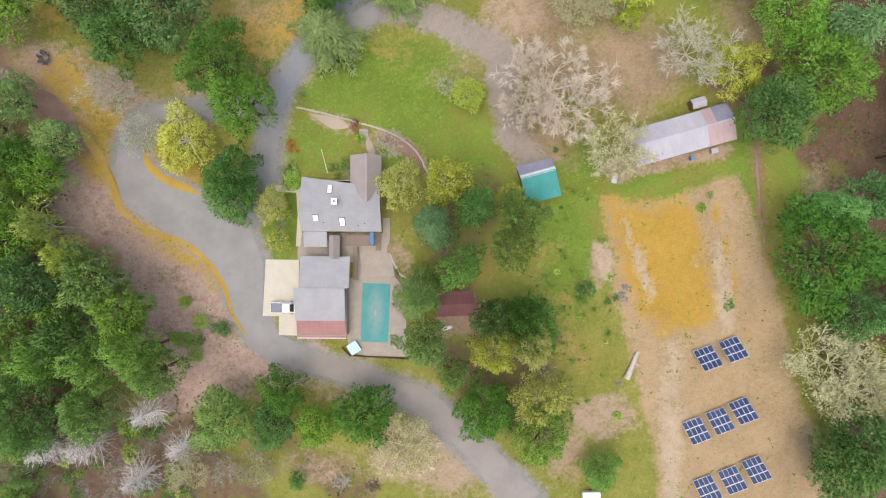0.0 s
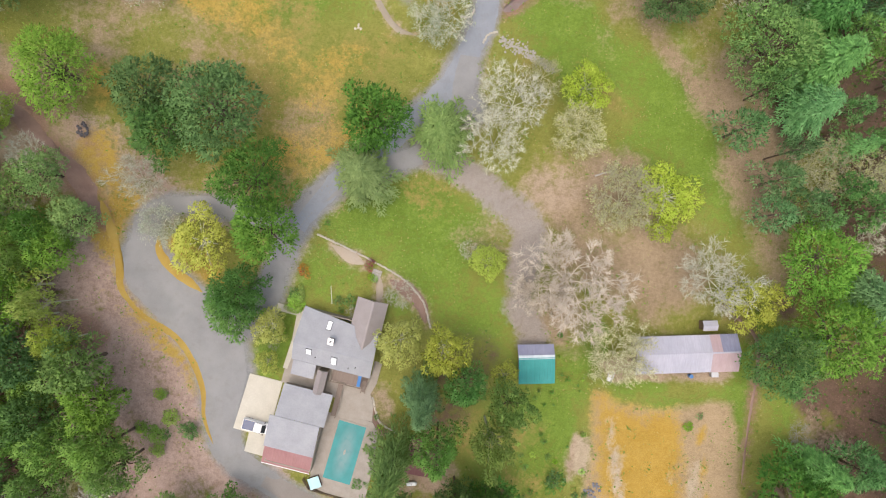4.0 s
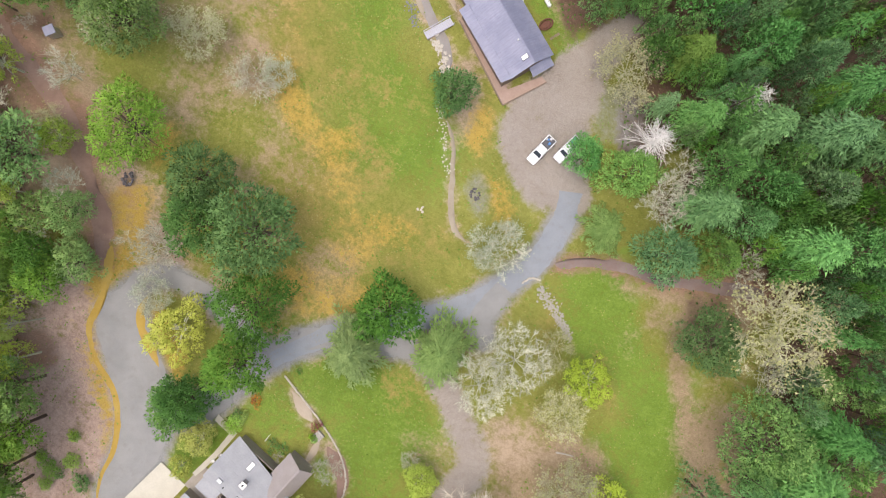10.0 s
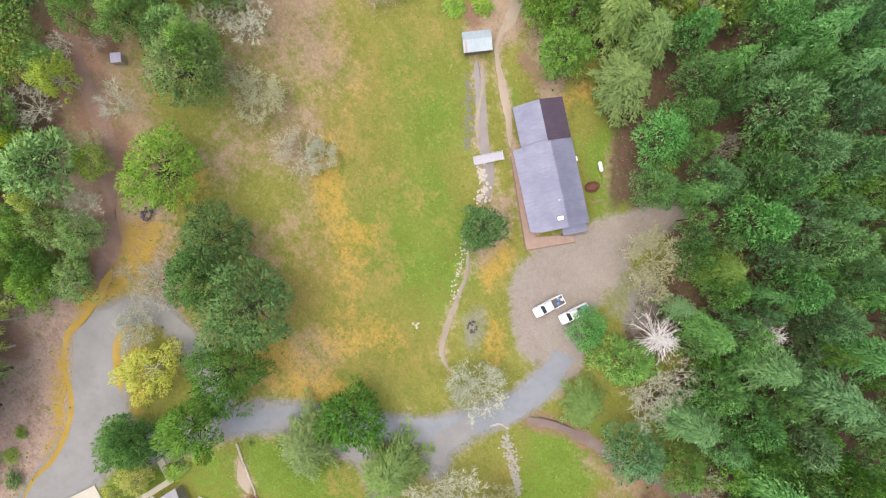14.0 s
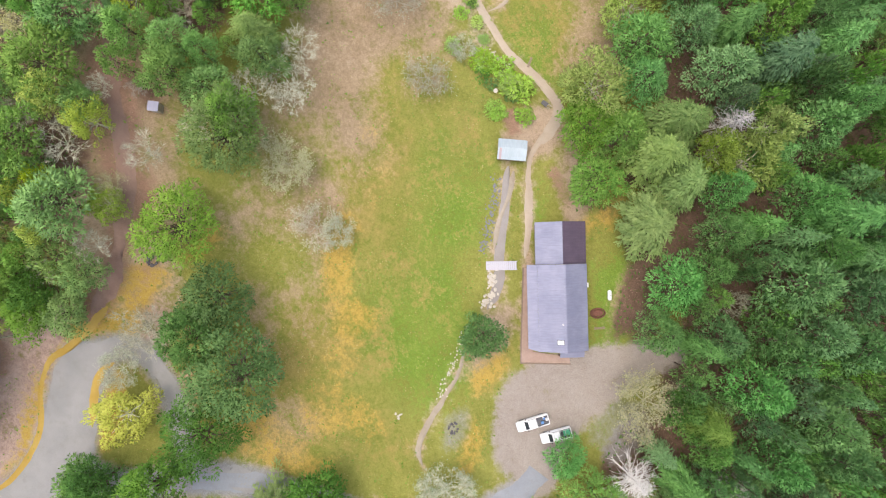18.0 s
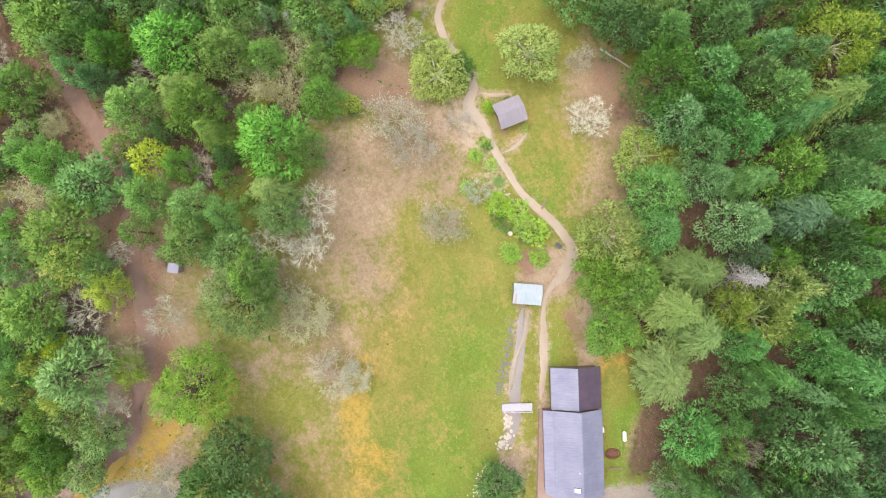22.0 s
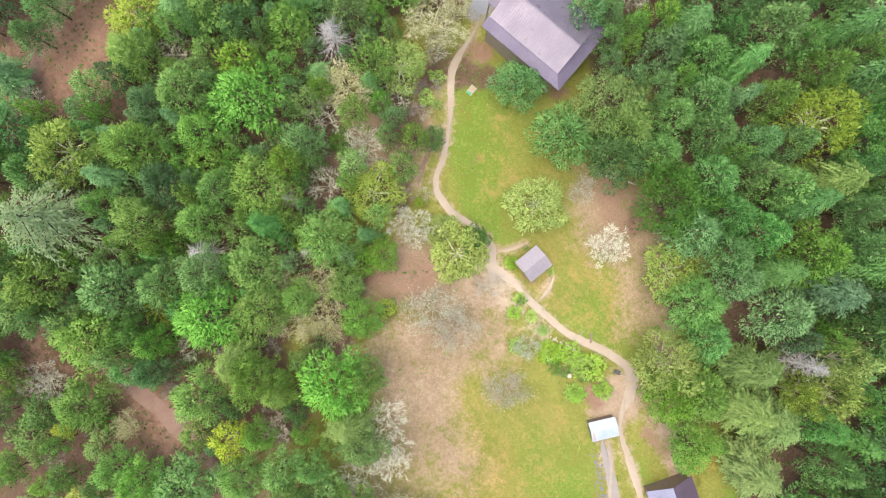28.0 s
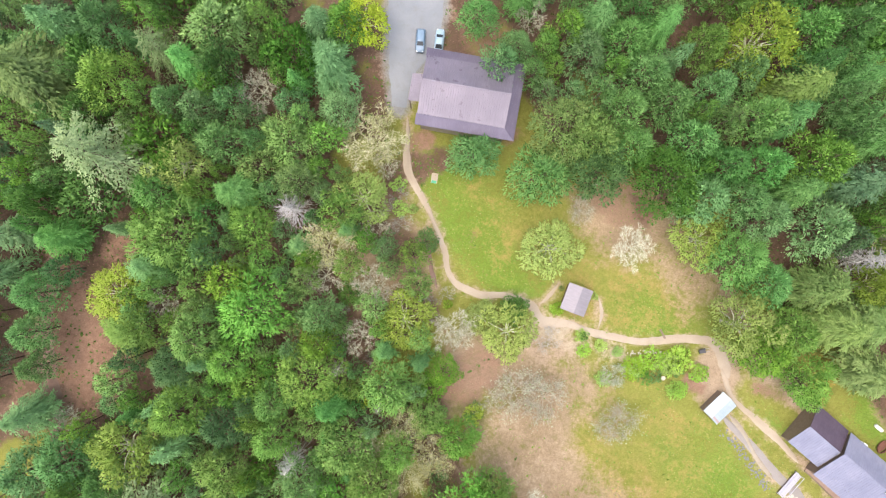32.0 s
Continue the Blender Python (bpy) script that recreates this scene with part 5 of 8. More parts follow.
def big_barn():
    b = thing("barn", "large barn with a violet-grey metal roof and a lower dark wing", "barn", at(-30.2, 98.4, -22))
    # local x along the ridge to the south-east, y to the north-east
    walls(b, -7.3, -4.9, 7.1, 4.8, 3.2, WOOD)
    slope(b, (-7.8, -3.5, 4.0), (7.5, -3.5, 4.0), (7.5, 0.9, 5.9), (-7.8, 0.9, 5.9), LILAC_ROOF, 0.45)
    slope(b, (-7.8, -5.3, 3.3), (7.0, -5.3, 3.3), (7.5, -3.52, 3.96), (-7.8, -3.52, 3.96), LILAC_ROOF, 0.45)
    slope(b, (7.5, 5.2, 3.7), (-7.8, 5.2, 3.7), (-7.8, 0.9, 5.9), (7.5, 0.9, 5.9), LILAC_ROOF, 0.45)
    part("ridge_cap", Shape().slab([(-7.8, 0.75, 5.94), (7.5, 0.75, 5.94), (7.5, 1.05, 5.94), (-7.8, 1.05, 5.94)], 0.05), LILAC_ROOF, b)
    for x in (-7.3, 6.9):
        part("gable_wall", Shape().add([(x, -4.8, 3.2), (x, 4.7, 3.2), (x, 4.7, 3.6), (x, 0.9, 5.6), (x, -3.5, 3.7), (x + 0.18, -4.8, 3.2), (x + 0.18, 4.7, 3.2), (x + 0.18, 4.7, 3.6), (x + 0.18, 0.9, 5.6), (x + 0.18, -3.5, 3.7)], [(0, 1, 2, 3, 4), (9, 8, 7, 6, 5), (0, 5, 6, 1), (1, 6, 7, 2), (2, 7, 8, 3), (3, 8, 9, 4), (4, 9, 5, 0)]), WOOD, b)
    # lower wing to the north-west
    walls(b, -14.9, -3.3, -7.35, 4.9, 2.8, WOOD, ridge=4.6)
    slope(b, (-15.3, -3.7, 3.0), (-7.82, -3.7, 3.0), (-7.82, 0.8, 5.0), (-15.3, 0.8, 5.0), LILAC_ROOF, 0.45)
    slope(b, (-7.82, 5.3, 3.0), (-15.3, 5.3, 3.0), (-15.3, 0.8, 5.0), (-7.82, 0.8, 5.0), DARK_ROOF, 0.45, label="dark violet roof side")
    # porch roof at the south-east end
    slope(b, (8.9, 0.4, 2.5), (8.9, 4.7, 2.5), (7.2, 4.7, 3.1), (7.2, 0.4, 3.1), LILAC_ROOF, 0.45)
    for y in (0.6, 4.5):
        part("post", Shape().box(8.6, y - 0.08, -0.2, 8.76, y + 0.08, 2.45), WOOD, b)
    skylight(b, 5.7, 0.0, 5.6, 0.7, 1.1, math.atan2(1.9, 4.4))
    part("roof_vent", Shape().tube((2.6, 0.4, 5.5), (2.6, 0.4, 6.1), 0.14, 0.14, 8), STEEL, b)
    part("gutter_box", Shape().box(-4.4, 5.25, 2.6, -3.6, 5.5, 3.5), WHITE, b)
    door_part(b, Matrix.Translation((7.2, 2.5, 0)) @ Matrix.Rotation(math.pi / 2, 4, "Z"), 2.4, 2.3)
    return b


big_barn()
flat("pavement", [(-38.9, 96.0), (-38.3, 97.1), (-24.2, 91.6), (-20.8, 97.2), (-19.4, 97.0), (-23.2, 88.7)], 0.12, 0.4, plain("reddish_terrace", (0.31, 0.215, 0.17), (0.39, 0.28, 0.23), 1.0), "reddish terrace with a kerb along the barn", "pavement")
kerb = Shape()
for (ax, ay), (bx, by) in (((-38.9, 96.0), (-23.2, 88.7)), ((-23.2, 88.7), (-19.4, 97.0))):
    L = math.hypot(bx - ax, by - ay)
    kerb.box(0, -0.1, 0, L, 0.1, 0.28, Matrix.Translation((ax, ay, 0.0)) @ Matrix.Rotation(math.atan2(by - ay, bx - ax), 4, "Z"))
solid("kerb", kerb, WOOD, "low timber kerb round the terrace", "kerb", kind="structure")

bridge = thing("footbridge", "short pale timber footbridge over the creek bed", "bridge", at(-40.9, 92.5, 67.5, 0.25))
me = Shape().box(-0.17, -0.72, 0, 0.17, 0.72, 0.05).mesh("plank", GALV)
for i in range(15):
    ob = part("plank", me, None, bridge)
    ob.location = (-2.6 + 0.37 * i, 0, 0.1)
for s in (-1, 1):
    part("handrail", Shape().box(-2.8, s * 0.74 - 0.05, 0.9, 2.8, s * 0.74 + 0.05, 0.97), GALV, bridge)
    part("beam", Shape().box(-2.8, s * 0.6 - 0.07, -0.15, 2.8, s * 0.6 + 0.07, 0.09), WOOD, bridge)
    for x in (-2.7, -0.9, 0.9, 2.7):
        part("post", Shape().box(x - 0.05, s * 0.74 - 0.05, -0.2, x + 0.05, s * 0.74 + 0.05, 0.9), GALV, bridge)

white_shed = gable_building("shed", "small shed with a pale blue and white metal roof", "shed", at(-59.3, 102.4, 62), 5.2, 3.7, 2.2, 2.9, PALE_ROOF, WOOD, 0.2, 0.45, 0.2)
slope(white_shed, (-2.3, -1.88, 2.235), (-1.9, -1.88, 2.235), (-1.9, 0.15, 2.925), (-2.3, 0.15, 2.925), PINK_ROOF, 0, 0.02, "rust_strip", "rusty stained roof strip")
cabin = gable_building("cabin", "small square cabin with a grey-violet metal roof", "cabin", at(-92.2, 112.9, -1), 5.3, 4.9, 2.4, 3.6, CABIN_ROOF, DARK_WOOD, 0.4, 0.45, 0.0)
cabin.matrix_basis = at(-91.3, 113.2, 88)
door_part(cabin, Matrix.Translation((0, -2.05, 0)))
window_part(cabin, Matrix.Translation((2.26, 0, 1.0)) @ Matrix.Rotation(math.pi / 2, 4, "Z"))


def big_house():
    h = thing("house", "large hipped house with a shiny grey-violet metal roof", "house", pose(-123.2, 143.0, 0.3, 0, 0, 9))
    X, Y, e, u = 9.3, 7.2, 3.2, 4.3
    walls(h, -X + 0.8, -Y + 0.9, X - 1.6, Y - 0.9, 3.3, WALL, low=-5.4)
    # skirt roofs round the upper gable, coloured darker where the sky sheen is missing
    slope(h, (-X, -Y, e), (X, -Y, e), (X - 2.2, -Y + 1.9, u), (-X, -Y + 1.9, u), SKIRT_ROOF, 0.45)
    slope(h, (X, -Y, e), (X, Y, e), (X - 2.2, Y - 1.9, u), (X - 2.2, -Y + 1.9, u), SKIRT_ROOF, 0.45)
    slope(h, (X, Y, e), (-X, Y, e), (-X, Y - 1.9, u), (X - 2.2, Y - 1.9, u), SKIRT_ROOF, 0.45)
    top = 6.6
    slope(h, (-X + 0.2, -Y + 1.8, u + 0.12), (X - 2.1, -Y + 1.8, u + 0.12), (X - 2.1, 0.3, top), (-X + 0.2, 0.3, top), PLUM_ROOF, 0.45)
    slope(h, (X - 2.1, Y - 1.8, u + 0.12), (-X + 0.2, Y - 1.8, u + 0.12), (-X + 0.2, 0.3, top), (X - 2.1, 0.3, top), PLUM_ROOF, 0.45)
    part("ridge_cap", Shape().slab([(-X + 0.2, 0.12, top + 0.06), (X - 2.1, 0.12, top + 0.06), (X - 2.1, 0.48, top + 0.06), (-X + 0.2, 0.48, top + 0.06)], 0.05), PLUM_ROOF, h)
    for x in (-X + 0.8, X - 2.6):
        part("gable_wall", Shape().add([(x, -Y + 2.1, 3.2), (x, Y - 2.1, 3.2), (x, Y - 2.1, u), (x, 0.3, top - 0.25), (x, -Y + 2.1, u), (x + 0.18, -Y + 2.1, 3.2), (x + 0.18, Y - 2.1, 3.2), (x + 0.18, Y - 2.1, u), (x + 0.18, 0.3, top - 0.25), (x + 0.18, -Y + 2.1, u)], [(0, 1, 2, 3, 4), (9, 8, 7, 6, 5), (0, 5, 6, 1), (1, 6, 7, 2), (2, 7, 8, 3), (3, 8, 9, 4), (4, 9, 5, 0)]), WALL, h)
    slope(h, (-X - 2.0, 2.2, 2.7), (-X - 2.0, -2.9, 2.7), (-X + 0.15, -2.9, 3.1), (-X + 0.15, 2.2, 3.1), PLUM_ROOF, 0.45, label="porch roof")
    for y in (-2.7, 2.0):
        part("post", Shape().box(-X - 1.85, y - 0.08, -5.2, -X - 1.7, y + 0.08, 2.65), WOOD, h)
    door_part(h, Matrix.Translation((-X + 0.72, -0.3, 0)) @ Matrix.Rotation(-math.pi / 2, 4, "Z"))
    for x in (-6, -2, 2, 6):
        window_part(h, Matrix.Translation((x, -Y + 0.86, 1.0)))
    return h


big_house()


# ---- solar arrays ----
PANEL_FRAME = plain("pale_aluminium", (0.62, 0.65, 0.70), (0.70, 0.72, 0.76), 3.0, 0.4, 0.2)


def solar_array(m):
    a = thing("solar_array", "tilted ground-mounted array of twelve blue solar panels", "solar panel", m, "solar arrays in the field")
    tilt = Matrix.Translation((0, 0, 1.75)) @ Matrix.Rotation(radians(-33), 4, "X")
    w, l = 0.87, 1.38
    frame_me = Shape().box(-w / 2 + 0.01, -l / 2 + 0.01, -0.03, w / 2 - 0.01, l / 2 - 0.01, 0.0).mesh("panel", PANEL_FRAME)
    cell_me = Shape().box(-w / 2 + 0.045, -l / 2 + 0.08, 0.001, w / 2 - 0.045, l / 2 - 0.08, 0.012).mesh("cell_sheet", CELLS)
    for i in range(4):
        for j in range(3):
            p = part("panel", frame_me, None, a)
            p.matrix_basis = tilt @ Matrix.Translation(((i - 1.5) * w, (j - 1) * l, 0))
            part("cell_sheet", cell_me, None, p)
    for j in (-0.5, 0.5):
        part("rail", Shape().box(-1.8, j * 2 * 1.1 - 0.04, -0.14, 1.8, j * 2 * 1.1 + 0.04, -0.04, tilt), STEEL, a)
    for x in (-1.2, 1.2):
        for y in (-1.0, 1.0):
            top = tilt @ Vector((x, y * 1.1, -0.12))
            part("post", Shape().tube((top.x, top.y, -0.3), tuple(top), 0.05, 0.05, 6), STEEL, a)
    return a


first_array = solar_array(at(45.8, -24.5, 16))
for x, y in ((50.6, -23.4), (42.8, -37.5), (47.2, -36.1), (51.5, -34.6), (44.0, -48.2), (48.6, -46.9), (53.0, -45.4)):
    copy_thing(first_array, at(x - 0.1, y + 0.1, 16))


# ---- vehicles ----
def loft(sections, material, smooth=True):
    """A body through cross-sections (x, half width, bottom, top, top half width)."""
    s, k = Shape(), 10
    rows = []
    for x, w, b, t, tw in sections:
        h = t - b
        rows.append([(x, -w, b + 0.1 * h), (x, -w, b + 0.55 * h), (x, -tw - 0.3 * (w - tw), b + 0.88 * h), (x, -tw * 0.86, t), (x, 0, t + 0.02), (x, tw * 0.86, t), (x, tw + 0.3 * (w - tw), b + 0.88 * h), (x, w, b + 0.55 * h), (x, w, b + 0.1 * h), (x, 0, b)])
    pts = [p for r in rows for p in r]
    faces = [(i * k + j, (i + 1) * k + j, (i + 1) * k + (j + 1) % k, i * k + (j + 1) % k) for i in range(len(rows) - 1) for j in range(k)]
    faces += [tuple(range(k - 1, -1, -1)), tuple(range((len(rows) - 1) * k, len(rows) * k))]
    return s.add(pts, faces)


def wheels(v, xs, w, r=0.36):
    for x in xs:
        for s in (-1, 1):
            t = part("wheel", Shape().tube((x, s * (w - 0.24), r), (x, s * (w + 0.0), r), r, r, 14), BLACK, v)
            part("rim", Shape().tube((x, s * (w + 0.0), r), (x, s * (w + 0.015), r), r * 0.6, r * 0.55, 10), STEEL, t)


def pickup(label, m, paint, load=None, length=5.9):
    v = thing("pickup_truck", label, "pickup truck", m)
    k = length / 5.9
    part("body", loft([(-2.93 * k, 0.86, 0.55, 0.95, 0.8), (-2.85 * k, 0.97, 0.42, 1.02, 0.9), (-0.6 * k, 0.98, 0.38, 1.05, 0.92), (1.3 * k, 0.98, 0.38, 1.08, 0.92), (2.5 * k, 0.96, 0.4, 1.0, 0.86), (2.93 * k, 0.84, 0.5, 0.85, 0.72)], paint), paint, v)
    part("cab", loft([(-0.72 * k, 0.9, 1.0, 1.1, 0.86), (-0.6 * k, 0.9, 1.0, 1.75, 0.74), (0.45 * k, 0.9, 1.0, 1.82, 0.72), (0.75 * k, 0.9, 1.0, 1.74, 0.7), (1.5 * k, 0.9, 1.0, 1.12, 0.84)], paint), paint, v)
    part("windscreen", Shape().slab([(1.47 * k, -0.76, 1.17), (1.47 * k, 0.76, 1.17), (0.84 * k, 0.64, 1.7), (0.84 * k, -0.64, 1.7)], 0.03), GLASS, v)
    part("rear_window", Shape().slab([(-0.7 * k, -0.62, 1.25), (-0.66 * k, -0.62, 1.66), (-0.66 * k, 0.62, 1.66), (-0.7 * k, 0.62, 1.25)], 0.02), GLASS, v)
    for s in (-1, 1):
        part("side_window", Shape().box(-0.4 * k, s * 0.85 - 0.02, 1.2, 0.75 * k, s * 0.85 + 0.02, 1.55), GLASS, v)
        part("bed_side", Shape().box(-2.85 * k, s * 0.88 - 0.07, 1.0, -0.75 * k, s * 0.88 + 0.07, 1.32), paint, v)
        part("mirror", Shape().box(1.05 * k, s * 1.08 - 0.1, 1.1, 1.2 * k, s * 1.08 + 0.1, 1.3), BLACK, v)
        part("headlight", Shape().box(2.72 * k, s * 0.68 - 0.14, 0.72, 2.86 * k, s * 0.68 + 0.14, 0.9), SKYLIGHT, v)
    part("tailgate", Shape().box(-2.92 * k, -0.9, 1.0, -2.84 * k, 0.9, 1.32), paint, v)
    part("bed_floor", Shape().box(-2.84 * k, -0.8, 1.04, -0.75 * k, 0.8, 1.09), DARK_STEEL, v)
    part("front_bumper", Shape().box(2.85 * k, -0.88, 0.42, 3.0 * k, 0.88, 0.62), STEEL, v)
    part("rear_bumper", Shape().box(-3.05 * k, -0.9, 0.45, -2.9 * k, 0.9, 0.62), STEEL, v)
    wheels(v, (-1.85 * k, 1.85 * k), 0.97, 0.4)
    if load == "cover":
        part("bed_cover", Shape().box(-2.8 * k, -0.84, 1.32, -0.78 * k, 0.84, 1.37), CELLS, v, "dark blue bed cover")
    if load == "tools":
        part("tool_box", Shape().box(-1.3 * k, -0.78, 1.1, -0.8 * k, 0.78, 1.55), DARK_STEEL, v)
        rnd = random.Random(5)
        for i in range(7):
            x, y, r = rnd.uniform(-2.6, -1.6) * k, rnd.uniform(-0.6, 0.6), rnd.uniform(0.12, 0.25)
            part("cargo", Shape().box(x - r, y - r, 1.09, x + r, y + r * 0.8, 1.09 + r * 1.6), (DARK_STEEL, BLUE_TARP, STEEL)[i % 3], v)
    if load == "rack":
        for x in (-2.7, -1.7, -0.8, 0.5):
            part("rack_bar", Shape().box(x * k - 0.03, -0.9, 1.95, x * k + 0.03, 0.9, 2.0), STEEL, v)
        for s in (-1, 1):
            part("rack_rail", Shape().box(-2.75 * k, s * 0.88 - 0.03, 1.95, 0.55 * k, s * 0.88 + 0.03, 2.0), STEEL, v)
            for x in (-2.7, -0.8):
                part("rack_post", Shape().box(x * k - 0.03, s * 0.88 - 0.03, 1.3, x * k + 0.03, s * 0.88 + 0.03, 1.95), STEEL, v)
        part("bed_box", Shape().box(-2.6 * k, -0.7, 1.09, -1.4 * k, 0.3, 1.4), GREEN_PAINT, v, "green box in the bed")
    return v


def car(label, m, paint, length=4.5, wagon=False):
    v = thing("car", label, "car", m)
    k = length / 4.5
    part("body", loft([(-2.24 * k, 0.7, 0.5, 0.82, 0.6), (-2.1 * k, 0.86, 0.34, 0.95, 0.74), (-0.8 * k, 0.9, 0.28, 0.98, 0.8), (0.9 * k, 0.9, 0.28, 0.97, 0.8), (1.9 * k, 0.84, 0.32, 0.82, 0.72), (2.24 * k, 0.66, 0.42, 0.68, 0.55)], paint), paint, v)
    rear = -2.05 if wagon else -1.6
    part("roof", loft([(rear * k, 0.78, 0.92, 0.98, 0.74), ((rear + (0.2 if wagon else 0.75)) * k, 0.78, 0.92, 1.42, 0.6), (0.1 * k, 0.78, 0.92, 1.46, 0.6), (0.35 * k, 0.78, 0.92, 1.4, 0.58), (1.1 * k, 0.78, 0.92, 0.98, 0.74)], paint), paint, v)
    part("windscreen", Shape().slab([(1.08 * k, -0.66, 1.02), (1.08 * k, 0.66, 1.02), (0.42 * k, 0.54, 1.4), (0.42 * k, -0.54, 1.4)], 0.03), GLASS, v)
    a, b = rear * k, (rear + (0.2 if wagon else 0.75)) * k
    part("rear_window", Shape().slab([(a - 0.01, 0.66, 1.04), (a - 0.01, -0.66, 1.04), (b - 0.08, -0.54, 1.4), (b - 0.08, 0.54, 1.4)], 0.03), GLASS, v)
    for s in (-1, 1):
        part("side_window", Shape().slab([(a + 0.3, s * 0.76, 1.02), (0.8 * k, s * 0.76, 1.02), (0.3 * k, s * 0.64, 1.36), (b + 0.1, s * 0.64, 1.36)] if s < 0 else [(0.8 * k, s * 0.76, 1.02), (a + 0.3, s * 0.76, 1.02), (b + 0.1, s * 0.64, 1.36), (0.3 * k, s * 0.64, 1.36)], 0.02), GLASS, v)
        part("mirror", Shape().box(0.75 * k, s * 0.96 - 0.08, 0.92, 0.9 * k, s * 0.96 + 0.08, 1.06), paint, v)
        part("headlight", Shape().box(2.0 * k, s * 0.56 - 0.13, 0.62, 2.16 * k, s * 0.56 + 0.13, 0.75), SKYLIGHT, v)
        part("tail_light", Shape().box(-2.2 * k, s * 0.56 - 0.14, 0.74, -2.12 * k, s * 0.56 + 0.14, 0.86), DARK_RED_ROOF, v)
    wheels(v, (-1.35 * k, 1.38 * k), 0.88, 0.33)
    return v


PALE_BLUE = plain("dark_blue_paint", (0.13, 0.21, 0.31), (0.16, 0.25, 0.35), 2.0, 0.3)
SILVER_BLUE = plain("silver_blue_paint", (0.27, 0.38, 0.46), (0.31, 0.42, 0.50), 2.0, 0.3)
pickup("white pickup truck with blue bed cover on concrete apron", at(-28.8, -9.2, -5, 0.1), WHITE, "cover", 5.6)
pickup("white pickup truck with tools in its open bed", at(-12.6, 86.4, 264, 0.22), WHITE, "tools", 5.9)
pickup("white pickup truck with a ladder rack, half under a tree", at(-8.9, 89.4, 262, 0.22), WHITE, "rack", 5.6)
car("dusty blue estate car on the gravel car park", at(-136.0, 151.3, -75, 0.3), PALE_BLUE, 4.5, True)
car("silver-blue saloon car on the gravel car park", at(-132.5, 152.5, 102, 0.3), SILVER_BLUE, 4.6)


# ---- trees ----
def cards(centres, normals, sizes, rnd, aspect=0.7, axis=None):
    """Small pointed leaf sprigs, one face each."""
    n = len(centres)
    c, nrm = np.asarray(centres, float), np.asarray(normals, float)
    nrm = nrm / (np.linalg.norm(nrm, axis=1, keepdims=True) + 1e-9)
    a = np.cross(nrm, rnd.normal(size=(n, 3))) if axis is None else np.asarray(axis, float) + 0.25 * rnd.normal(size=(n, 3))
    a = a / (np.linalg.norm(a, axis=1, keepdims=True) + 1e-9)
    b = np.cross(nrm, a)
    b = b / (np.linalg.norm(b, axis=1, keepdims=True) + 1e-9)
    nrm = np.cross(a, b)
    s = np.asarray(sizes, float)[:, None]
    pts = np.stack([c - a * s * 0.7 + b * s * aspect, c + a * s - nrm * s * 0.15, c - a * s * 0.7 - b * s * aspect], 1).reshape(-1, 3)
    faces = np.arange(3 * n).reshape(n, 3)
    return pts, faces


def card_mesh(name, pts, faces, material, facing=None):
    """facing: for each sprig the way its tuft bulges, so that the tufts shade as rounded masses."""
    me = bpy.data.meshes.new(name)
    if facing is not None:
        f = np.asarray(facing, float)
        f = f / (np.linalg.norm(f, axis=1, keepdims=True) + 1e-9)
        t = pts.reshape(-1, 3, 3)
        under = (np.cross(t[:, 1] - t[:, 0], t[:, 2] - t[:, 0]) * f).sum(1) < 0
        faces = np.where(under[:, None], faces[:, ::-1], faces)
    me.from_pydata(pts.tolist(), [], faces.tolist())
    me.materials.append(material)
    me.update()
    if facing is not None:
        me.polygons.foreach_set("use_smooth", [True] * len(me.polygons))
        me.normals_split_custom_set_from_vertices(np.repeat(f, 3, axis=0).tolist())
    return me


def woody(rnd, segs, sides=4):
    """Tapered limbs from (a, b, radius a, radius b); fine ones run out to a point."""
    s = Shape()
    for a, b, ra, rb in segs:
        first = len(s.v)
        if ra > 0.009:
            s.tube(a, b, ra, rb, sides if ra > 0.03 else 3)
        else:
            p, q = Vector(a), Vector(b)
            u = (q - p).orthogonal().normalized() * ra * 1.2
            w = (q - p).normalized().cross(u)
            s.add([p + u, p - u * 0.5 + w * 0.87, p - u * 0.5 - w * 0.87, q], [(0, 1, 3), (1, 2, 3), (2, 0, 3)])
        if first and len(segs) < 60:  # the limb grows out of the wood that it starts from
            j = min(range(first), key=lambda i: (Vector(s.v[i]) - Vector(a)).length)
            s.f.append((first, first + 1, j))
    return s


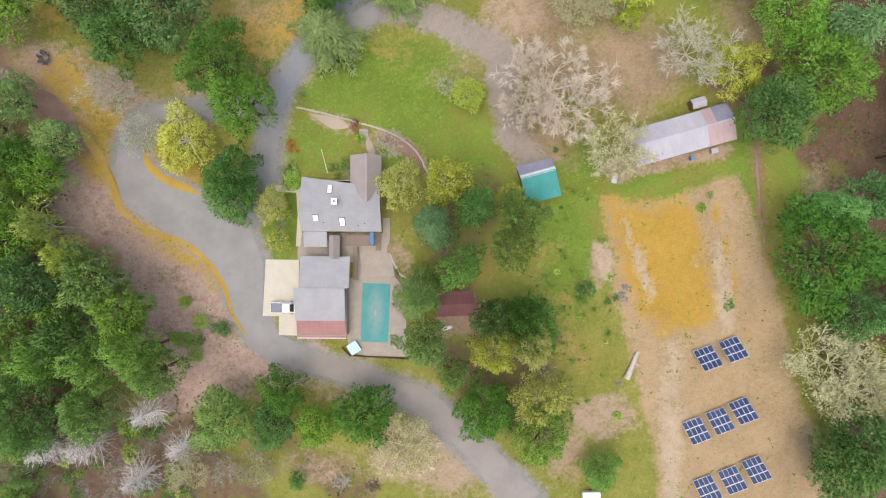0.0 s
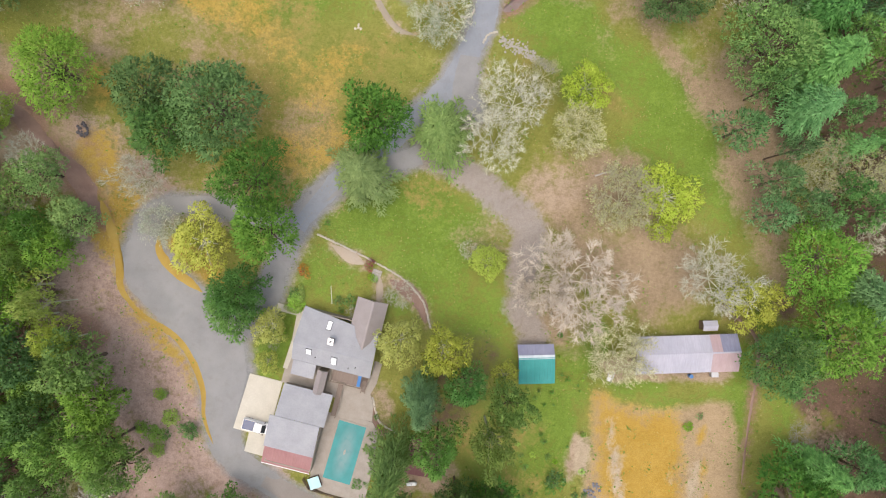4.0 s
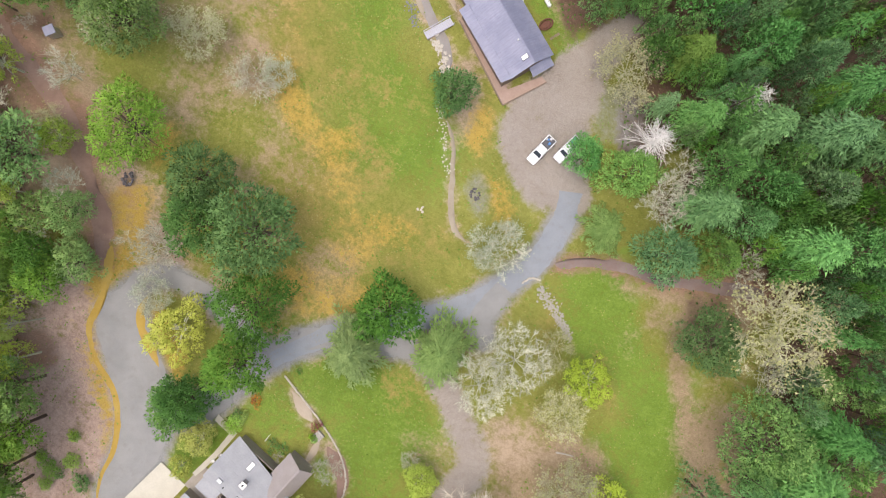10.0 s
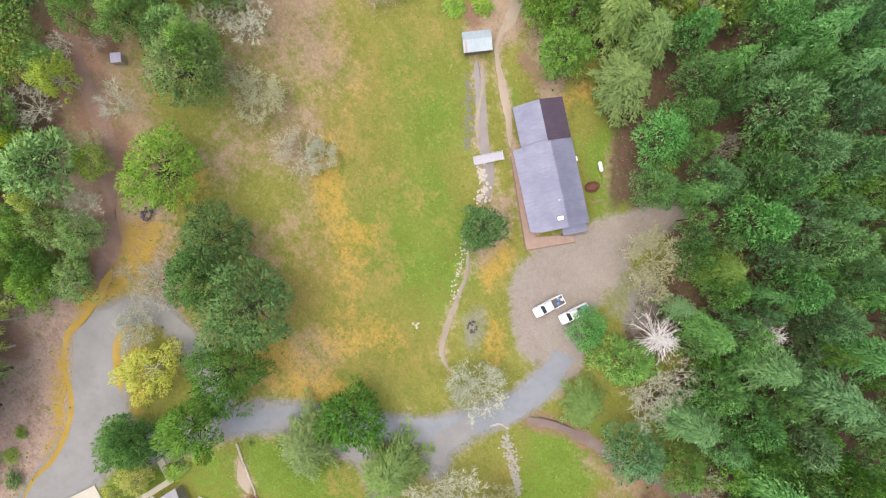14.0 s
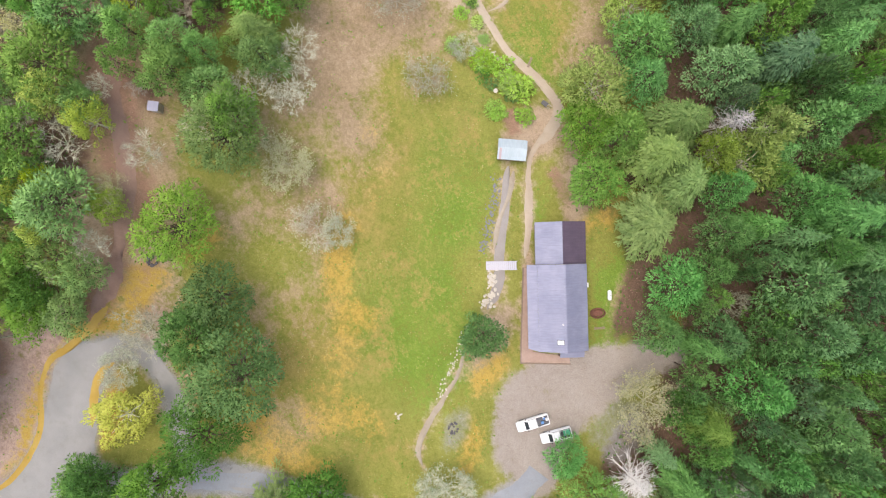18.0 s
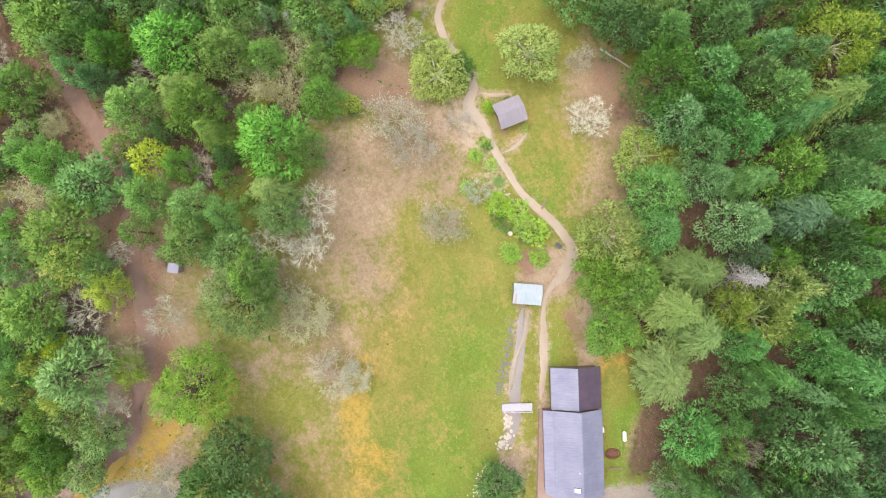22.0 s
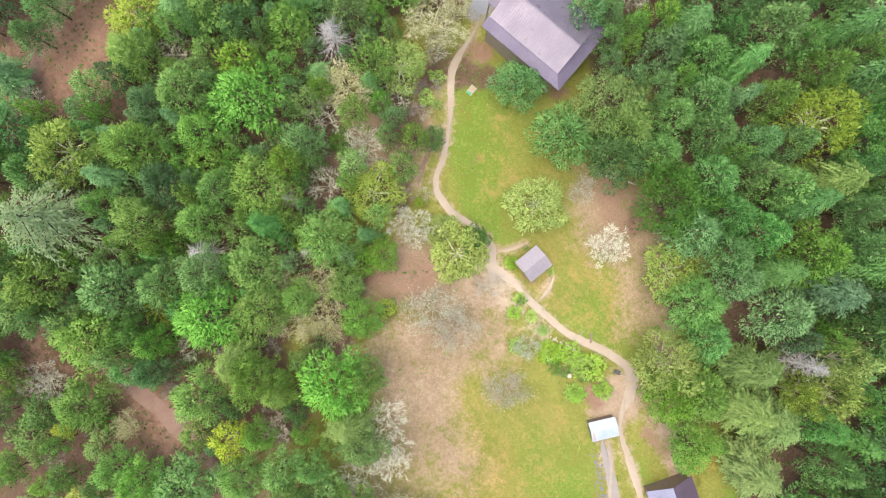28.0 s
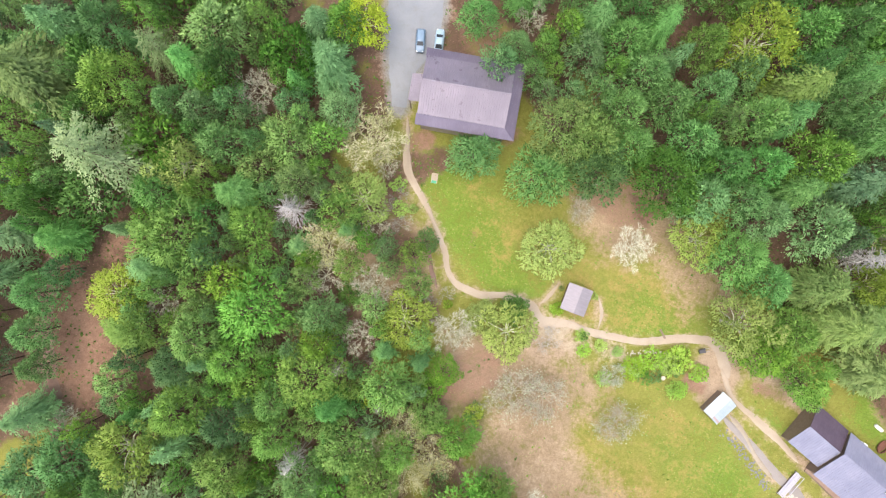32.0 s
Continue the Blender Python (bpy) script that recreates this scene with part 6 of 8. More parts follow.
def tufts(rnd, places, radii, density, leaf_size, flat=0.75):
    """Leaf sprigs set over the upper side of rounded tufts: centres, normals, sizes, ways and facings."""
    centres, normals, sizes, ways, facing = [], [], [], [], []
    for p, lr in zip(places, radii):
        k = max(10, int(density * (lr / 0.27) ** 2))
        d = rnd.normal(size=(k, 3))
        d[:, 2] = np.abs(d[:, 2]) * 0.9 - 0.3
        d /= np.linalg.norm(d, axis=1, keepdims=True)
        lump = 1 + 0.18 * np.sin(5 * d[:, :1] + 9 * p[1]) * np.sin(6 * d[:, 1:2] + 7 * p[0])
        centres.append(p + d * lr * lump * rnd.uniform(0.6, 1.14, (k, 1)) * np.array([1, 1, flat]))
        normals.append(d + 0.5 * rnd.normal(size=(k, 3)) + np.array([0, 0, 0.5]))
        out = np.array([p[0], p[1], 0.25])
        ways.append(d * np.array([1, 1, 0.4]) + 0.5 * out / np.linalg.norm(out))
        facing.append(d + 0.3 * out + 0.24 * rnd.normal(size=(k, 3)) + np.array([0, 0, 0.4]))
        sizes.append(rnd.uniform(0.025, 0.054, k) * leaf_size)
    return np.vstack(centres), np.vstack(normals), np.concatenate(sizes), np.vstack(ways), np.vstack(facing)


def broadleaf(seed, leaf, bark, dense=1.0, lobes=34, spread=1.0, leaf_size=1.0):
    """A round-headed tree of radius 1 and height 2 (scaled on planting): trunk with limbs, crown of lobes of leaves."""
    rnd = np.random.default_rng(seed)
    segs = [((0, 0, 0), (0.02, 0.01, 0.9), 0.07, 0.05)]
    places, radii = [], []
    for i in range(lobes):
        u = (i + 0.5) / lobes
        el = math.asin(1 - 1.4 * u)
        az = i * 2.39996 + rnd.uniform(-0.3, 0.3)
        edge = 1 + 0.13 * math.sin(3 * az + seed) + 0.09 * math.sin(5 * az + 2.1 * seed)
        rad = rnd.uniform(0.58, 0.95) * spread * edge
        p = np.array([rad * math.cos(el) * math.cos(az), rad * math.cos(el) * math.sin(az), 1.15 + 0.68 * rad * math.sin(el) + rnd.uniform(-0.16, 0.12)])
        if i % 3 == 0:
            mid = (p[0] * 0.4, p[1] * 0.4, 0.9 + 0.3 * (p[2] - 0.9))
            segs.append(((0.02, 0.01, 0.75), mid, 0.035, 0.022))
            segs.append((mid, tuple(0.8 * p), 0.022, 0.006))
        places.append(p)
        radii.append(rnd.uniform(0.17, 0.38) * (34 / max(lobes, 34)) ** 0.4)
    c, n, z, w, f = tufts(rnd, places, radii, 120 * dense, 1.15 * leaf_size)
    pts, faces = cards(c, n, z, rnd, 0.55, w)
    return woody(rnd, segs).mesh("trunk", bark), card_mesh("crown", pts, faces, leaf, f)


def pine(seed, leaf, bark, lobes=58, dense=1.0, leaf_size=1.0, power=0.55):
    """A dense young conifer of radius 1 and height 2: tiers of rounded tufts that narrow to a blunt top."""
    rnd = np.random.default_rng(seed)
    segs = [((0, 0, 0), (0.01, 0, 1.2), 0.05, 0.03), ((0.01, 0, 1.2), (0, 0, 1.9), 0.03, 0.006)]
    places, radii = [], []
    for i in range(lobes):
        u = (i + rnd.uniform(0, 1)) / lobes
        z = 0.8 + 1.08 * u
        az = i * 2.39996 + rnd.uniform(-0.35, 0.35)
        reach = (1 - u) ** power * (0.84 + 0.14 * math.sin(2 * az + seed) + 0.1 * math.sin(5 * az + 7 * u))
        rad = reach * rnd.uniform(0.62, 1.0)
        p = np.array([rad * math.cos(az), rad * math.sin(az), z - 0.12 * rad])
        if i % 4 == 0:
            segs.append(((0, 0, z), tuple(p), 0.014, 0.004))
        places.append(p)
        radii.append((0.13 + 0.13 * (1 - u)) * rnd.uniform(0.75, 1.25))
    c, n, z, w, f = tufts(rnd, places, radii, 165 * dense, leaf_size, 0.5)
    pts, faces = cards(c, n, z, rnd, 0.42, w)
    return woody(rnd, segs).mesh("trunk", bark), card_mesh("crown", pts, faces, leaf, f)


def conifer(seed, leaf, bark, whorls=16, droop=0.28, thin=0.0, power=0.75, fine=1.0, spread=5, width=0.26):
    """A fir of radius 1 and height 2: straight trunk, whorls of drooping boughs set with flat sprays."""
    rnd = np.random.default_rng(seed)
    segs = [((0, 0, 0), (0, 0, 1.1), 0.05, 0.028), ((0, 0, 1.1), (0, 0, 2.0), 0.028, 0.004)]
    centres, normals, sizes, ways, facing = [], [], [], [], []
    rows = np.linspace(-1, 1, spread)
    for w in range(whorls):
        u = w / (whorls - 1)
        z = 0.5 + 1.45 * u
        reach = (1 - u) ** power * rnd.uniform(0.8, 1.05) + 0.05
        n = 8 if u < 0.6 else 6
        for k in range(n):
            if rnd.random() < thin:
                continue
            az = 2 * math.pi * (k + rnd.uniform(-0.3, 0.3)) / n + w * 0.7
            L = reach * rnd.uniform(0.62, 1.12) * (1 + 0.16 * math.sin(2 * az + seed) + 0.1 * math.sin(3 * az + 2 * seed + 4 * u))
            d = np.array([math.cos(az), math.sin(az), 0.0])
            side = np.array([-d[1], d[0], 0.0])
            if w % 3 == 0 and u < 0.75:
                segs.append(((0, 0, z), tuple(d * L * 0.85 + np.array([0, 0, z - droop * L * 0.7])), 0.011, 0.003))
            m = max(3, int(11 * L * fine) + 2)
            for j in range(m):
                f = (j + 0.6) / m
                p = d * L * f + np.array([0, 0, z + 0.10 * L * f - droop * L * f * f * 1.6])
                wid = width * (1.05 - f * 0.8) * (0.35 + L)
                for sgn in rows:
                    centres.append(p + side * sgn * wid * rnd.uniform(0.7, 1.05) + np.array([0, 0, -0.05 * abs(sgn)]) + rnd.normal(size=3) * 0.02)
                    normals.append(np.array([0, 0, 1.0]) + d * rnd.uniform(0, 0.6) + side * sgn * 0.4 + rnd.normal(size=3) * 0.4)
                    ways.append(d + side * sgn * 0.9 - np.array([0, 0, droop * f]))
                    facing.append(np.array([0, 0, 0.9]) + d * (0.2 + 0.45 * f) + side * sgn * 0.45 + rnd.normal(size=3) * 0.28)
                    sizes.append(rnd.uniform(0.042, 0.085) * (0.8 + 0.3 * (1 - u)) / fine)
    pts, faces = cards(np.array(centres), np.array(normals), np.array(sizes), rnd, 0.4, np.array(ways))
    return woody(rnd, segs).mesh("trunk", bark), card_mesh("crown", pts, faces, leaf, np.array(facing))


def branching(seed, bark, twig, levels=4, buds=None, bud_count=500, upright=0.5, twigs=8):
    """A leafless tree of radius 1 and height 1.5: forking limbs down to fine twigs; some carry small buds."""
    rnd = np.random.default_rng(seed)
    thick, fine, tips = [], [], []

    def grow(p, d, length, r, level):
        q = p + d * length
        (thick if level < 2 else fine).append((tuple(p), tuple(q), max(r, 0.0052), max(r * 0.62, 0.002)))
        if level == levels:
            tips.append((q, d))
            return
        n = 7 if level == 0 else 4 if level == 1 else 4 if level == 2 and levels == 4 else 3 if level < levels - 1 else twigs
        for k in range(n):
            side = rnd.normal(size=3)
            side[2] = side[2] * 0.5 + upright * 0.4
            nd = d * (0.55 if level == 0 else 0.85) + side * (0.75 if level == 0 else 0.7)
            if level == 0:
                az = 2 * math.pi * (k + rnd.uniform(-0.25, 0.25)) / n
                nd = np.array([math.cos(az), math.sin(az), rnd.uniform(0.35, 0.9)])
            nd /= np.linalg.norm(nd)
            grow(p + d * length * (1.0 if level == 0 else rnd.uniform(0.55, 1.0)), nd, length * rnd.uniform(0.62, 0.86) if level else 0.42 * rnd.uniform(0.85, 1.15), r * 0.57, level + 1)

    grow(np.zeros(3), np.array([0.03, 0.02, 1.0]), 0.42, 0.026, 0)
    reach = np.array([q for _, q, _, _ in fine])
    k = np.array([1.0, 1.0, 1.0])
    k[:2] /= np.percentile(np.hypot(reach[:, 0], reach[:, 1]), 93)
    k[2] = 1.45 / np.percentile(reach[:, 2], 99)
    thick = [(tuple(k * a), tuple(k * b), ra, rb) for a, b, ra, rb in thick]
    fine = [(tuple(k * a), tuple(k * b), ra, rb) for a, b, ra, rb in fine]
    tips = [(k * q, d) for q, d in tips]
    trunk = woody(rnd, thick, 5).mesh("trunk", bark)
    crown = woody(rnd, fine, 3).mesh("branchwork", twig)
    extra = None
    if buds:
        pick = rnd.integers(0, len(tips), bud_count)
        c = np.array([tips[i][0] for i in pick]) + rnd.normal(size=(bud_count, 3)) * 0.06
        pts, faces = cards(c, rnd.normal(size=(bud_count, 3)) + np.array([0, 0, 0.8]), rnd.uniform(0.018, 0.036, bud_count), rnd)
        extra = card_mesh("bud_spray", pts, faces, buds)
    return trunk, crown, extra


def snag(seed, bark):
    """A dead conifer of radius 1 and height 1.45: bare pole with whorls of thin drooping branches."""
    rnd = np.random.default_rng(seed)
    pole = [((0, 0, 0), (0, 0, 0.8), 0.04, 0.025), ((0, 0, 0.8), (0, 0, 1.45), 0.025, 0.004)]
    fine = []
    for w in range(16):
        u = w / 15
        z = 0.4 + 1.0 * u
        for k in range(8):
            az = 2 * math.pi * (k + rnd.uniform(-0.4, 0.4)) / 8 + w
            L = (1 - u) ** 0.6 * rnd.uniform(0.5, 1.05) + 0.06
            d = np.array([math.cos(az), math.sin(az), rnd.uniform(-0.3, 0.15)])
            q = d * L + np.array([0, 0, z])
            fine.append(((0, 0, z), tuple(q), 0.013, 0.003))
            for f in (0.35, 0.5, 0.65, 0.8, 0.92):
                p = d * L * f + np.array([0, 0, z])
                e = p + (d + rnd.normal(size=3) * 0.7) * 0.25 * L
                fine.append((tuple(p), tuple(e), 0.0075, 0.002))
    return woody(rnd, pole, 6).mesh("trunk", bark), woody(rnd, fine, 3).mesh("branchwork", bark), None


KINDS = {
    "fir": ("fir_tree", "tall green fir with drooping boughs in the wood", "tree", 2.0),
    "bluefir": ("cedar_tree", "blue-green cedar with layered boughs", "tree", 2.0),
    "palefir": ("cedar_tree", "pale green cedar with long feathery boughs", "tree", 2.0),
    "young": ("pine_tree", "yellow-green pine with dense clumped boughs", "tree", 2.0),
    "sage": ("fir_tree", "sage-green fir with bare branch tips by the drive", "tree", 2.0),
    "oak": ("evergreen_oak", "dark green round-headed evergreen oak", "tree", 1.95),
    "green": ("broadleaf_tree", "mid-green broadleaf tree with a lumpy crown", "tree", 1.95),
    "yellow": ("maple_tree", "yellow-green tree in spring leaf", "tree", 1.95),
    "gold": ("maple_tree", "golden-green maple in fresh spring leaf", "tree", 1.95),
    "lime": ("maple_tree", "bright lime-green tree in fresh leaf", "tree", 1.95),
    "bare": ("bare_tree", "leafless grey tree crusted with pale lichen", "tree", 1.45),
    "tan": ("bare_tree", "leafless tree with dense tan twigs", "tree", 1.45),
    "white": ("dead_tree", "dead bleached tree with bare white branches", "tree", 1.45),
    "moss": ("mossy_tree", "leafless mossy tree with yellowish buds", "tree", 1.45),
    "pale": ("budding_tree", "sparse pale grey-green budding tree", "tree", 1.45),
    "faint": ("bare_tree", "low leafless fruit tree with thin pale twigs in the meadow", "tree", 1.45),
    "scrub": ("bare_shrub", "leafless grey brushwood with tangled twigs", "shrub", 1.45),
    "shrub": ("shrub", "low dark green garden shrub", "shrub", 1.95),
    "limeshrub": ("shrub", "low bright green leafy shrub", "shrub", 1.95),
    "redshrub": ("shrub", "small dark red shrub by the garden wall", "shrub", 1.95),
    "orangeshrub": ("shrub", "small orange shrub on the lawn", "shrub", 1.95),
}
LEAVES = {"oak": (OAK, BARK, 1.15, 40), "green": (GREEN, BARK, 1.1, 38), "yellow": (YELLOW, GREY_BARK, 1.0, 36), "gold": (GOLD, GREY_BARK, 1.1, 36), "lime": (LIME, GREY_BARK, 1.15, 36), "shrub": (OAK, BARK, 0.7, 14), "limeshrub": (FRESH, BARK, 0.8, 14), "redshrub": (RED_LEAF, BARK, 0.5, 12), "orangeshrub": (ORANGE_LEAF, BARK, 0.5, 12)}
FIRS = {"young": PINE, "sage": SAGE_FIR, "fir": FIR, "bluefir": BLUE_FIR, "palefir": PALE_FIR}
BARES = {"scrub": (SCRUB_BARK, SCRUB_BARK, None, 0), "bare": (GREY_BARK, GREY_BARK, None, 0), "tan": (TAN_BARK, TAN_BARK, None, 0), "faint": (FAINT_BARK, FAINT_BARK, PALE_BUDS, 700), "white": (WHITE_BARK, WHITE_BARK, None, 0), "moss": (MOSS_BARK, MOSS_BARK, BUDS, 2200), "pale": (GREY_BARK, GREY_BARK, PALE_BUDS, 2600)}
models, planted = {}, []
chance = random.Random(7)


def model(kind, variant):
    """The meshes of one tree form, made once: forms 3 to 5 are large, 6 to 8 small or deep in the wood."""
    key = (kind, variant)
    if key not in models:
        seed = 100 * list(KINDS).index(kind) + variant
        big, small = 2 < variant < 6, variant > 5
        if kind == "young" or (kind in ("fir", "bluefir") and variant % 3 < 2):
            made = pine(seed, FIRS[kind], BARK, 34 if small else 60, 0.45 if small else 0.8, 1.5 if small else 1.14, 0.5 if kind == "young" else (0.52, 0.64)[variant % 3])
        elif kind in FIRS:
            made = conifer(seed, FIRS[kind], BARK, 11 if kind == "palefir" else 12 if small else 17, (0.26, 0.34, 0.22)[variant % 3], 0.1, (0.42, 0.4, 0.5)[variant % 3], 1.7 if kind == "palefir" else 0.72 if small else 1.0, 3 if small else 5, 0.13 if kind == "palefir" else 0.24 if kind == "sage" else 0.26)
        elif "shrub" in kind:
            leaf, bark, dense, lobes = LEAVES[kind]
            made = broadleaf(seed, leaf, bark, dense * 0.6, lobes, 0.95, 1.7)
        elif kind in LEAVES:
            leaf, bark, dense, lobes = LEAVES[kind]
            made = broadleaf(seed, leaf, bark, dense * (1.2 if big else 0.36 if small else 0.9), int(lobes * (1.9 if big else 0.8 if small else 1.25)), (1.08, 1.02, 1.12)[variant % 3], 0.75 if big else 1.5 if small else 1.0)
        else:
            bark, twig, buds, count = BARES[kind]
            made = snag(seed, bark) if kind == "white" else branching(seed, bark, twig, 5 if kind in ("tan", "bare", "moss", "pale") and variant < 6 else 4, buds, count, twigs=15 if kind == "tan" else 5 if kind == "scrub" else 8)
        names = ("trunk", "crown") if kind in FIRS or kind in LEAVES else ("trunk", "branchwork", "bud_spray")
        models[key] = [(n, me) for n, me in zip(names, made) if me]
    return models[key]


firsts = {}


def plant(kind, spots, group=""):
    """Trees of one kind at (x, y, crown radius, height)."""
    name, label, category, tall = KINDS[kind]
    for x, y, r, h in spots:
        variant = chance.randrange(3) + (6 if group or (r < 2.6 and kind in LEAVES) or (r < 4.2 and kind in BARES) else 3 if r > 6 and kind in LEAVES else 0)
        m = pose(x, y, ground_z(x, y) - 0.1, 0, 0, chance.uniform(0, 360)) @ Matrix.Diagonal((r, r * chance.uniform(0.88, 1.12), h / tall, 1))
        key = (kind, variant)
        if key in firsts:
            sx, sy, sz = firsts[key].scale
            ob = copy_thing(firsts[key], m @ Matrix.Diagonal((1 / sx, 1 / sy, 1 / sz, 1)))
            tagged(ob, label, category, group)
        else:
            ob = thing(name, label, category, Matrix(), group)
            for pname, me in model(kind, variant):
                p = part(pname, me, None, ob)
                if pname == "bud_spray":
                    p["kind"] = "stuff"
            firsts[key] = ob
            ob.matrix_basis = m
        planted.append((x, y, r))


# ---- trees and shrubs, by kind: (x, y, crown radius, height) ----
plant("sage", [(-4.4, -8.3, 5.0, 27.6), (-17.2, 37.7, 6.7, 11), (-5.1, 47.1, 6.5, 11), (-113.9, 62.0, 4.9, 13), (-105.3, 64.7, 4.1, 13), (-92.8, 69.6, 5.0, 12), (-167.3, 82.4, 4.8, 8), (4.9, 81.7, 4.7, 8), (-192.7, 119.4, 8.0, 22), (-48.0, 123.5, 6.4, 17), (-37.9, 117.7, 7.0, 14), (-2.4, 113.8, 4.6, 15), (-51.9, 129.6, 6.3, 15), (-41.8, 126.1, 6.3, 14), (-69.8, 159.7, 6.0, 22)])
plant("oak", [(-31.8, -28.8, 3.8, 10), (-15.7, -28.2, 5.0, 10), (5.0, -29.6, 5.0, 9), (64.3, -43.9, 5.4, 12), (68.3, -40.6, 5.9, 13), (-69.8, -22.2, 6.2, 15), (-66.8, -1.6, 5.1, 16), (-62.7, -11.3, 5.2, 15), (-29.8, -23.1, 3.5, 10), (7.0, -13.2, 3.3, 16.8), (12.6, -13.5, 3.6, 15.6), (13.5, -15.7, 5.0, 9), (64.6, -7.6, 8.5, 14), (-68.3, 19.6, 3.3, 9), (-35.3, 10.9, 4.7, 8), (-34.5, 14.6, 3.9, 12), (58.1, 17.4, 6.4, 13), (-55.6, 45.5, 5.5, 11), (-51.1, 39.3, 5.1, 12), (-42.2, 44.1, 8.1, 16), (-35.0, 33.6, 6.4, 13), (-16.7, 47.3, 6.0, 11)])
plant("oak", [(-31.2, 84.1, 3.9, 8), (31.2, 77.1, 6.2, 10), (-132.7, 100.6, 2.2, 5), (-122.3, 114.6, 2.3, 4), (-102.3, 107.7, 2.8, 6), (-96.5, 136.7, 4.7, 15), (-84.8, 138.6, 6.3, 16)])
plant("faint", [(-60.4, 65.0, 4.7, 5), (-97.8, 93.1, 5.5, 7), (-92.0, 93.9, 4.7, 7), (-77.1, 93.6, 4.5, 5), (-95.8, 129.9, 3.2, 3)])
plant("bare", [(-41.6, -37.2, 2.7, 6), (15.7, -24.9, 2.7, 5), (64.9, -12.3, 2.7, 5), (-70.7, 21.8, 2.7, 6), (-70.3, 4.9, 3.0, 6), (-8.2, 18.4, 3.1, 5), (-133.6, 33.6, 4.2, 7), (-93.5, 28.9, 2.4, 6), (-93.2, 32.4, 3.1, 7), (-92.7, 44.8, 2.3, 5), (-86.7, 35.7, 3.8, 7), (-80.5, 46.5, 3.4, 8), (-70.7, 31.9, 3.4, 7), (-55.1, 30.7, 4.6, 8), (2.7, 28.1, 1.9, 4), (4.1, 46.4, 6.0, 12), (45.3, 29.4, 6.8, 11), (72.9, 41.3, 3.7, 7), (-171.7, 65.1, 2.7, 6), (-121.2, 57.2, 3.1, 7), (-84.7, 65.4, 4.1, 8), (-83.6, 71.2, 4.7, 6)])
plant("bare", [(-82.4, 55.1, 3.5, 7), (6.3, 53.6, 6.8, 12), (-162.5, 89.0, 3.3, 7), (-127.9, 93.5, 3.9, 7), (-89.0, 75.0, 4.1, 7), (9.7, 97.8, 3.6, 10), (10.0, 91.9, 5.1, 10), (27.3, 90.9, 3.9, 9), (43.5, 79.1, 3.9, 8), (-138.2, 102.4, 3.9, 7), (-132.8, 114.9, 3.4, 6), (-130.1, 104.1, 4.0, 7), (-128.1, 103.2, 3.3, 6), (-124.2, 103.3, 2.3, 4), (-112.0, 100.3, 4.2, 7), (-160.0, 131.0, 4.5, 9), (-134.3, 126.4, 2.9, 8), (-84.5, 126.1, 4.2, 5), (-19.3, 126.4, 2.6, 10), (-117.2, 160.6, 3.3, 9)])
plant("yellow", [(10.7, -1.6, 3.1, 25.2), (-75.6, 37.5, 2.9, 7), (-159.4, 64.9, 5.4, 14), (-170.4, 88.6, 4.8, 7), (-121.3, 99.1, 4.8, 8), (-166.9, 113.4, 4.4, 14), (-136.3, 118.4, 4.8, 9), (-107.5, 104.2, 3.1, 5), (-102.5, 103.1, 5.1, 8), (-99.7, 120.8, 5.4, 9), (-63.2, 118.3, 5.4, 13), (-74.1, 131.3, 5.4, 8), (-44.7, 141.0, 4.1, 18), (-44.6, 132.2, 3.6, 15), (-40.7, 136.2, 5.0, 16), (-78.4, 166.0, 6.5, 18)])
plant("green", [(-39.8, -26.8, 5.4, 12), (-24.1, -29.5, 3.8, 10), (14.0, -33.8, 4.1, 13), (24.4, -42.0, 3.3, 7), (-72.2, -10.6, 4.3, 11), (-66.4, -13.6, 3.8, 15), (-64.6, -5.4, 3.9, 11), (-60.5, -22.7, 4.3, 15), (-58.6, -14.5, 4.3, 16), (-58.3, -1.1, 5.0, 16), (-54.0, -7.1, 4.6, 16), (-51.2, -13.5, 4.5, 18), (-49.2, -17.2, 4.0, 16), (-4.2, -15.5, 3.9, 20), (-0.2, -21.7, 2.9, 14), (-70.6, 6.8, 4.7, 12), (-65.3, 17.0, 4.6, 10), (-62.8, 22.0, 4.3, 9), (13.4, 3.6, 3.5, 16.8), (60.1, 19.6, 3.9, 13), (65.5, 22.4, 7.2, 15), (-145.9, 46.6, 5.3, 14)])
plant("green", [(-144.7, 39.8, 4.5, 12), (-133.5, 45.6, 5.8, 13), (-97.8, 39.0, 5.2, 10), (-90.7, 41.7, 2.8, 8), (-89.0, 31.0, 5.2, 11), (-68.3, 45.8, 6.2, 11), (-67.4, 28.9, 3.8, 9), (-30.7, 25.4, 5.3, 15.6), (61.8, 35.1, 7.1, 12), (-143.0, 65.6, 4.8, 14), (-117.5, 71.2, 4.4, 13), (-109.4, 64.3, 4.4, 14), (-89.9, 55.7, 4.0, 12), (-78.2, 59.2, 6.1, 16), (47.1, 69.1, 7.0, 15), (-134.5, 85.1, 6.2, 14), (-124.2, 75.3, 4.7, 13), (-111.9, 84.2, 3.6, 8), (-111.4, 92.6, 2.8, 7), (50.9, 82.1, 4.1, 9), (-181.2, 123.2, 4.9, 17), (-163.4, 101.3, 6.0, 14)])
plant("green", [(-57.4, 115.2, 4.7, 11), (-48.3, 112.5, 4.6, 11), (-104.8, 141.9, 6.2, 14), (-99.5, 141.3, 5.5, 15)])
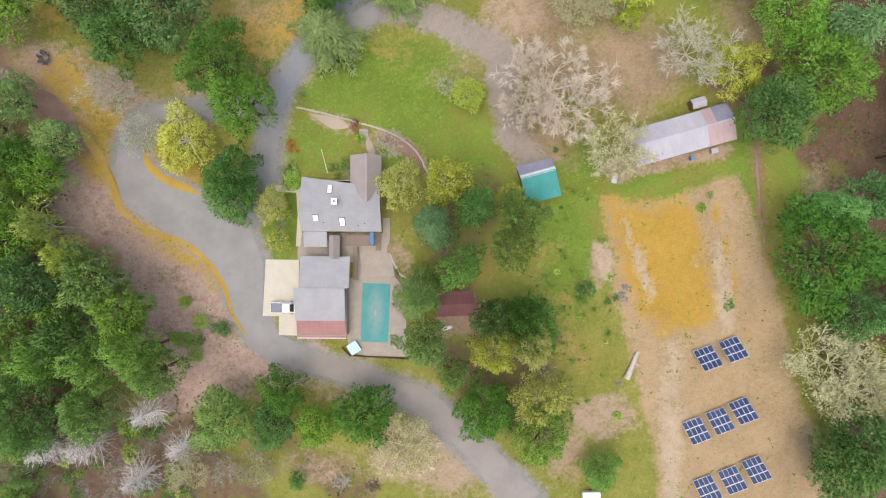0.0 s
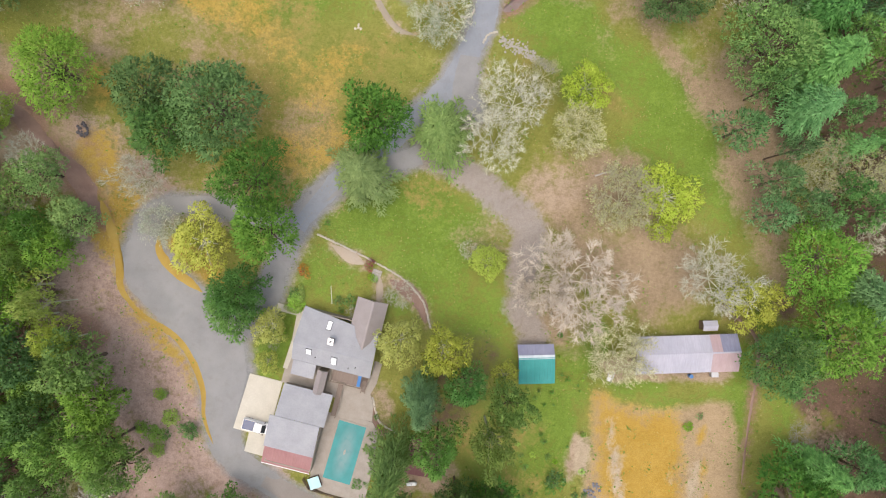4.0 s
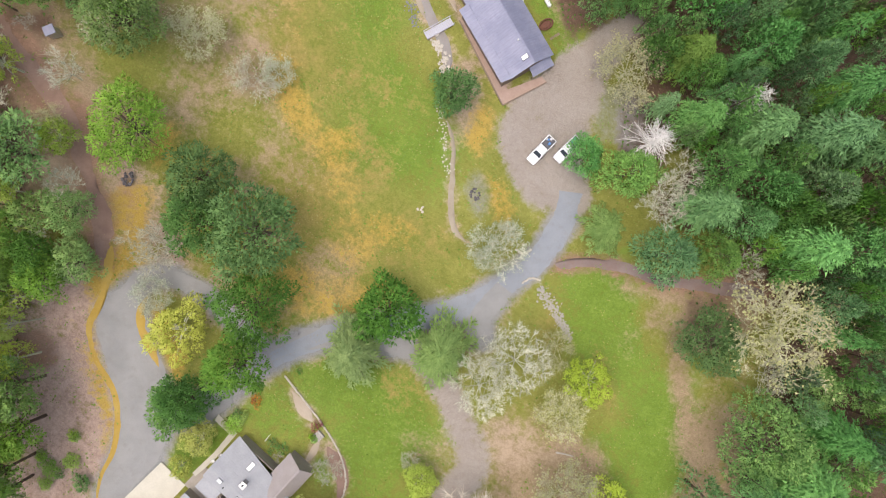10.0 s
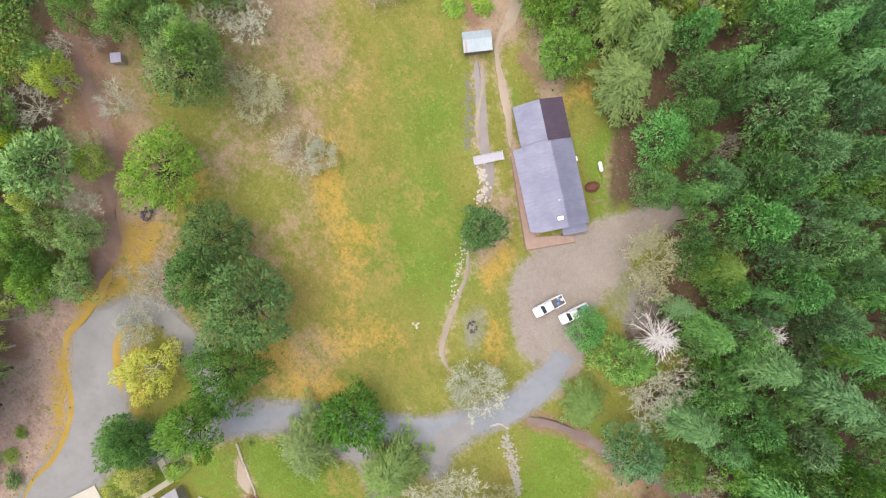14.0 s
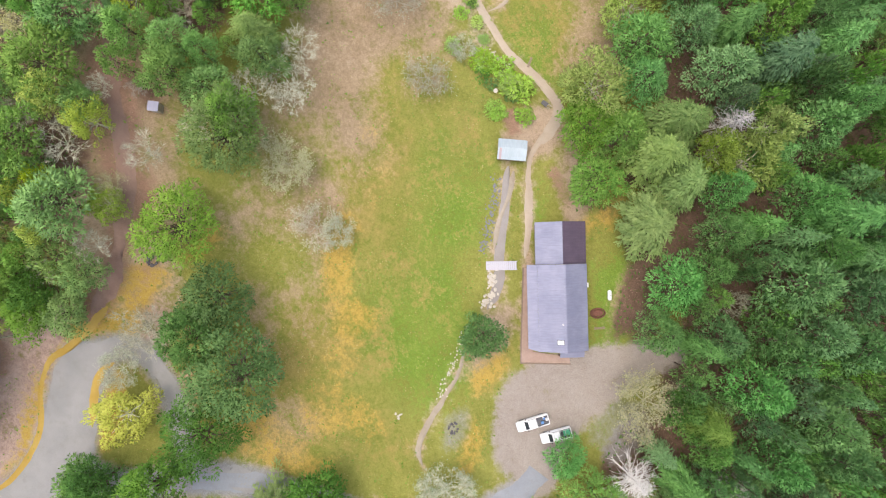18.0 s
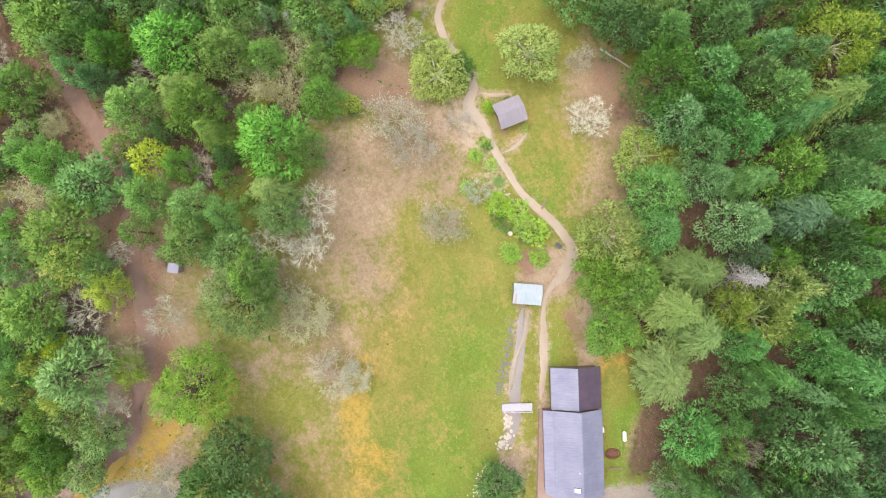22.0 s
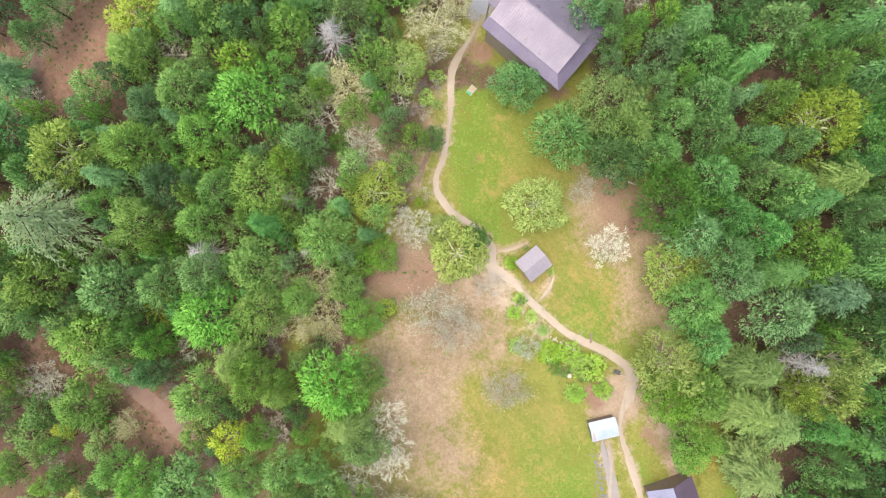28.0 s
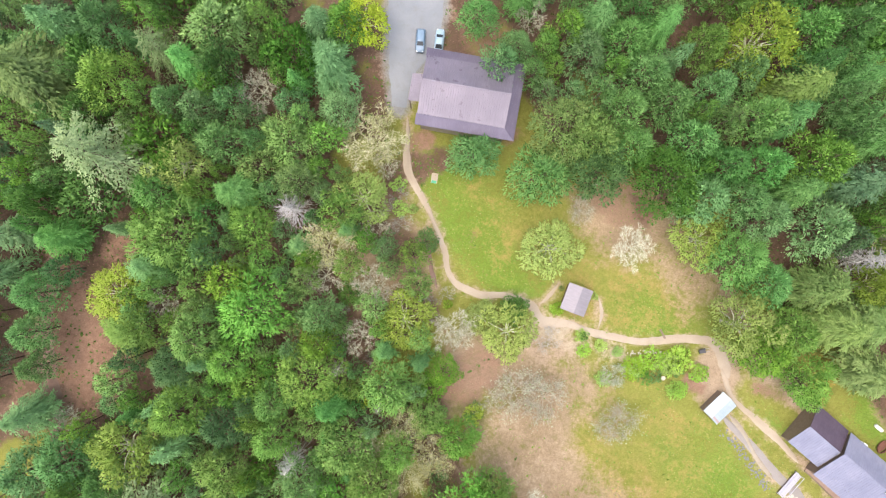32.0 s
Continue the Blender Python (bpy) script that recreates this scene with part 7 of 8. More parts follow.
plant("gold", [(14.3, -27.8, 4.3, 13), (6.9, -18.0, 3.5, 18), (13.3, -18.2, 3.4, 16), (-43.1, 21.7, 5.3, 8), (-28.8, 9.1, 2.9, 6), (-28.5, 2.9, 2.0, 5), (-6.2, 10.6, 4.1, 11.6), (1.4, 10.2, 4.0, 15.6), (12.4, 7.3, 2.2, 9), (53.4, 26.1, 4.5, 7)])
plant("lime", [(-66.4, 5.3, 2.5, 8), (-63.9, 8.0, 2.2, 17), (-61.2, 2.2, 3.0, 15), (-93.5, 37.8, 3.3, 9), (-87.2, 42.0, 3.0, 10), (6.7, 26.1, 2.9, 4), (35.5, 42.3, 4.5, 8), (36.0, 36.7, 2.1, 5), (18.7, 59.0, 3.7, 8), (-123.0, 83.7, 2.2, 5), (-103.4, 86.7, 1.8, 4), (-146.3, 149.3, 4.3, 12)])
plant("fir", [(68.9, -17.9, 6.1, 15), (-1.0, 2.6, 4.8, 27.6), (5.7, 5.5, 4.2, 19.8), (67.9, 0.1, 5.5, 14), (73.2, 1.6, 5.3, 14), (72.0, 30.0, 6.2, 16), (-177.8, 73.3, 3.6, 12), (-176.1, 65.3, 4.4, 14), (-173.2, 56.4, 5.3, 14), (-167.7, 60.0, 6.1, 14), (-160.6, 58.1, 5.1, 14), (56.3, 60.3, 6.1, 16), (57.5, 68.5, 8.2, 17), (-181.5, 85.2, 4.7, 13), (-180.9, 95.4, 4.9, 14), (-180.1, 78.7, 4.2, 13), (-129.0, 81.1, 4.6, 15), (-6.2, 89.3, 4.3, 11), (15.3, 84.0, 6.2, 14), (15.8, 94.5, 5.9, 17), (22.3, 96.9, 4.6, 16), (32.2, 98.9, 6.8, 20)])
plant("fir", [(41.2, 94.1, 4.2, 18), (46.0, 99.8, 5.0, 20), (56.9, 77.4, 5.3, 17), (-171.6, 123.2, 3.9, 16), (-169.1, 107.6, 5.4, 14), (-166.9, 123.8, 4.4, 16), (-161.4, 119.6, 6.4, 16), (-158.1, 101.1, 4.4, 14), (-157.1, 111.8, 5.3, 14), (-26.9, 124.0, 4.4, 16), (-26.4, 118.0, 5.9, 15), (-20.3, 111.9, 4.8, 15), (-15.8, 120.5, 4.8, 17), (-6.2, 121.9, 6.5, 20), (4.9, 105.0, 4.7, 18), (6.0, 120.7, 5.5, 20), (13.2, 122.1, 4.4, 21), (13.2, 100.8, 5.2, 18), (13.9, 109.4, 6.1, 20), (20.5, 102.4, 5.9, 19), (21.5, 123.8, 5.0, 22), (23.5, 115.2, 6.0, 22)])
plant("fir", [(27.6, 107.2, 5.6, 20), (29.4, 117.8, 5.0, 22), (38.3, 103.6, 6.0, 20), (-193.7, 129.2, 5.3, 18), (-186.0, 132.0, 5.4, 18), (-171.1, 130.6, 5.4, 17), (-153.1, 145.1, 4.5, 16), (-149.1, 139.2, 7.2, 16), (-145.0, 132.5, 4.6, 14), (-119.0, 133.1, 5.9, 13), (-105.9, 133.0, 7.2, 14), (-92.4, 142.7, 5.5, 16), (-82.6, 146.7, 6.1, 17), (-77.7, 138.1, 5.9, 16), (-76.3, 144.1, 5.4, 18), (-70.7, 139.8, 5.2, 17), (-70.3, 146.1, 5.1, 19), (-67.3, 129.8, 6.4, 14), (-65.7, 137.9, 5.2, 16), (-62.8, 144.2, 4.5, 18), (-60.9, 127.2, 5.5, 13), (-56.7, 139.0, 6.4, 18)])
plant("fir", [(-42.1, 148.6, 5.6, 20), (-38.4, 131.2, 4.3, 18), (-31.8, 141.9, 5.0, 21), (-31.7, 128.0, 4.5, 18), (-26.5, 146.5, 5.2, 22), (-23.1, 140.2, 4.2, 22), (-20.6, 134.0, 6.8, 23), (-18.9, 147.4, 4.0, 23), (-13.0, 127.3, 4.9, 20), (-11.3, 133.8, 5.4, 22), (-7.0, 138.9, 5.6, 23), (2.7, 129.2, 5.0, 22), (9.1, 129.4, 4.6, 22), (-126.2, 156.8, 4.1, 14), (-118.0, 154.0, 4.2, 13), (-105.9, 162.2, 5.2, 17), (-105.7, 156.3, 5.7, 16), (-103.6, 169.2, 4.4, 22), (-99.9, 160.0, 5.6, 17), (-94.5, 164.5, 4.7, 18), (-94.1, 155.6, 5.4, 17), (-88.7, 152.1, 5.2, 17)])
plant("fir", [(-82.2, 156.1, 5.1, 18), (-78.8, 160.1, 4.6, 19), (-70.5, 169.7, 5.9, 20), (-69.7, 155.1, 4.8, 21), (-69.0, 164.2, 3.9, 22), (-64.8, 172.3, 5.4, 21), (-62.5, 160.4, 3.9, 22), (-60.1, 164.8, 4.5, 21), (-58.2, 156.1, 4.4, 21), (-53.3, 155.9, 5.0, 21), (-43.3, 153.6, 4.4, 21), (-24.8, 152.2, 5.2, 23), (-97.8, 177.0, 4.4, 23)])
plant("moss", [(-76.0, -31.9, 2.8, 7), (-48.2, -35.9, 4.3, 7), (-36.3, -36.9, 3.9, 7), (-9.2, -35.4, 5.7, 8), (66.3, -26.8, 9.2, 11), (68.9, -31.8, 6.0, 11), (-59.9, -23.4, 2.9, 6), (31.3, 13.7, 5.9, 8), (-117.8, 40.3, 2.6, 6), (-105.8, 36.7, 4.2, 7), (-102.0, 37.7, 2.9, 7), (-77.8, 38.9, 2.6, 6), (27.7, 40.1, 6.3, 10), (-112.4, 73.7, 3.7, 8), (-72.2, 64.8, 4.9, 5), (11.1, 60.1, 3.7, 7), (19.0, 51.7, 4.8, 7), (60.2, 51.3, 5.6, 9), (70.0, 51.2, 5.1, 9), (-119.5, 75.1, 4.2, 8), (-115.0, 81.2, 3.8, 8), (-108.8, 77.5, 4.1, 8)])
plant("moss", [(39.3, 86.9, 9.5, 13), (52.3, 94.7, 3.5, 9), (-139.5, 108.4, 5.0, 8), (-9.4, 105.9, 6.3, 10), (-138.4, 129.1, 6.2, 9)])
plant("young", [(2.5, -4.0, 4.4, 26.4), (-84.6, 24.5, 4.9, 12), (-125.5, 37.5, 5.8, 12), (-113.2, 36.6, 4.1, 11), (-108.9, 41.0, 4.7, 15), (-103.6, 45.4, 6.1, 12), (-97.6, 30.2, 4.4, 11), (-77.7, 32.1, 6.8, 14), (-152.8, 73.5, 5.7, 16), (-137.1, 53.9, 7.2, 15), (-136.6, 72.9, 5.1, 14), (-132.3, 61.1, 4.5, 16), (-128.9, 68.1, 5.9, 17), (-125.2, 54.5, 4.2, 15), (-122.7, 64.1, 7.6, 15), (-113.0, 55.2, 5.9, 15), (-101.9, 58.5, 3.6, 11), (-100.0, 72.9, 7.6, 16), (-98.7, 52.5, 4.8, 11), (-95.1, 57.6, 4.6, 11), (-92.0, 61.2, 3.5, 11), (-88.9, 68.9, 4.8, 11)])
plant("young", [(-86.7, 59.2, 4.7, 10), (-80.7, 61.7, 5.7, 16), (-154.5, 86.1, 6.2, 15), (-148.1, 83.3, 5.3, 14), (-147.3, 93.4, 8.1, 16), (-138.9, 79.4, 5.3, 14), (-136.1, 95.3, 5.2, 13), (-120.8, 87.3, 6.5, 14), (-115.2, 76.6, 4.4, 12), (-105.4, 82.8, 5.0, 11), (-97.1, 77.3, 4.4, 14), (1.6, 91.3, 6.0, 13), (22.3, 89.4, 4.7, 13), (-152.8, 107.1, 5.2, 12), (-151.3, 123.6, 6.6, 14), (-148.1, 117.2, 4.7, 14), (-53.5, 119.8, 5.9, 13), (0.8, 111.9, 4.4, 15), (-168.4, 137.7, 7.0, 18), (-148.6, 147.0, 5.4, 15), (-95.8, 148.8, 5.4, 17), (-61.6, 150.0, 5.9, 20)])
plant("young", [(-112.6, 156.0, 3.3, 12), (-96.1, 170.4, 6.1, 21), (-86.9, 162.6, 5.1, 19), (-84.8, 172.1, 5.0, 20), (-74.5, 153.3, 5.3, 21)])
plant("pale", [(-51.0, 23.5, 3.7, 6), (-58.1, 68.0, 2.9, 4), (-8.8, 67.3, 5.2, 7)])
plant("white", [(-69.2, -29.1, 3.5, 11), (-62.8, -29.1, 4.3, 12), (-55.8, -36.2, 4.4, 11), (-53.4, -25.2, 4.0, 11), (-48.2, -31.8, 3.9, 10), (-132.2, 69.7, 3.7, 13), (-130.3, 86.7, 1.9, 9), (-120.8, 83.0, 1.9, 9), (1.7, 98.4, 5.2, 12), (-147.1, 112.3, 4.6, 13), (9.9, 113.0, 4.3, 15), (-48.0, 136.3, 4.2, 17)])
plant("tan", [(16.1, 22.9, 5.0, 11), (20.8, 25.1, 9.7, 13), (-100.9, 60.4, 2.7, 6)])
plant("bluefir", [(-121.9, 50.0, 4.3, 12), (-145.2, 73.3, 4.9, 16), (-105.2, 50.1, 1.9, 5), (-165.8, 95.4, 5.0, 13), (-156.6, 80.3, 4.9, 14), (-142.6, 77.2, 2.8, 13), (-54.4, 147.9, 6.1, 20), (-51.4, 139.0, 3.7, 16), (-14.1, 142.9, 4.6, 22)])
plant("palefir", [(-152.3, 55.6, 9.2, 24), (-176.5, 110.9, 9.2, 26), (-176.5, 131.4, 5.4, 18)])
plant("limeshrub", [(-74.8, 105.5, 1.4, 1.4), (-71.2, 107.0, 1.7, 1.6), (-68.9, 108.6, 1.3, 1.4), (-64.4, 107.5, 1.5, 1.2), (-66.9, 103.0, 1.7, 1), (-76.2, 104.3, 2.0, 1.5), (-87.6, 107.1, 1.0, 0.8), (-84.0, 106.3, 1.0, 0.8), (-80.5, 106.0, 1.0, 0.8), (-94.4, 109.9, 1.1, 0.9), (-86.7, 104.4, 1.5, 0.8)])
plant("pale", [(-80.0, 101.8, 2.6, 2.2)])
plant("limeshrub", [(-47.9, -6.8, 1.1, 1), (-45.4, -10.9, 1.3, 1.2), (-46.9, -14.1, 1.6, 1.2), (-50.0, -13.4, 1.0, 1), (-46.7, -16.8, 1.2, 1), (-27.6, 7.9, 1.0, 1), (-26.0, 14.3, 1.4, 1.2)])
plant("shrub", [(-41.5, -12.1, 1.7, 2.2), (-30.1, -41.3, 1.4, 1.6), (24.9, -11.2, 2.0, 2), (51.0, -15.5, 1.2, 0.6)])
plant("limeshrub", [(-46.1, -16.7, 1.2, 1.2), (29.1, -33.9, 0.9, 0.8), (-50.2, -13.1, 1.2, 1), (-48.0, -13.7, 1.8, 1.3), (-47.2, -6.9, 1.1, 1.2), (-44.9, -10.7, 1.6, 1.4), (-31.1, 10.6, 1.0, 1), (-25.7, 13.4, 1.6, 1.3), (-7.5, -6.0, 0.6, 0.7), (47.3, 2.5, 1.0, 0.8), (-13.5, 20.2, 0.7, 1), (-12.9, 19.8, 0.8, 0.9), (-81.5, 100.6, 1.7, 1), (-76.7, 104.3, 2.5, 1.8), (-67.5, 103.1, 2.3, 1), (-93.9, 110.3, 1.4, 1.1), (-88.1, 106.8, 1.3, 0.8), (-87.7, 114.9, 0.9, 0.6), (-83.8, 106.2, 1.4, 1), (-80.3, 106.2, 1.1, 0.8), (-73.6, 107.0, 2.5, 2), (-70.9, 108.6, 2.0, 1.6)])
plant("limeshrub", [(-70.7, 107.1, 2.8, 2), (-69.1, 108.3, 2.8, 2.2), (-64.3, 107.1, 2.0, 1.2)])
plant("shrub", [(-29.6, -40.3, 1.7, 3), (-9.9, -16.7, 1.2, 1.2), (-45.3, -13.7, 1.0, 1.2), (-41.1, -12.2, 1.7, 2.2), (-17.7, 13.6, 0.8, 0.8), (-8.5, -4.4, 0.6, 0.7), (-6.1, -7.2, 0.7, 0.7), (24.5, -10.3, 1.6, 3), (49.0, 4.7, 0.7, 0.8), (-26.3, 15.3, 1.2, 1.2), (-22.4, 28.4, 0.6, 1), (-18.4, 15.0, 1.0, 1), (-16.2, 15.2, 1.4, 1.2), (-103.4, 86.9, 1.9, 3), (-74.2, 103.0, 1.7, 1.5), (-72.0, 104.0, 1.5, 1.4), (-94.3, 114.3, 0.6, 0.7), (-87.3, 106.8, 1.0, 1.2), (-68.5, 106.6, 1.5, 1.4)])
plant("redshrub", [(-25.7, 18.9, 0.6, 0.7), (-14.0, 21.6, 0.9, 1.2), (-13.9, 22.7, 0.9, 1.1)])
plant("orangeshrub", [(-25.3, 19.6, 1.0, 1), (-24.5, 18.6, 0.7, 0.8)])
plant("scrub", [(-28.5, 5.8, 1.4, 1.5), (-15.9, 13.5, 1.2, 1.2), (66.5, 4.5, 2.6, 3), (-27.2, 19.5, 1.0, 1), (-93.8, 104.1, 3.0, 1.6)])


# ---- small things ----
def stone_pile(name, label, x, y, count, spread, size, material, seed):
    p = thing(name, label, "rocks", at(x, y))
    rnd = random.Random(seed)
    for i in range(count):
        a, r = rnd.uniform(0, 6.28), spread * math.sqrt(rnd.random())
        q = rnd.uniform(0.5, 1.2) * size
        part("stone", Shape().lump((r * math.cos(a), r * math.sin(a), q * 0.25 + 0.25 * max(0, 1 - r / spread)), q, seed * 50 + i), material, p)
    return p


stone_pile("rock_pile", "heap of dark grey rocks at the field edge", 32.1, -11.8, 44, 1.5, 0.24, ROCK, 1)
stone_pile("fire_pit", "ring of charred logs and stones by the parking area", -17.2, 72.6, 26, 1.1, 0.22, CHAR, 2)
stone_pile("burn_pile", "dark heap of burnt branches on bare soil", -66.2, 37.3, 24, 1.3, 0.32, CHAR, 3)
stone_pile("rock_pile", "small pile of pale stones in the meadow", -23.3, 64.6, 9, 0.7, 0.25, STONE, 4)
stone_pile("rock_pile", "small pile of dark stones by the track", 29.7, -28.2, 16, 0.6, 0.18, ROCK, 5)
def brush_pile(label, x, y, spread, material, seed):
    """A heap of cut branches."""
    p = thing("brush_pile", label, "brush", at(x, y))
    rnd = random.Random(seed)
    for i in range(34):
        a, b = rnd.uniform(0, 6.28), rnd.uniform(0, 6.28)
        r, h = spread * math.sqrt(rnd.random()) * 0.7, rnd.uniform(0.02, 0.5)
        q, L = Vector((r * math.cos(a), r * math.sin(a), h)), rnd.uniform(0.5, 1.1) * spread
        d = Vector((math.cos(b), math.sin(b), rnd.uniform(-0.15, 0.25))) * L * 0.5
        part("branch", Shape().tube(q - d, q + d, 0.06, 0.03, 5), material, p)
    return p


brush_pile("heap of grey cut branches beside the drive", -22.0, -41.9, 1.9, SCRUB_BARK, 51)
brush_pile("heap of dark cut branches on the bank", -16.2, -43.2, 1.7, BARK, 52)
brush_pile("heap of bleached branches among the brush", -50.7, -34.1, 1.8, WHITE_BARK, 53)
brush_pile("heap of grey branches on the slope", -76.0, -33.5, 1.8, SCRUB_BARK, 54)
stone_pile("stones", "scatter of pale stones in the creek bed", -35.7, 87.6, 22, 1.6, 0.28, STONE, 6)


def log(label, ax, ay, bx, by, r=0.25, material=None, name="log"):
    o = thing(name, label, "log", Matrix())
    a, b = Vector((ax, ay, ground_z(ax, ay) + r * 0.8)), Vector((bx, by, ground_z(bx, by) + r * 0.7))
    s = Shape()
    mid = a.lerp(b, 0.5) + Vector((0.1, 0.15, 0.05))
    s.tube(a, mid, r, r * 0.85, 9).tube(mid, b, r * 0.85, r * 0.6, 9)
    part("trunk", s, material or OLD_LOG, o)
    d = b - a
    for f, sgn in ((0.35, 1), (0.6, -1), (0.8, 1)):
        p = a.lerp(b, f)
        part("stub", Shape().tube(p, p + Vector((-d.y, d.x, 0)).normalized() * sgn * r * 1.5 + Vector((0, 0, r)), r * 0.35, r * 0.12, 5), material or OLD_LOG, o)
    return o


log("large bleached log lying at the field edge", 31.3, -27.4, 33.8, -22.6, 0.58)
log("pale fallen trunk at the edge of the wood", -96.2, 134.7, -89.1, 139.1, 0.2)
log("curved pale branch on the leaf litter", 23.6, 44.6, 26.6, 46.0, 0.18)
for i, (x, y, turn) in enumerate(((1.0, 66.4, 60), (-4.0, 70.2, 50))):
    stone_wall("short curved wall of white stones beside the drive", [(x - 1.3, y - 1.0), (x - 0.6, y + 0.6), (x + 0.9, y + 1.3)] if i == 0 else [(x - 1.0, y - 0.8), (x + 0.5, y - 0.6), (x + 1.1, y + 0.8)], 0.4, 0.36)
rnd = random.Random(21)
rubble = thing("rubble_bed", "bed of rough grey-brown stones in a ditch by the lawn", "stones", Matrix())
ditch_line = curve_points([(2.8, 66.3, 0), (6.2, 65.4, 0), (9.2, 64.2, 0), (12.9, 62.5, 0)], 0.3)
heap_forms = [Shape().lump((0, 0, 0), 0.5, 700 + k).mesh("stone", RUBBLE) for k in range(5)]
for x, y, _ in ditch_line:
    for _ in range(8):
        px, py, q = x + rnd.gauss(0, 0.3), y + rnd.gauss(0, 0.55), rnd.uniform(0.18, 0.45)
        ob = part("stone", heap_forms[rnd.randrange(5)], None, rubble)
        ob.matrix_basis = Matrix.Translation((px, py, ground_z(px, py) + q * 0.2)) @ Matrix.Rotation(rnd.uniform(0, 6.28), 4, "Z") @ Matrix.Diagonal((q * 1.3, q, q * 0.8, 1))

def garden_chair(label, x, y, turn):
    """A moulded garden chair."""
    ch = thing("garden_chair", label, "chair", at(x, y, turn, 0.07))
    part("seat", Shape().slab([(-0.25, -0.25, 0.42), (0.25, -0.25, 0.42), (0.25, 0.25, 0.44), (-0.25, 0.25, 0.44)], 0.04), WHITE, ch)
    part("backrest", Shape().slab([(-0.25, 0.24, 0.44), (0.25, 0.24, 0.44), (0.24, 0.38, 0.9), (-0.24, 0.38, 0.9)], 0.03), WHITE, ch)
    for sx in (-1, 1):
        part("armrest", Shape().box(sx * 0.29 - 0.035, -0.22, 0.6, sx * 0.29 + 0.035, 0.28, 0.64), WHITE, ch)
        for sy in (-1, 1):
            part("leg", Shape().tube((sx * 0.25, sy * 0.24, 0), (sx * 0.23, sy * 0.22, 0.42), 0.03, 0.03, 6), WHITE, ch)
    return ch


garden_chair("white garden chair beside the front walk", -24.7, 5.8, 70)
garden_chair("white garden chair facing the drive", -24.2, 7.5, 110)
hedge = thing("hedge", "clipped bright green hedge round the front bed", "hedge", Matrix())
hedge_line = curve_points([(x, y, 0) for x, y in [(-25.4, 16.5), (-25.0, 15.0), (-25.1, 13.6), (-25.3, 12.4), (-26.2, 12.0), (-27.4, 12.4)]], 0.45)
part("stem", Shape().tube((hedge_line[0][0], hedge_line[0][1], 0), (hedge_line[0][0], hedge_line[0][1], 0.5), 0.05, 0.03, 5), BARK, hedge)
hr = np.random.default_rng(61)
hc = np.repeat(np.array([(x, y, ground_z(x, y) + 0.45) for x, y, _ in hedge_line]), 90, axis=0)
ho = hr.normal(size=hc.shape)
ho[:, 2] = np.abs(ho[:, 2]) * 0.8 - 0.3
ho /= np.linalg.norm(ho, axis=1, keepdims=True)
hp, hf = cards(hc + ho * 0.5, ho + np.array([0, 0, 0.5]), hr.uniform(0.08, 0.16, len(hc)), hr, 0.6)
part("foliage", card_mesh("foliage", hp, hf, FRESH), None, hedge)["kind"] = "stuff"
stair = thing("garden_steps", "stone steps through the garden wall", "steps", at(-12.6, 20.6, -10))
for i in range(4):
    part("tread", Shape().box(-0.8, -1.2 + i * 0.55, -0.2, 0.8, -0.7 + i * 0.55, 0.08 + 0.1 * i), RUBBLE, stair)
fence("railing", "dark railing along the wall of the house", [(-20.1, 12.4), (-18.3, 12.3), (-16.3, 11.9), (-15.3, 11.4)], 1.0, DARK_STEEL, 0.9, False)

# rough stones along the creek and the garden beds
def stone_strip(name, label, pts, count, spread, lo, hi, material, seed):
    """Loose stones strewn along a line."""
    w = thing(name, label, "stones", Matrix())
    line = curve_points([(x, y, 0) for x, y in pts], 0.4)
    r = random.Random(seed)
    forms = [Shape().lump((0, 0, 0), 0.5, seed * 10 + k).mesh("stone", material) for k in range(4)]
    for i in range(count):
        x, y, _ = line[r.randrange(len(line))]
        px, py, q = x + r.gauss(0, spread), y + r.gauss(0, spread), r.uniform(lo, hi)
        ob = part("stone", forms[r.randrange(4)], None, w)
        ob.matrix_basis = Matrix.Translation((px, py, ground_z(px, py) + q * 0.22)) @ Matrix.Rotation(r.uniform(0, 6.28), 4, "Z") @ Matrix.Diagonal((q * 1.3, q, q * 0.8, 1))
    return w


stone_strip("creek_stones", "brown and grey stones along the creek bank", [(-55.8, 97.9), (-51.7, 95.4), (-47.4, 92.5), (-44.9, 90.8)], 130, 0.55, 0.15, 0.42, ROCK, 31)
stone_strip("creek_stones", "pale boulders in the creek bed below the footbridge", [(-40.0, 90.3), (-37.6, 89.2), (-36.2, 87.8)], 40, 0.5, 0.3, 0.7, STONE, 32)
stone_strip("garden_edging", "grey stones edging the shrub bed", [(-78.5, 106.4), (-75.0, 108.0), (-71.0, 109.0)], 40, 0.25, 0.2, 0.4, STONE, 33)
stone_strip("creek_stones", "stones along the grassy creek edge", [(-33.5, 82.5), (-29.0, 78.5), (-25.5, 74.5), (-22.5, 72.5)], 90, 0.4, 0.12, 0.32, STONE, 34)

tank = thing("gas_tank", "white horizontal gas tank on the grass", "tank", at(-28.2, 108.4, -22))
part("tank", Shape().tube((-0.75, 0, 0.6), (0.75, 0, 0.6), 0.36, 0.36, 14).tube((0.75, 0, 0.6), (0.95, 0, 0.6), 0.36, 0.16, 14).tube((-0.95, 0, 0.6), (-0.75, 0, 0.6), 0.16, 0.36, 14), WHITE, tank, smooth=False)
for x in (-0.5, 0.5):
    part("foot", Shape().box(x - 0.06, -0.3, 0, x + 0.06, 0.3, 0.3), CONCRETE, tank)
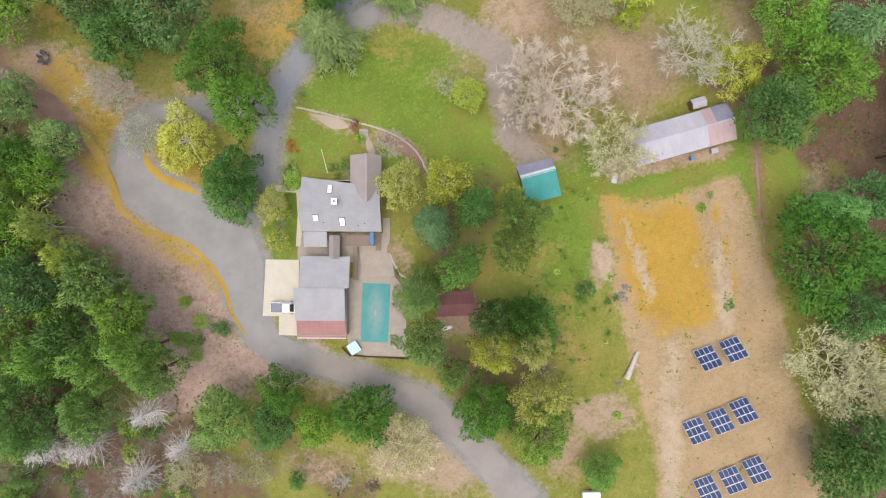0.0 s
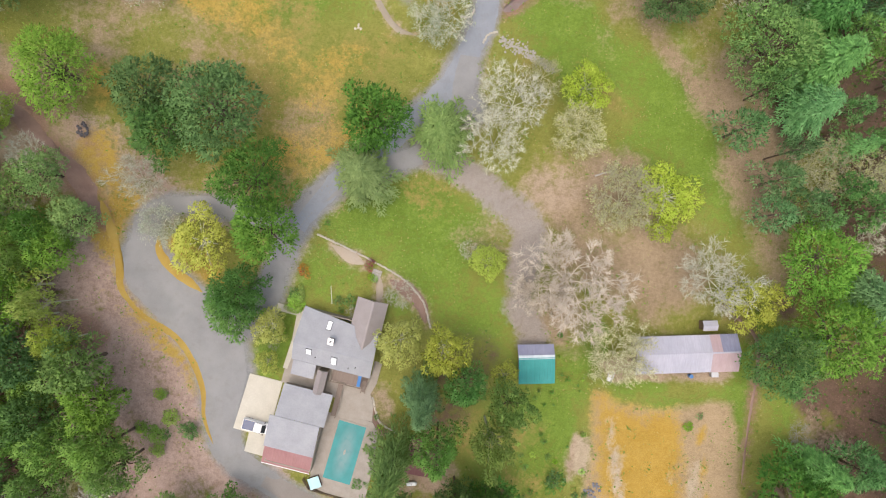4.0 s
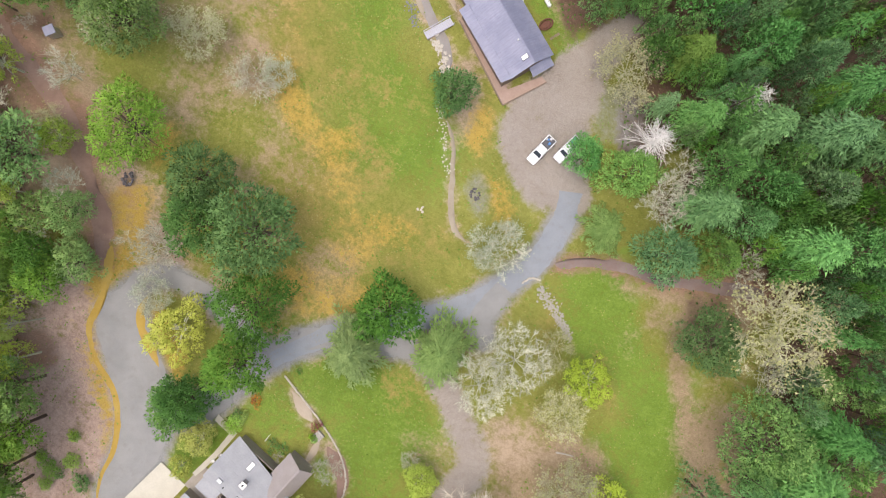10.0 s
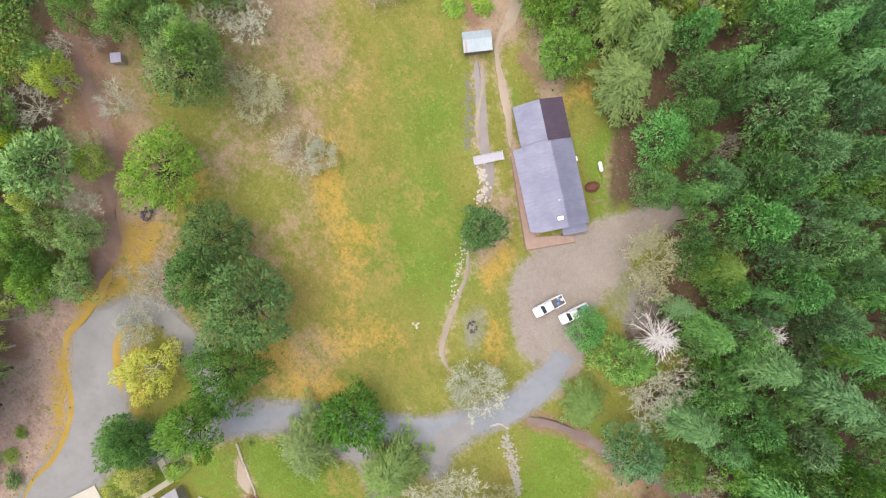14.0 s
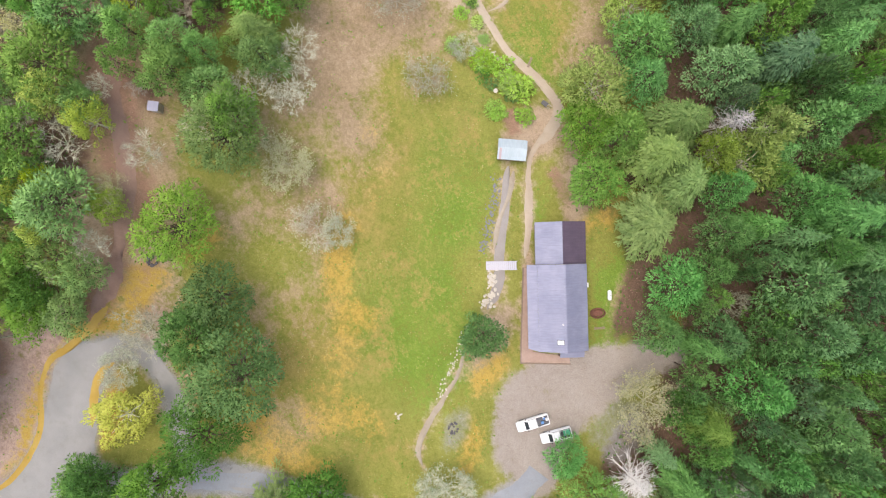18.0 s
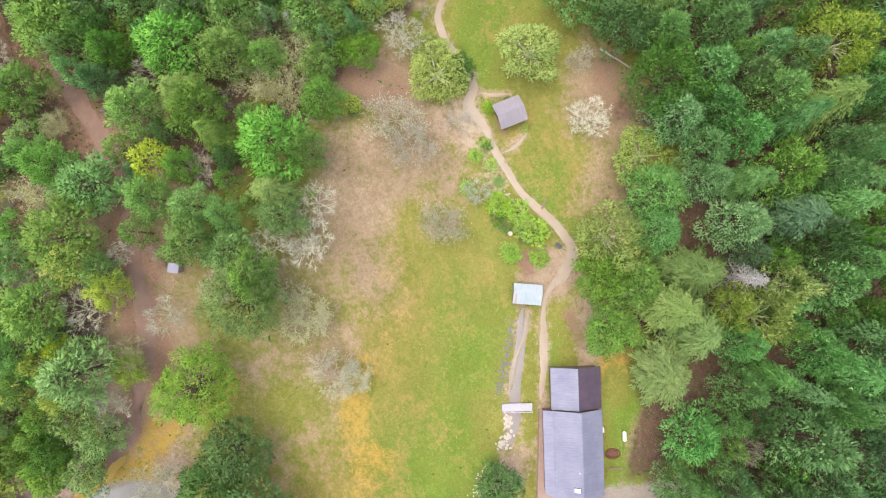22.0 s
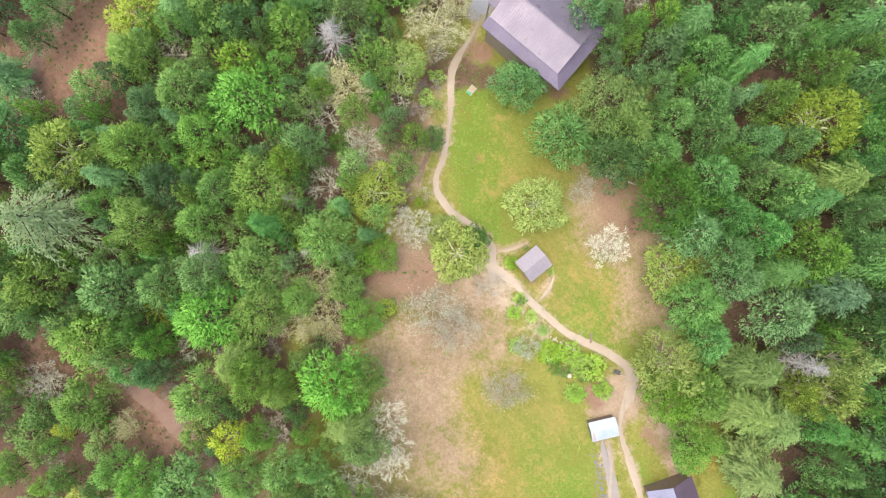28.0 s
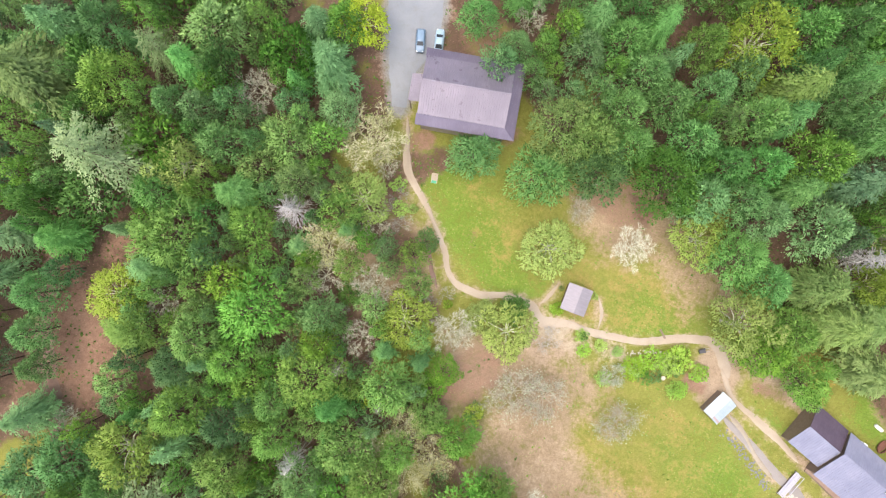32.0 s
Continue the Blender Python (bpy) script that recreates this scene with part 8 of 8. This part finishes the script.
part("valve_cover", Shape().tube((0, 0, 0.93), (0, 0, 1.05), 0.12, 0.1, 8), STEEL, tank)
second = copy_thing(tank, at(-0.4, -15.4, 12))
tagged(second, "white gas tank beside the red-roofed shed", "tank")
ring = thing("fire_ring", "rusty oval metal ring holding dark debris", "fire ring", at(-26.0, 105.2, 70))
rs = Shape()
rs.add([((1.3 + 0.16 * math.cos(v)) * math.cos(u), (0.85 + 0.16 * math.cos(v)) * math.sin(u), 0.3 + 0.2 * math.sin(v)) for u in np.linspace(0, 2 * math.pi, 20, endpoint=False) for v in np.linspace(0, 2 * math.pi, 6, endpoint=False)], [(6 * i + j, 6 * ((i + 1) % 20) + j, 6 * ((i + 1) % 20) + (j + 1) % 6, 6 * i + (j + 1) % 6) for i in range(20) for j in range(6)])
part("ring", rs, RUST, ring)
part("debris", Shape().dome((0, 0, 0), 1.1, 0.3, 3, 10, 0.65), RUST, ring)
for x, y, turn, lab in ((-73.1, 112.2, -45, "weathered wooden bench on the grass"), (-23.4, 104.4, 70, "weathered wooden bench at the wood edge")):
    bench = thing("bench", lab, "bench", at(x, y, turn))
    for dy in (-0.15, 0, 0.15):
        part("plank", Shape().box(-1.0, dy - 0.06, 0.42, 1.0, dy + 0.06, 0.46), WOOD, bench)
    for dx in (-0.8, 0.8):
        part("leg", Shape().box(dx - 0.05, -0.2, 0, dx + 0.05, 0.2, 0.42), WOOD, bench)
rower = thing("wheelbarrow", "grey metal garden cart on the path", "cart", at(-64.9, 111.6, 30))
part("tray", Shape().slab([(-0.7, -0.35, 0.65), (0.5, -0.4, 0.65), (0.5, 0.4, 0.65), (-0.7, 0.35, 0.65)], 0.25), DARK_STEEL, rower)
part("handle", Shape().tube((0.4, -0.3, 0.5), (1.3, -0.3, 0.6), 0.03, 0.03).tube((0.4, 0.3, 0.5), (1.3, 0.3, 0.6), 0.03, 0.03), STEEL, rower)
wh = part("wheel", Shape().tube((-0.5, -0.05, 0.2), (-0.5, 0.05, 0.2), 0.2, 0.2, 12), BLACK, rower)
part("leg", Shape().tube((0.3, -0.25, 0), (0.3, -0.25, 0.42), 0.025, 0.025).tube((0.3, 0.25, 0), (0.3, 0.25, 0.42), 0.025, 0.025), STEEL, rower)
box = thing("storage_box", "pale grey metal box at the track on the hill", "box", at(-87.6, 50.0, 60))
part("body", Shape().box(-0.75, -0.65, -0.3, 0.75, 0.65, 1.8), STEEL, box)
part("lid", Shape().box(-0.9, -0.8, 1.8, 0.9, 0.8, 1.88), LILAC_ROOF, box)
pad = thing("garden_mat", "tan mat with a green box on the lawn", "mat", at(-124.9, 127.0, 10))
part("mat", Shape().box(-0.65, -1.0, 0.05, 0.65, 1.0, 0.12), PALE_PATH, pad)
part("box", Shape().box(-0.5, -1.0, 0.121, 0.5, -0.5, 0.4), GREEN_PAINT, pad, "green plastic box")
crate = thing("trailer", "old white trailer box at the wood edge", "trailer", at(23.1, -47.9, -5))
part("body", Shape().box(-1.6, -0.7, 0.4, 1.6, 0.7, 1.3), WHITE, crate)
wheels(crate, (0.0,), 0.85, 0.3)
plinth = thing("bird_bath", "pale stone bird bath among the shrubs", "bird bath", at(-70.6, 104.2))
part("stem", Shape().tube((0, 0, 0), (0, 0, 0.7), 0.16, 0.12, 10), STONE, plinth)
part("bowl", Shape().tube((0, 0, 0.7), (0, 0, 0.85), 0.2, 0.42, 14), STONE, plinth)


planted += [(-87.6, 50.0, 2.5)]
# ---- wood filled in behind the hand-placed trees ----
FLOWN = ((0, 0), (-2, 25), (-12, 55), (-35, 80), (-65, 90), (-100, 102), (-120, 115))


trails = [(p[0], p[1]) for name, _, _, pts in ROADS for p in curve_points(pts, 1.5) if name != "parking"]


def fill(kinds, cx, cy, rx, ry, turn, count, rmin, rmax, hmin, hmax, seed, gap=0.75, keep=0.12):
    """Further trees of the wood, at random where there is room."""
    rnd = random.Random(seed)
    c, s = math.cos(radians(turn)), math.sin(radians(turn))
    for _ in range(count * 9):
        u, v = rnd.uniform(-1, 1) * rx, rnd.uniform(-1, 1) * ry
        if (u / rx) ** 2 + (v / ry) ** 2 > 1:
            continue
        x, y, r = cx + u * c - v * s, cy + u * s + v * c, rnd.uniform(rmin, rmax)
        if min(math.hypot(x - a, y - b) for a, b in FLOWN) > 90:
            continue
        if keep and (zone_value("clay", np.array([x]), np.array([y]))[0] > keep or any((x - a) ** 2 + (y - b) ** 2 < (1.2 + 0.45 * r) ** 2 for a, b in trails)):
            continue
        if any((x - a) ** 2 + (y - b) ** 2 < (gap * (r + q)) ** 2 for a, b, q in planted):
            continue
        plant(rnd.choice(kinds), [(round(x, 1), round(y, 1), round(r, 1), round(rnd.uniform(hmin, hmax), 1))], "trees of the wood")
        count -= 1
        if count <= 0:
            return


fill(("fir", "fir", "young", "bluefir", "young", "oak"), 2, 130, 88, 24, 146, 210, 2.4, 4.6, 12, 20, 1, 0.47)
fill(("fir", "oak", "green", "fir"), 90, 0, 13, 60, 0, 34, 3.5, 5.5, 11, 16, 2, 0.62)
fill(("green", "young", "young", "lime", "green"), -82, -6, 19, 38, 0, 110, 1.7, 3.6, 6, 11, 3, 0.52)
fill(("green", "oak", "young", "young", "lime"), -114, 46, 26, 44, 0, 62, 1.8, 3.6, 5, 11, 4, 0.64)
fill(("young", "fir", "green", "young", "fir"), -146, 88, 32, 34, 20, 150, 2.0, 4.2, 8, 14, 5, 0.5)
fill(("young", "fir", "oak", "young"), -150, 48, 26, 32, 20, 100, 2.4, 4.4, 9, 15, 9, 0.5)
fill(("fir", "bluefir", "young", "young", "oak"), -182, 110, 38, 48, 0, 160, 2.6, 5.0, 12, 18, 6, 0.48)
fill(("limeshrub", "shrub", "shrub"), 23, -8, 8, 24, 0, 60, 0.25, 0.7, 0.4, 0.9, 14, 0.9)
fill(("scrub", "scrub", "scrub", "limeshrub", "shrub"), -66, -35, 24, 11, 0, 70, 0.9, 2.2, 1.5, 3.5, 10, 0.5)
fill(("scrub", "scrub", "limeshrub"), -94, 24, 17, 32, 20, 80, 0.9, 2.2, 1.5, 3.5, 11, 0.6)
fill(("scrub", "scrub", "shrub"), -120, 56, 22, 32, 10, 60, 0.9, 2.2, 1.5, 3.5, 12, 0.55)
fill(("scrub", "scrub", "limeshrub"), -128, 100, 14, 24, 10, 45, 0.9, 2.0, 1.5, 3.5, 13, 0.6)
fill(("fir", "fir", "young"), -86, 172, 45, 22, 20, 90, 2.8, 5.0, 14, 20, 7, 0.5)
fill(("fir", "fir", "young"), 66, 62, 22, 26, 0, 40, 3.0, 5.0, 12, 18, 8, 0.58)


# ---- ground cover ----
def cover(name, label, category, material, zones, count, smin, smax, seed, upright=0.6, keep=0.35):
    """Countless small blades, weeds or leaves strewn where the ground has that cover."""
    rnd = np.random.default_rng(seed)
    x, y = rnd.uniform(-190, 90, count * 9), rnd.uniform(-55, 185, count * 9)
    # only within reach of the flight line
    near = np.full(x.shape, 1e9)
    for cx, cy in FLOWN + ((30, -20), (20, 40)):
        near = np.minimum(near, np.hypot(x - cx, y - cy))
    v = np.zeros_like(x)
    for z in zones:
        v = np.maximum(v, zone_value(z, x, y)) if z != "open" else np.maximum(v, 0.5)
    bare = np.maximum(zone_value("duff", x, y), zone_value("dirt", x, y)) if "open" in zones or "lush" in zones else np.zeros_like(x)
    edge = road_distance(x, y, ("road", "yard", "parking", "path") + (("track",) if name == "undergrowth" else ()))
    clump = 0.5 + 0.5 * np.sin(x * 0.8 + 2 * np.sin(y * 0.5)) * np.sin(y * 0.7 + 2 * np.sin(x * 0.45))
    ok = (near < (95 if "duff" in zones else 75)) & (edge > 0.3) & (v * (1 - 0.8 * bare) * (0.35 + clump) > keep + 0.4 * rnd.random(x.shape))
    for bx, by, r in ((-17, 7, 11), (-21, -9, 12), (-13, -11, 9), (44, 15.6, 10), (-30, 98, 10), (-41, 104, 6), (18, 9.6, 5), (-123, 142, 12)):
        ok &= np.hypot(x - bx, y - by) > r
    x, y = x[ok][:count], y[ok][:count]
    n = len(x)
    nrm = rnd.normal(size=(n, 3)) * upright + np.array([0, 0, 1.0])
    s = rnd.uniform(smin, smax, n)
    pts, faces = cards(np.stack([x, y, height(x, y) + s * 0.35], 1), nrm, s, rnd, 0.6)
    ob = new(name, card_mesh(name, pts, faces, material))
    return tagged(ob, label, category, kind="stuff")


TUFT = leafy("tuft_green", (0.09, 0.16, 0.015), (0.22, 0.32, 0.05), 0.0, 0.0)
DRY_TUFT = leafy("tuft_dry", (0.26, 0.20, 0.05), (0.48, 0.39, 0.14), 0.0, 0.0)
FALLEN = leafy("fallen_leaves", (0.16, 0.085, 0.045), (0.50, 0.34, 0.22), 0.0, 0.0)
FERN = leafy("fern_green", (0.035, 0.085, 0.014), (0.13, 0.215, 0.04), 0.0, 0.0)
cover("undergrowth", "ferns and seedlings under the trees of the wood", "undergrowth", FERN, ("duff",), 26000, 0.14, 0.42, 4, 0.5, 0.22)
cover("grass_tufts", "scattered green grass tufts and weeds in the meadow", "grass", TUFT, ("lush", "open"), 26000, 0.06, 0.2, 1)
cover("weeds", "dark green weed clumps scattered over the meadow", "weeds", TUFT, ("open",), 6000, 0.16, 0.38, 5)
cover("dry_grass", "scattered straw-coloured grass tufts in the meadow", "grass", DRY_TUFT, ("straw", "amber", "open"), 18000, 0.06, 0.18, 2)
cover("fallen_leaves", "brown fallen leaves strewn under the trees", "leaves", FALLEN, ("litter", "duff", "clay"), 26000, 0.06, 0.16, 3, 0.4, 0.25)
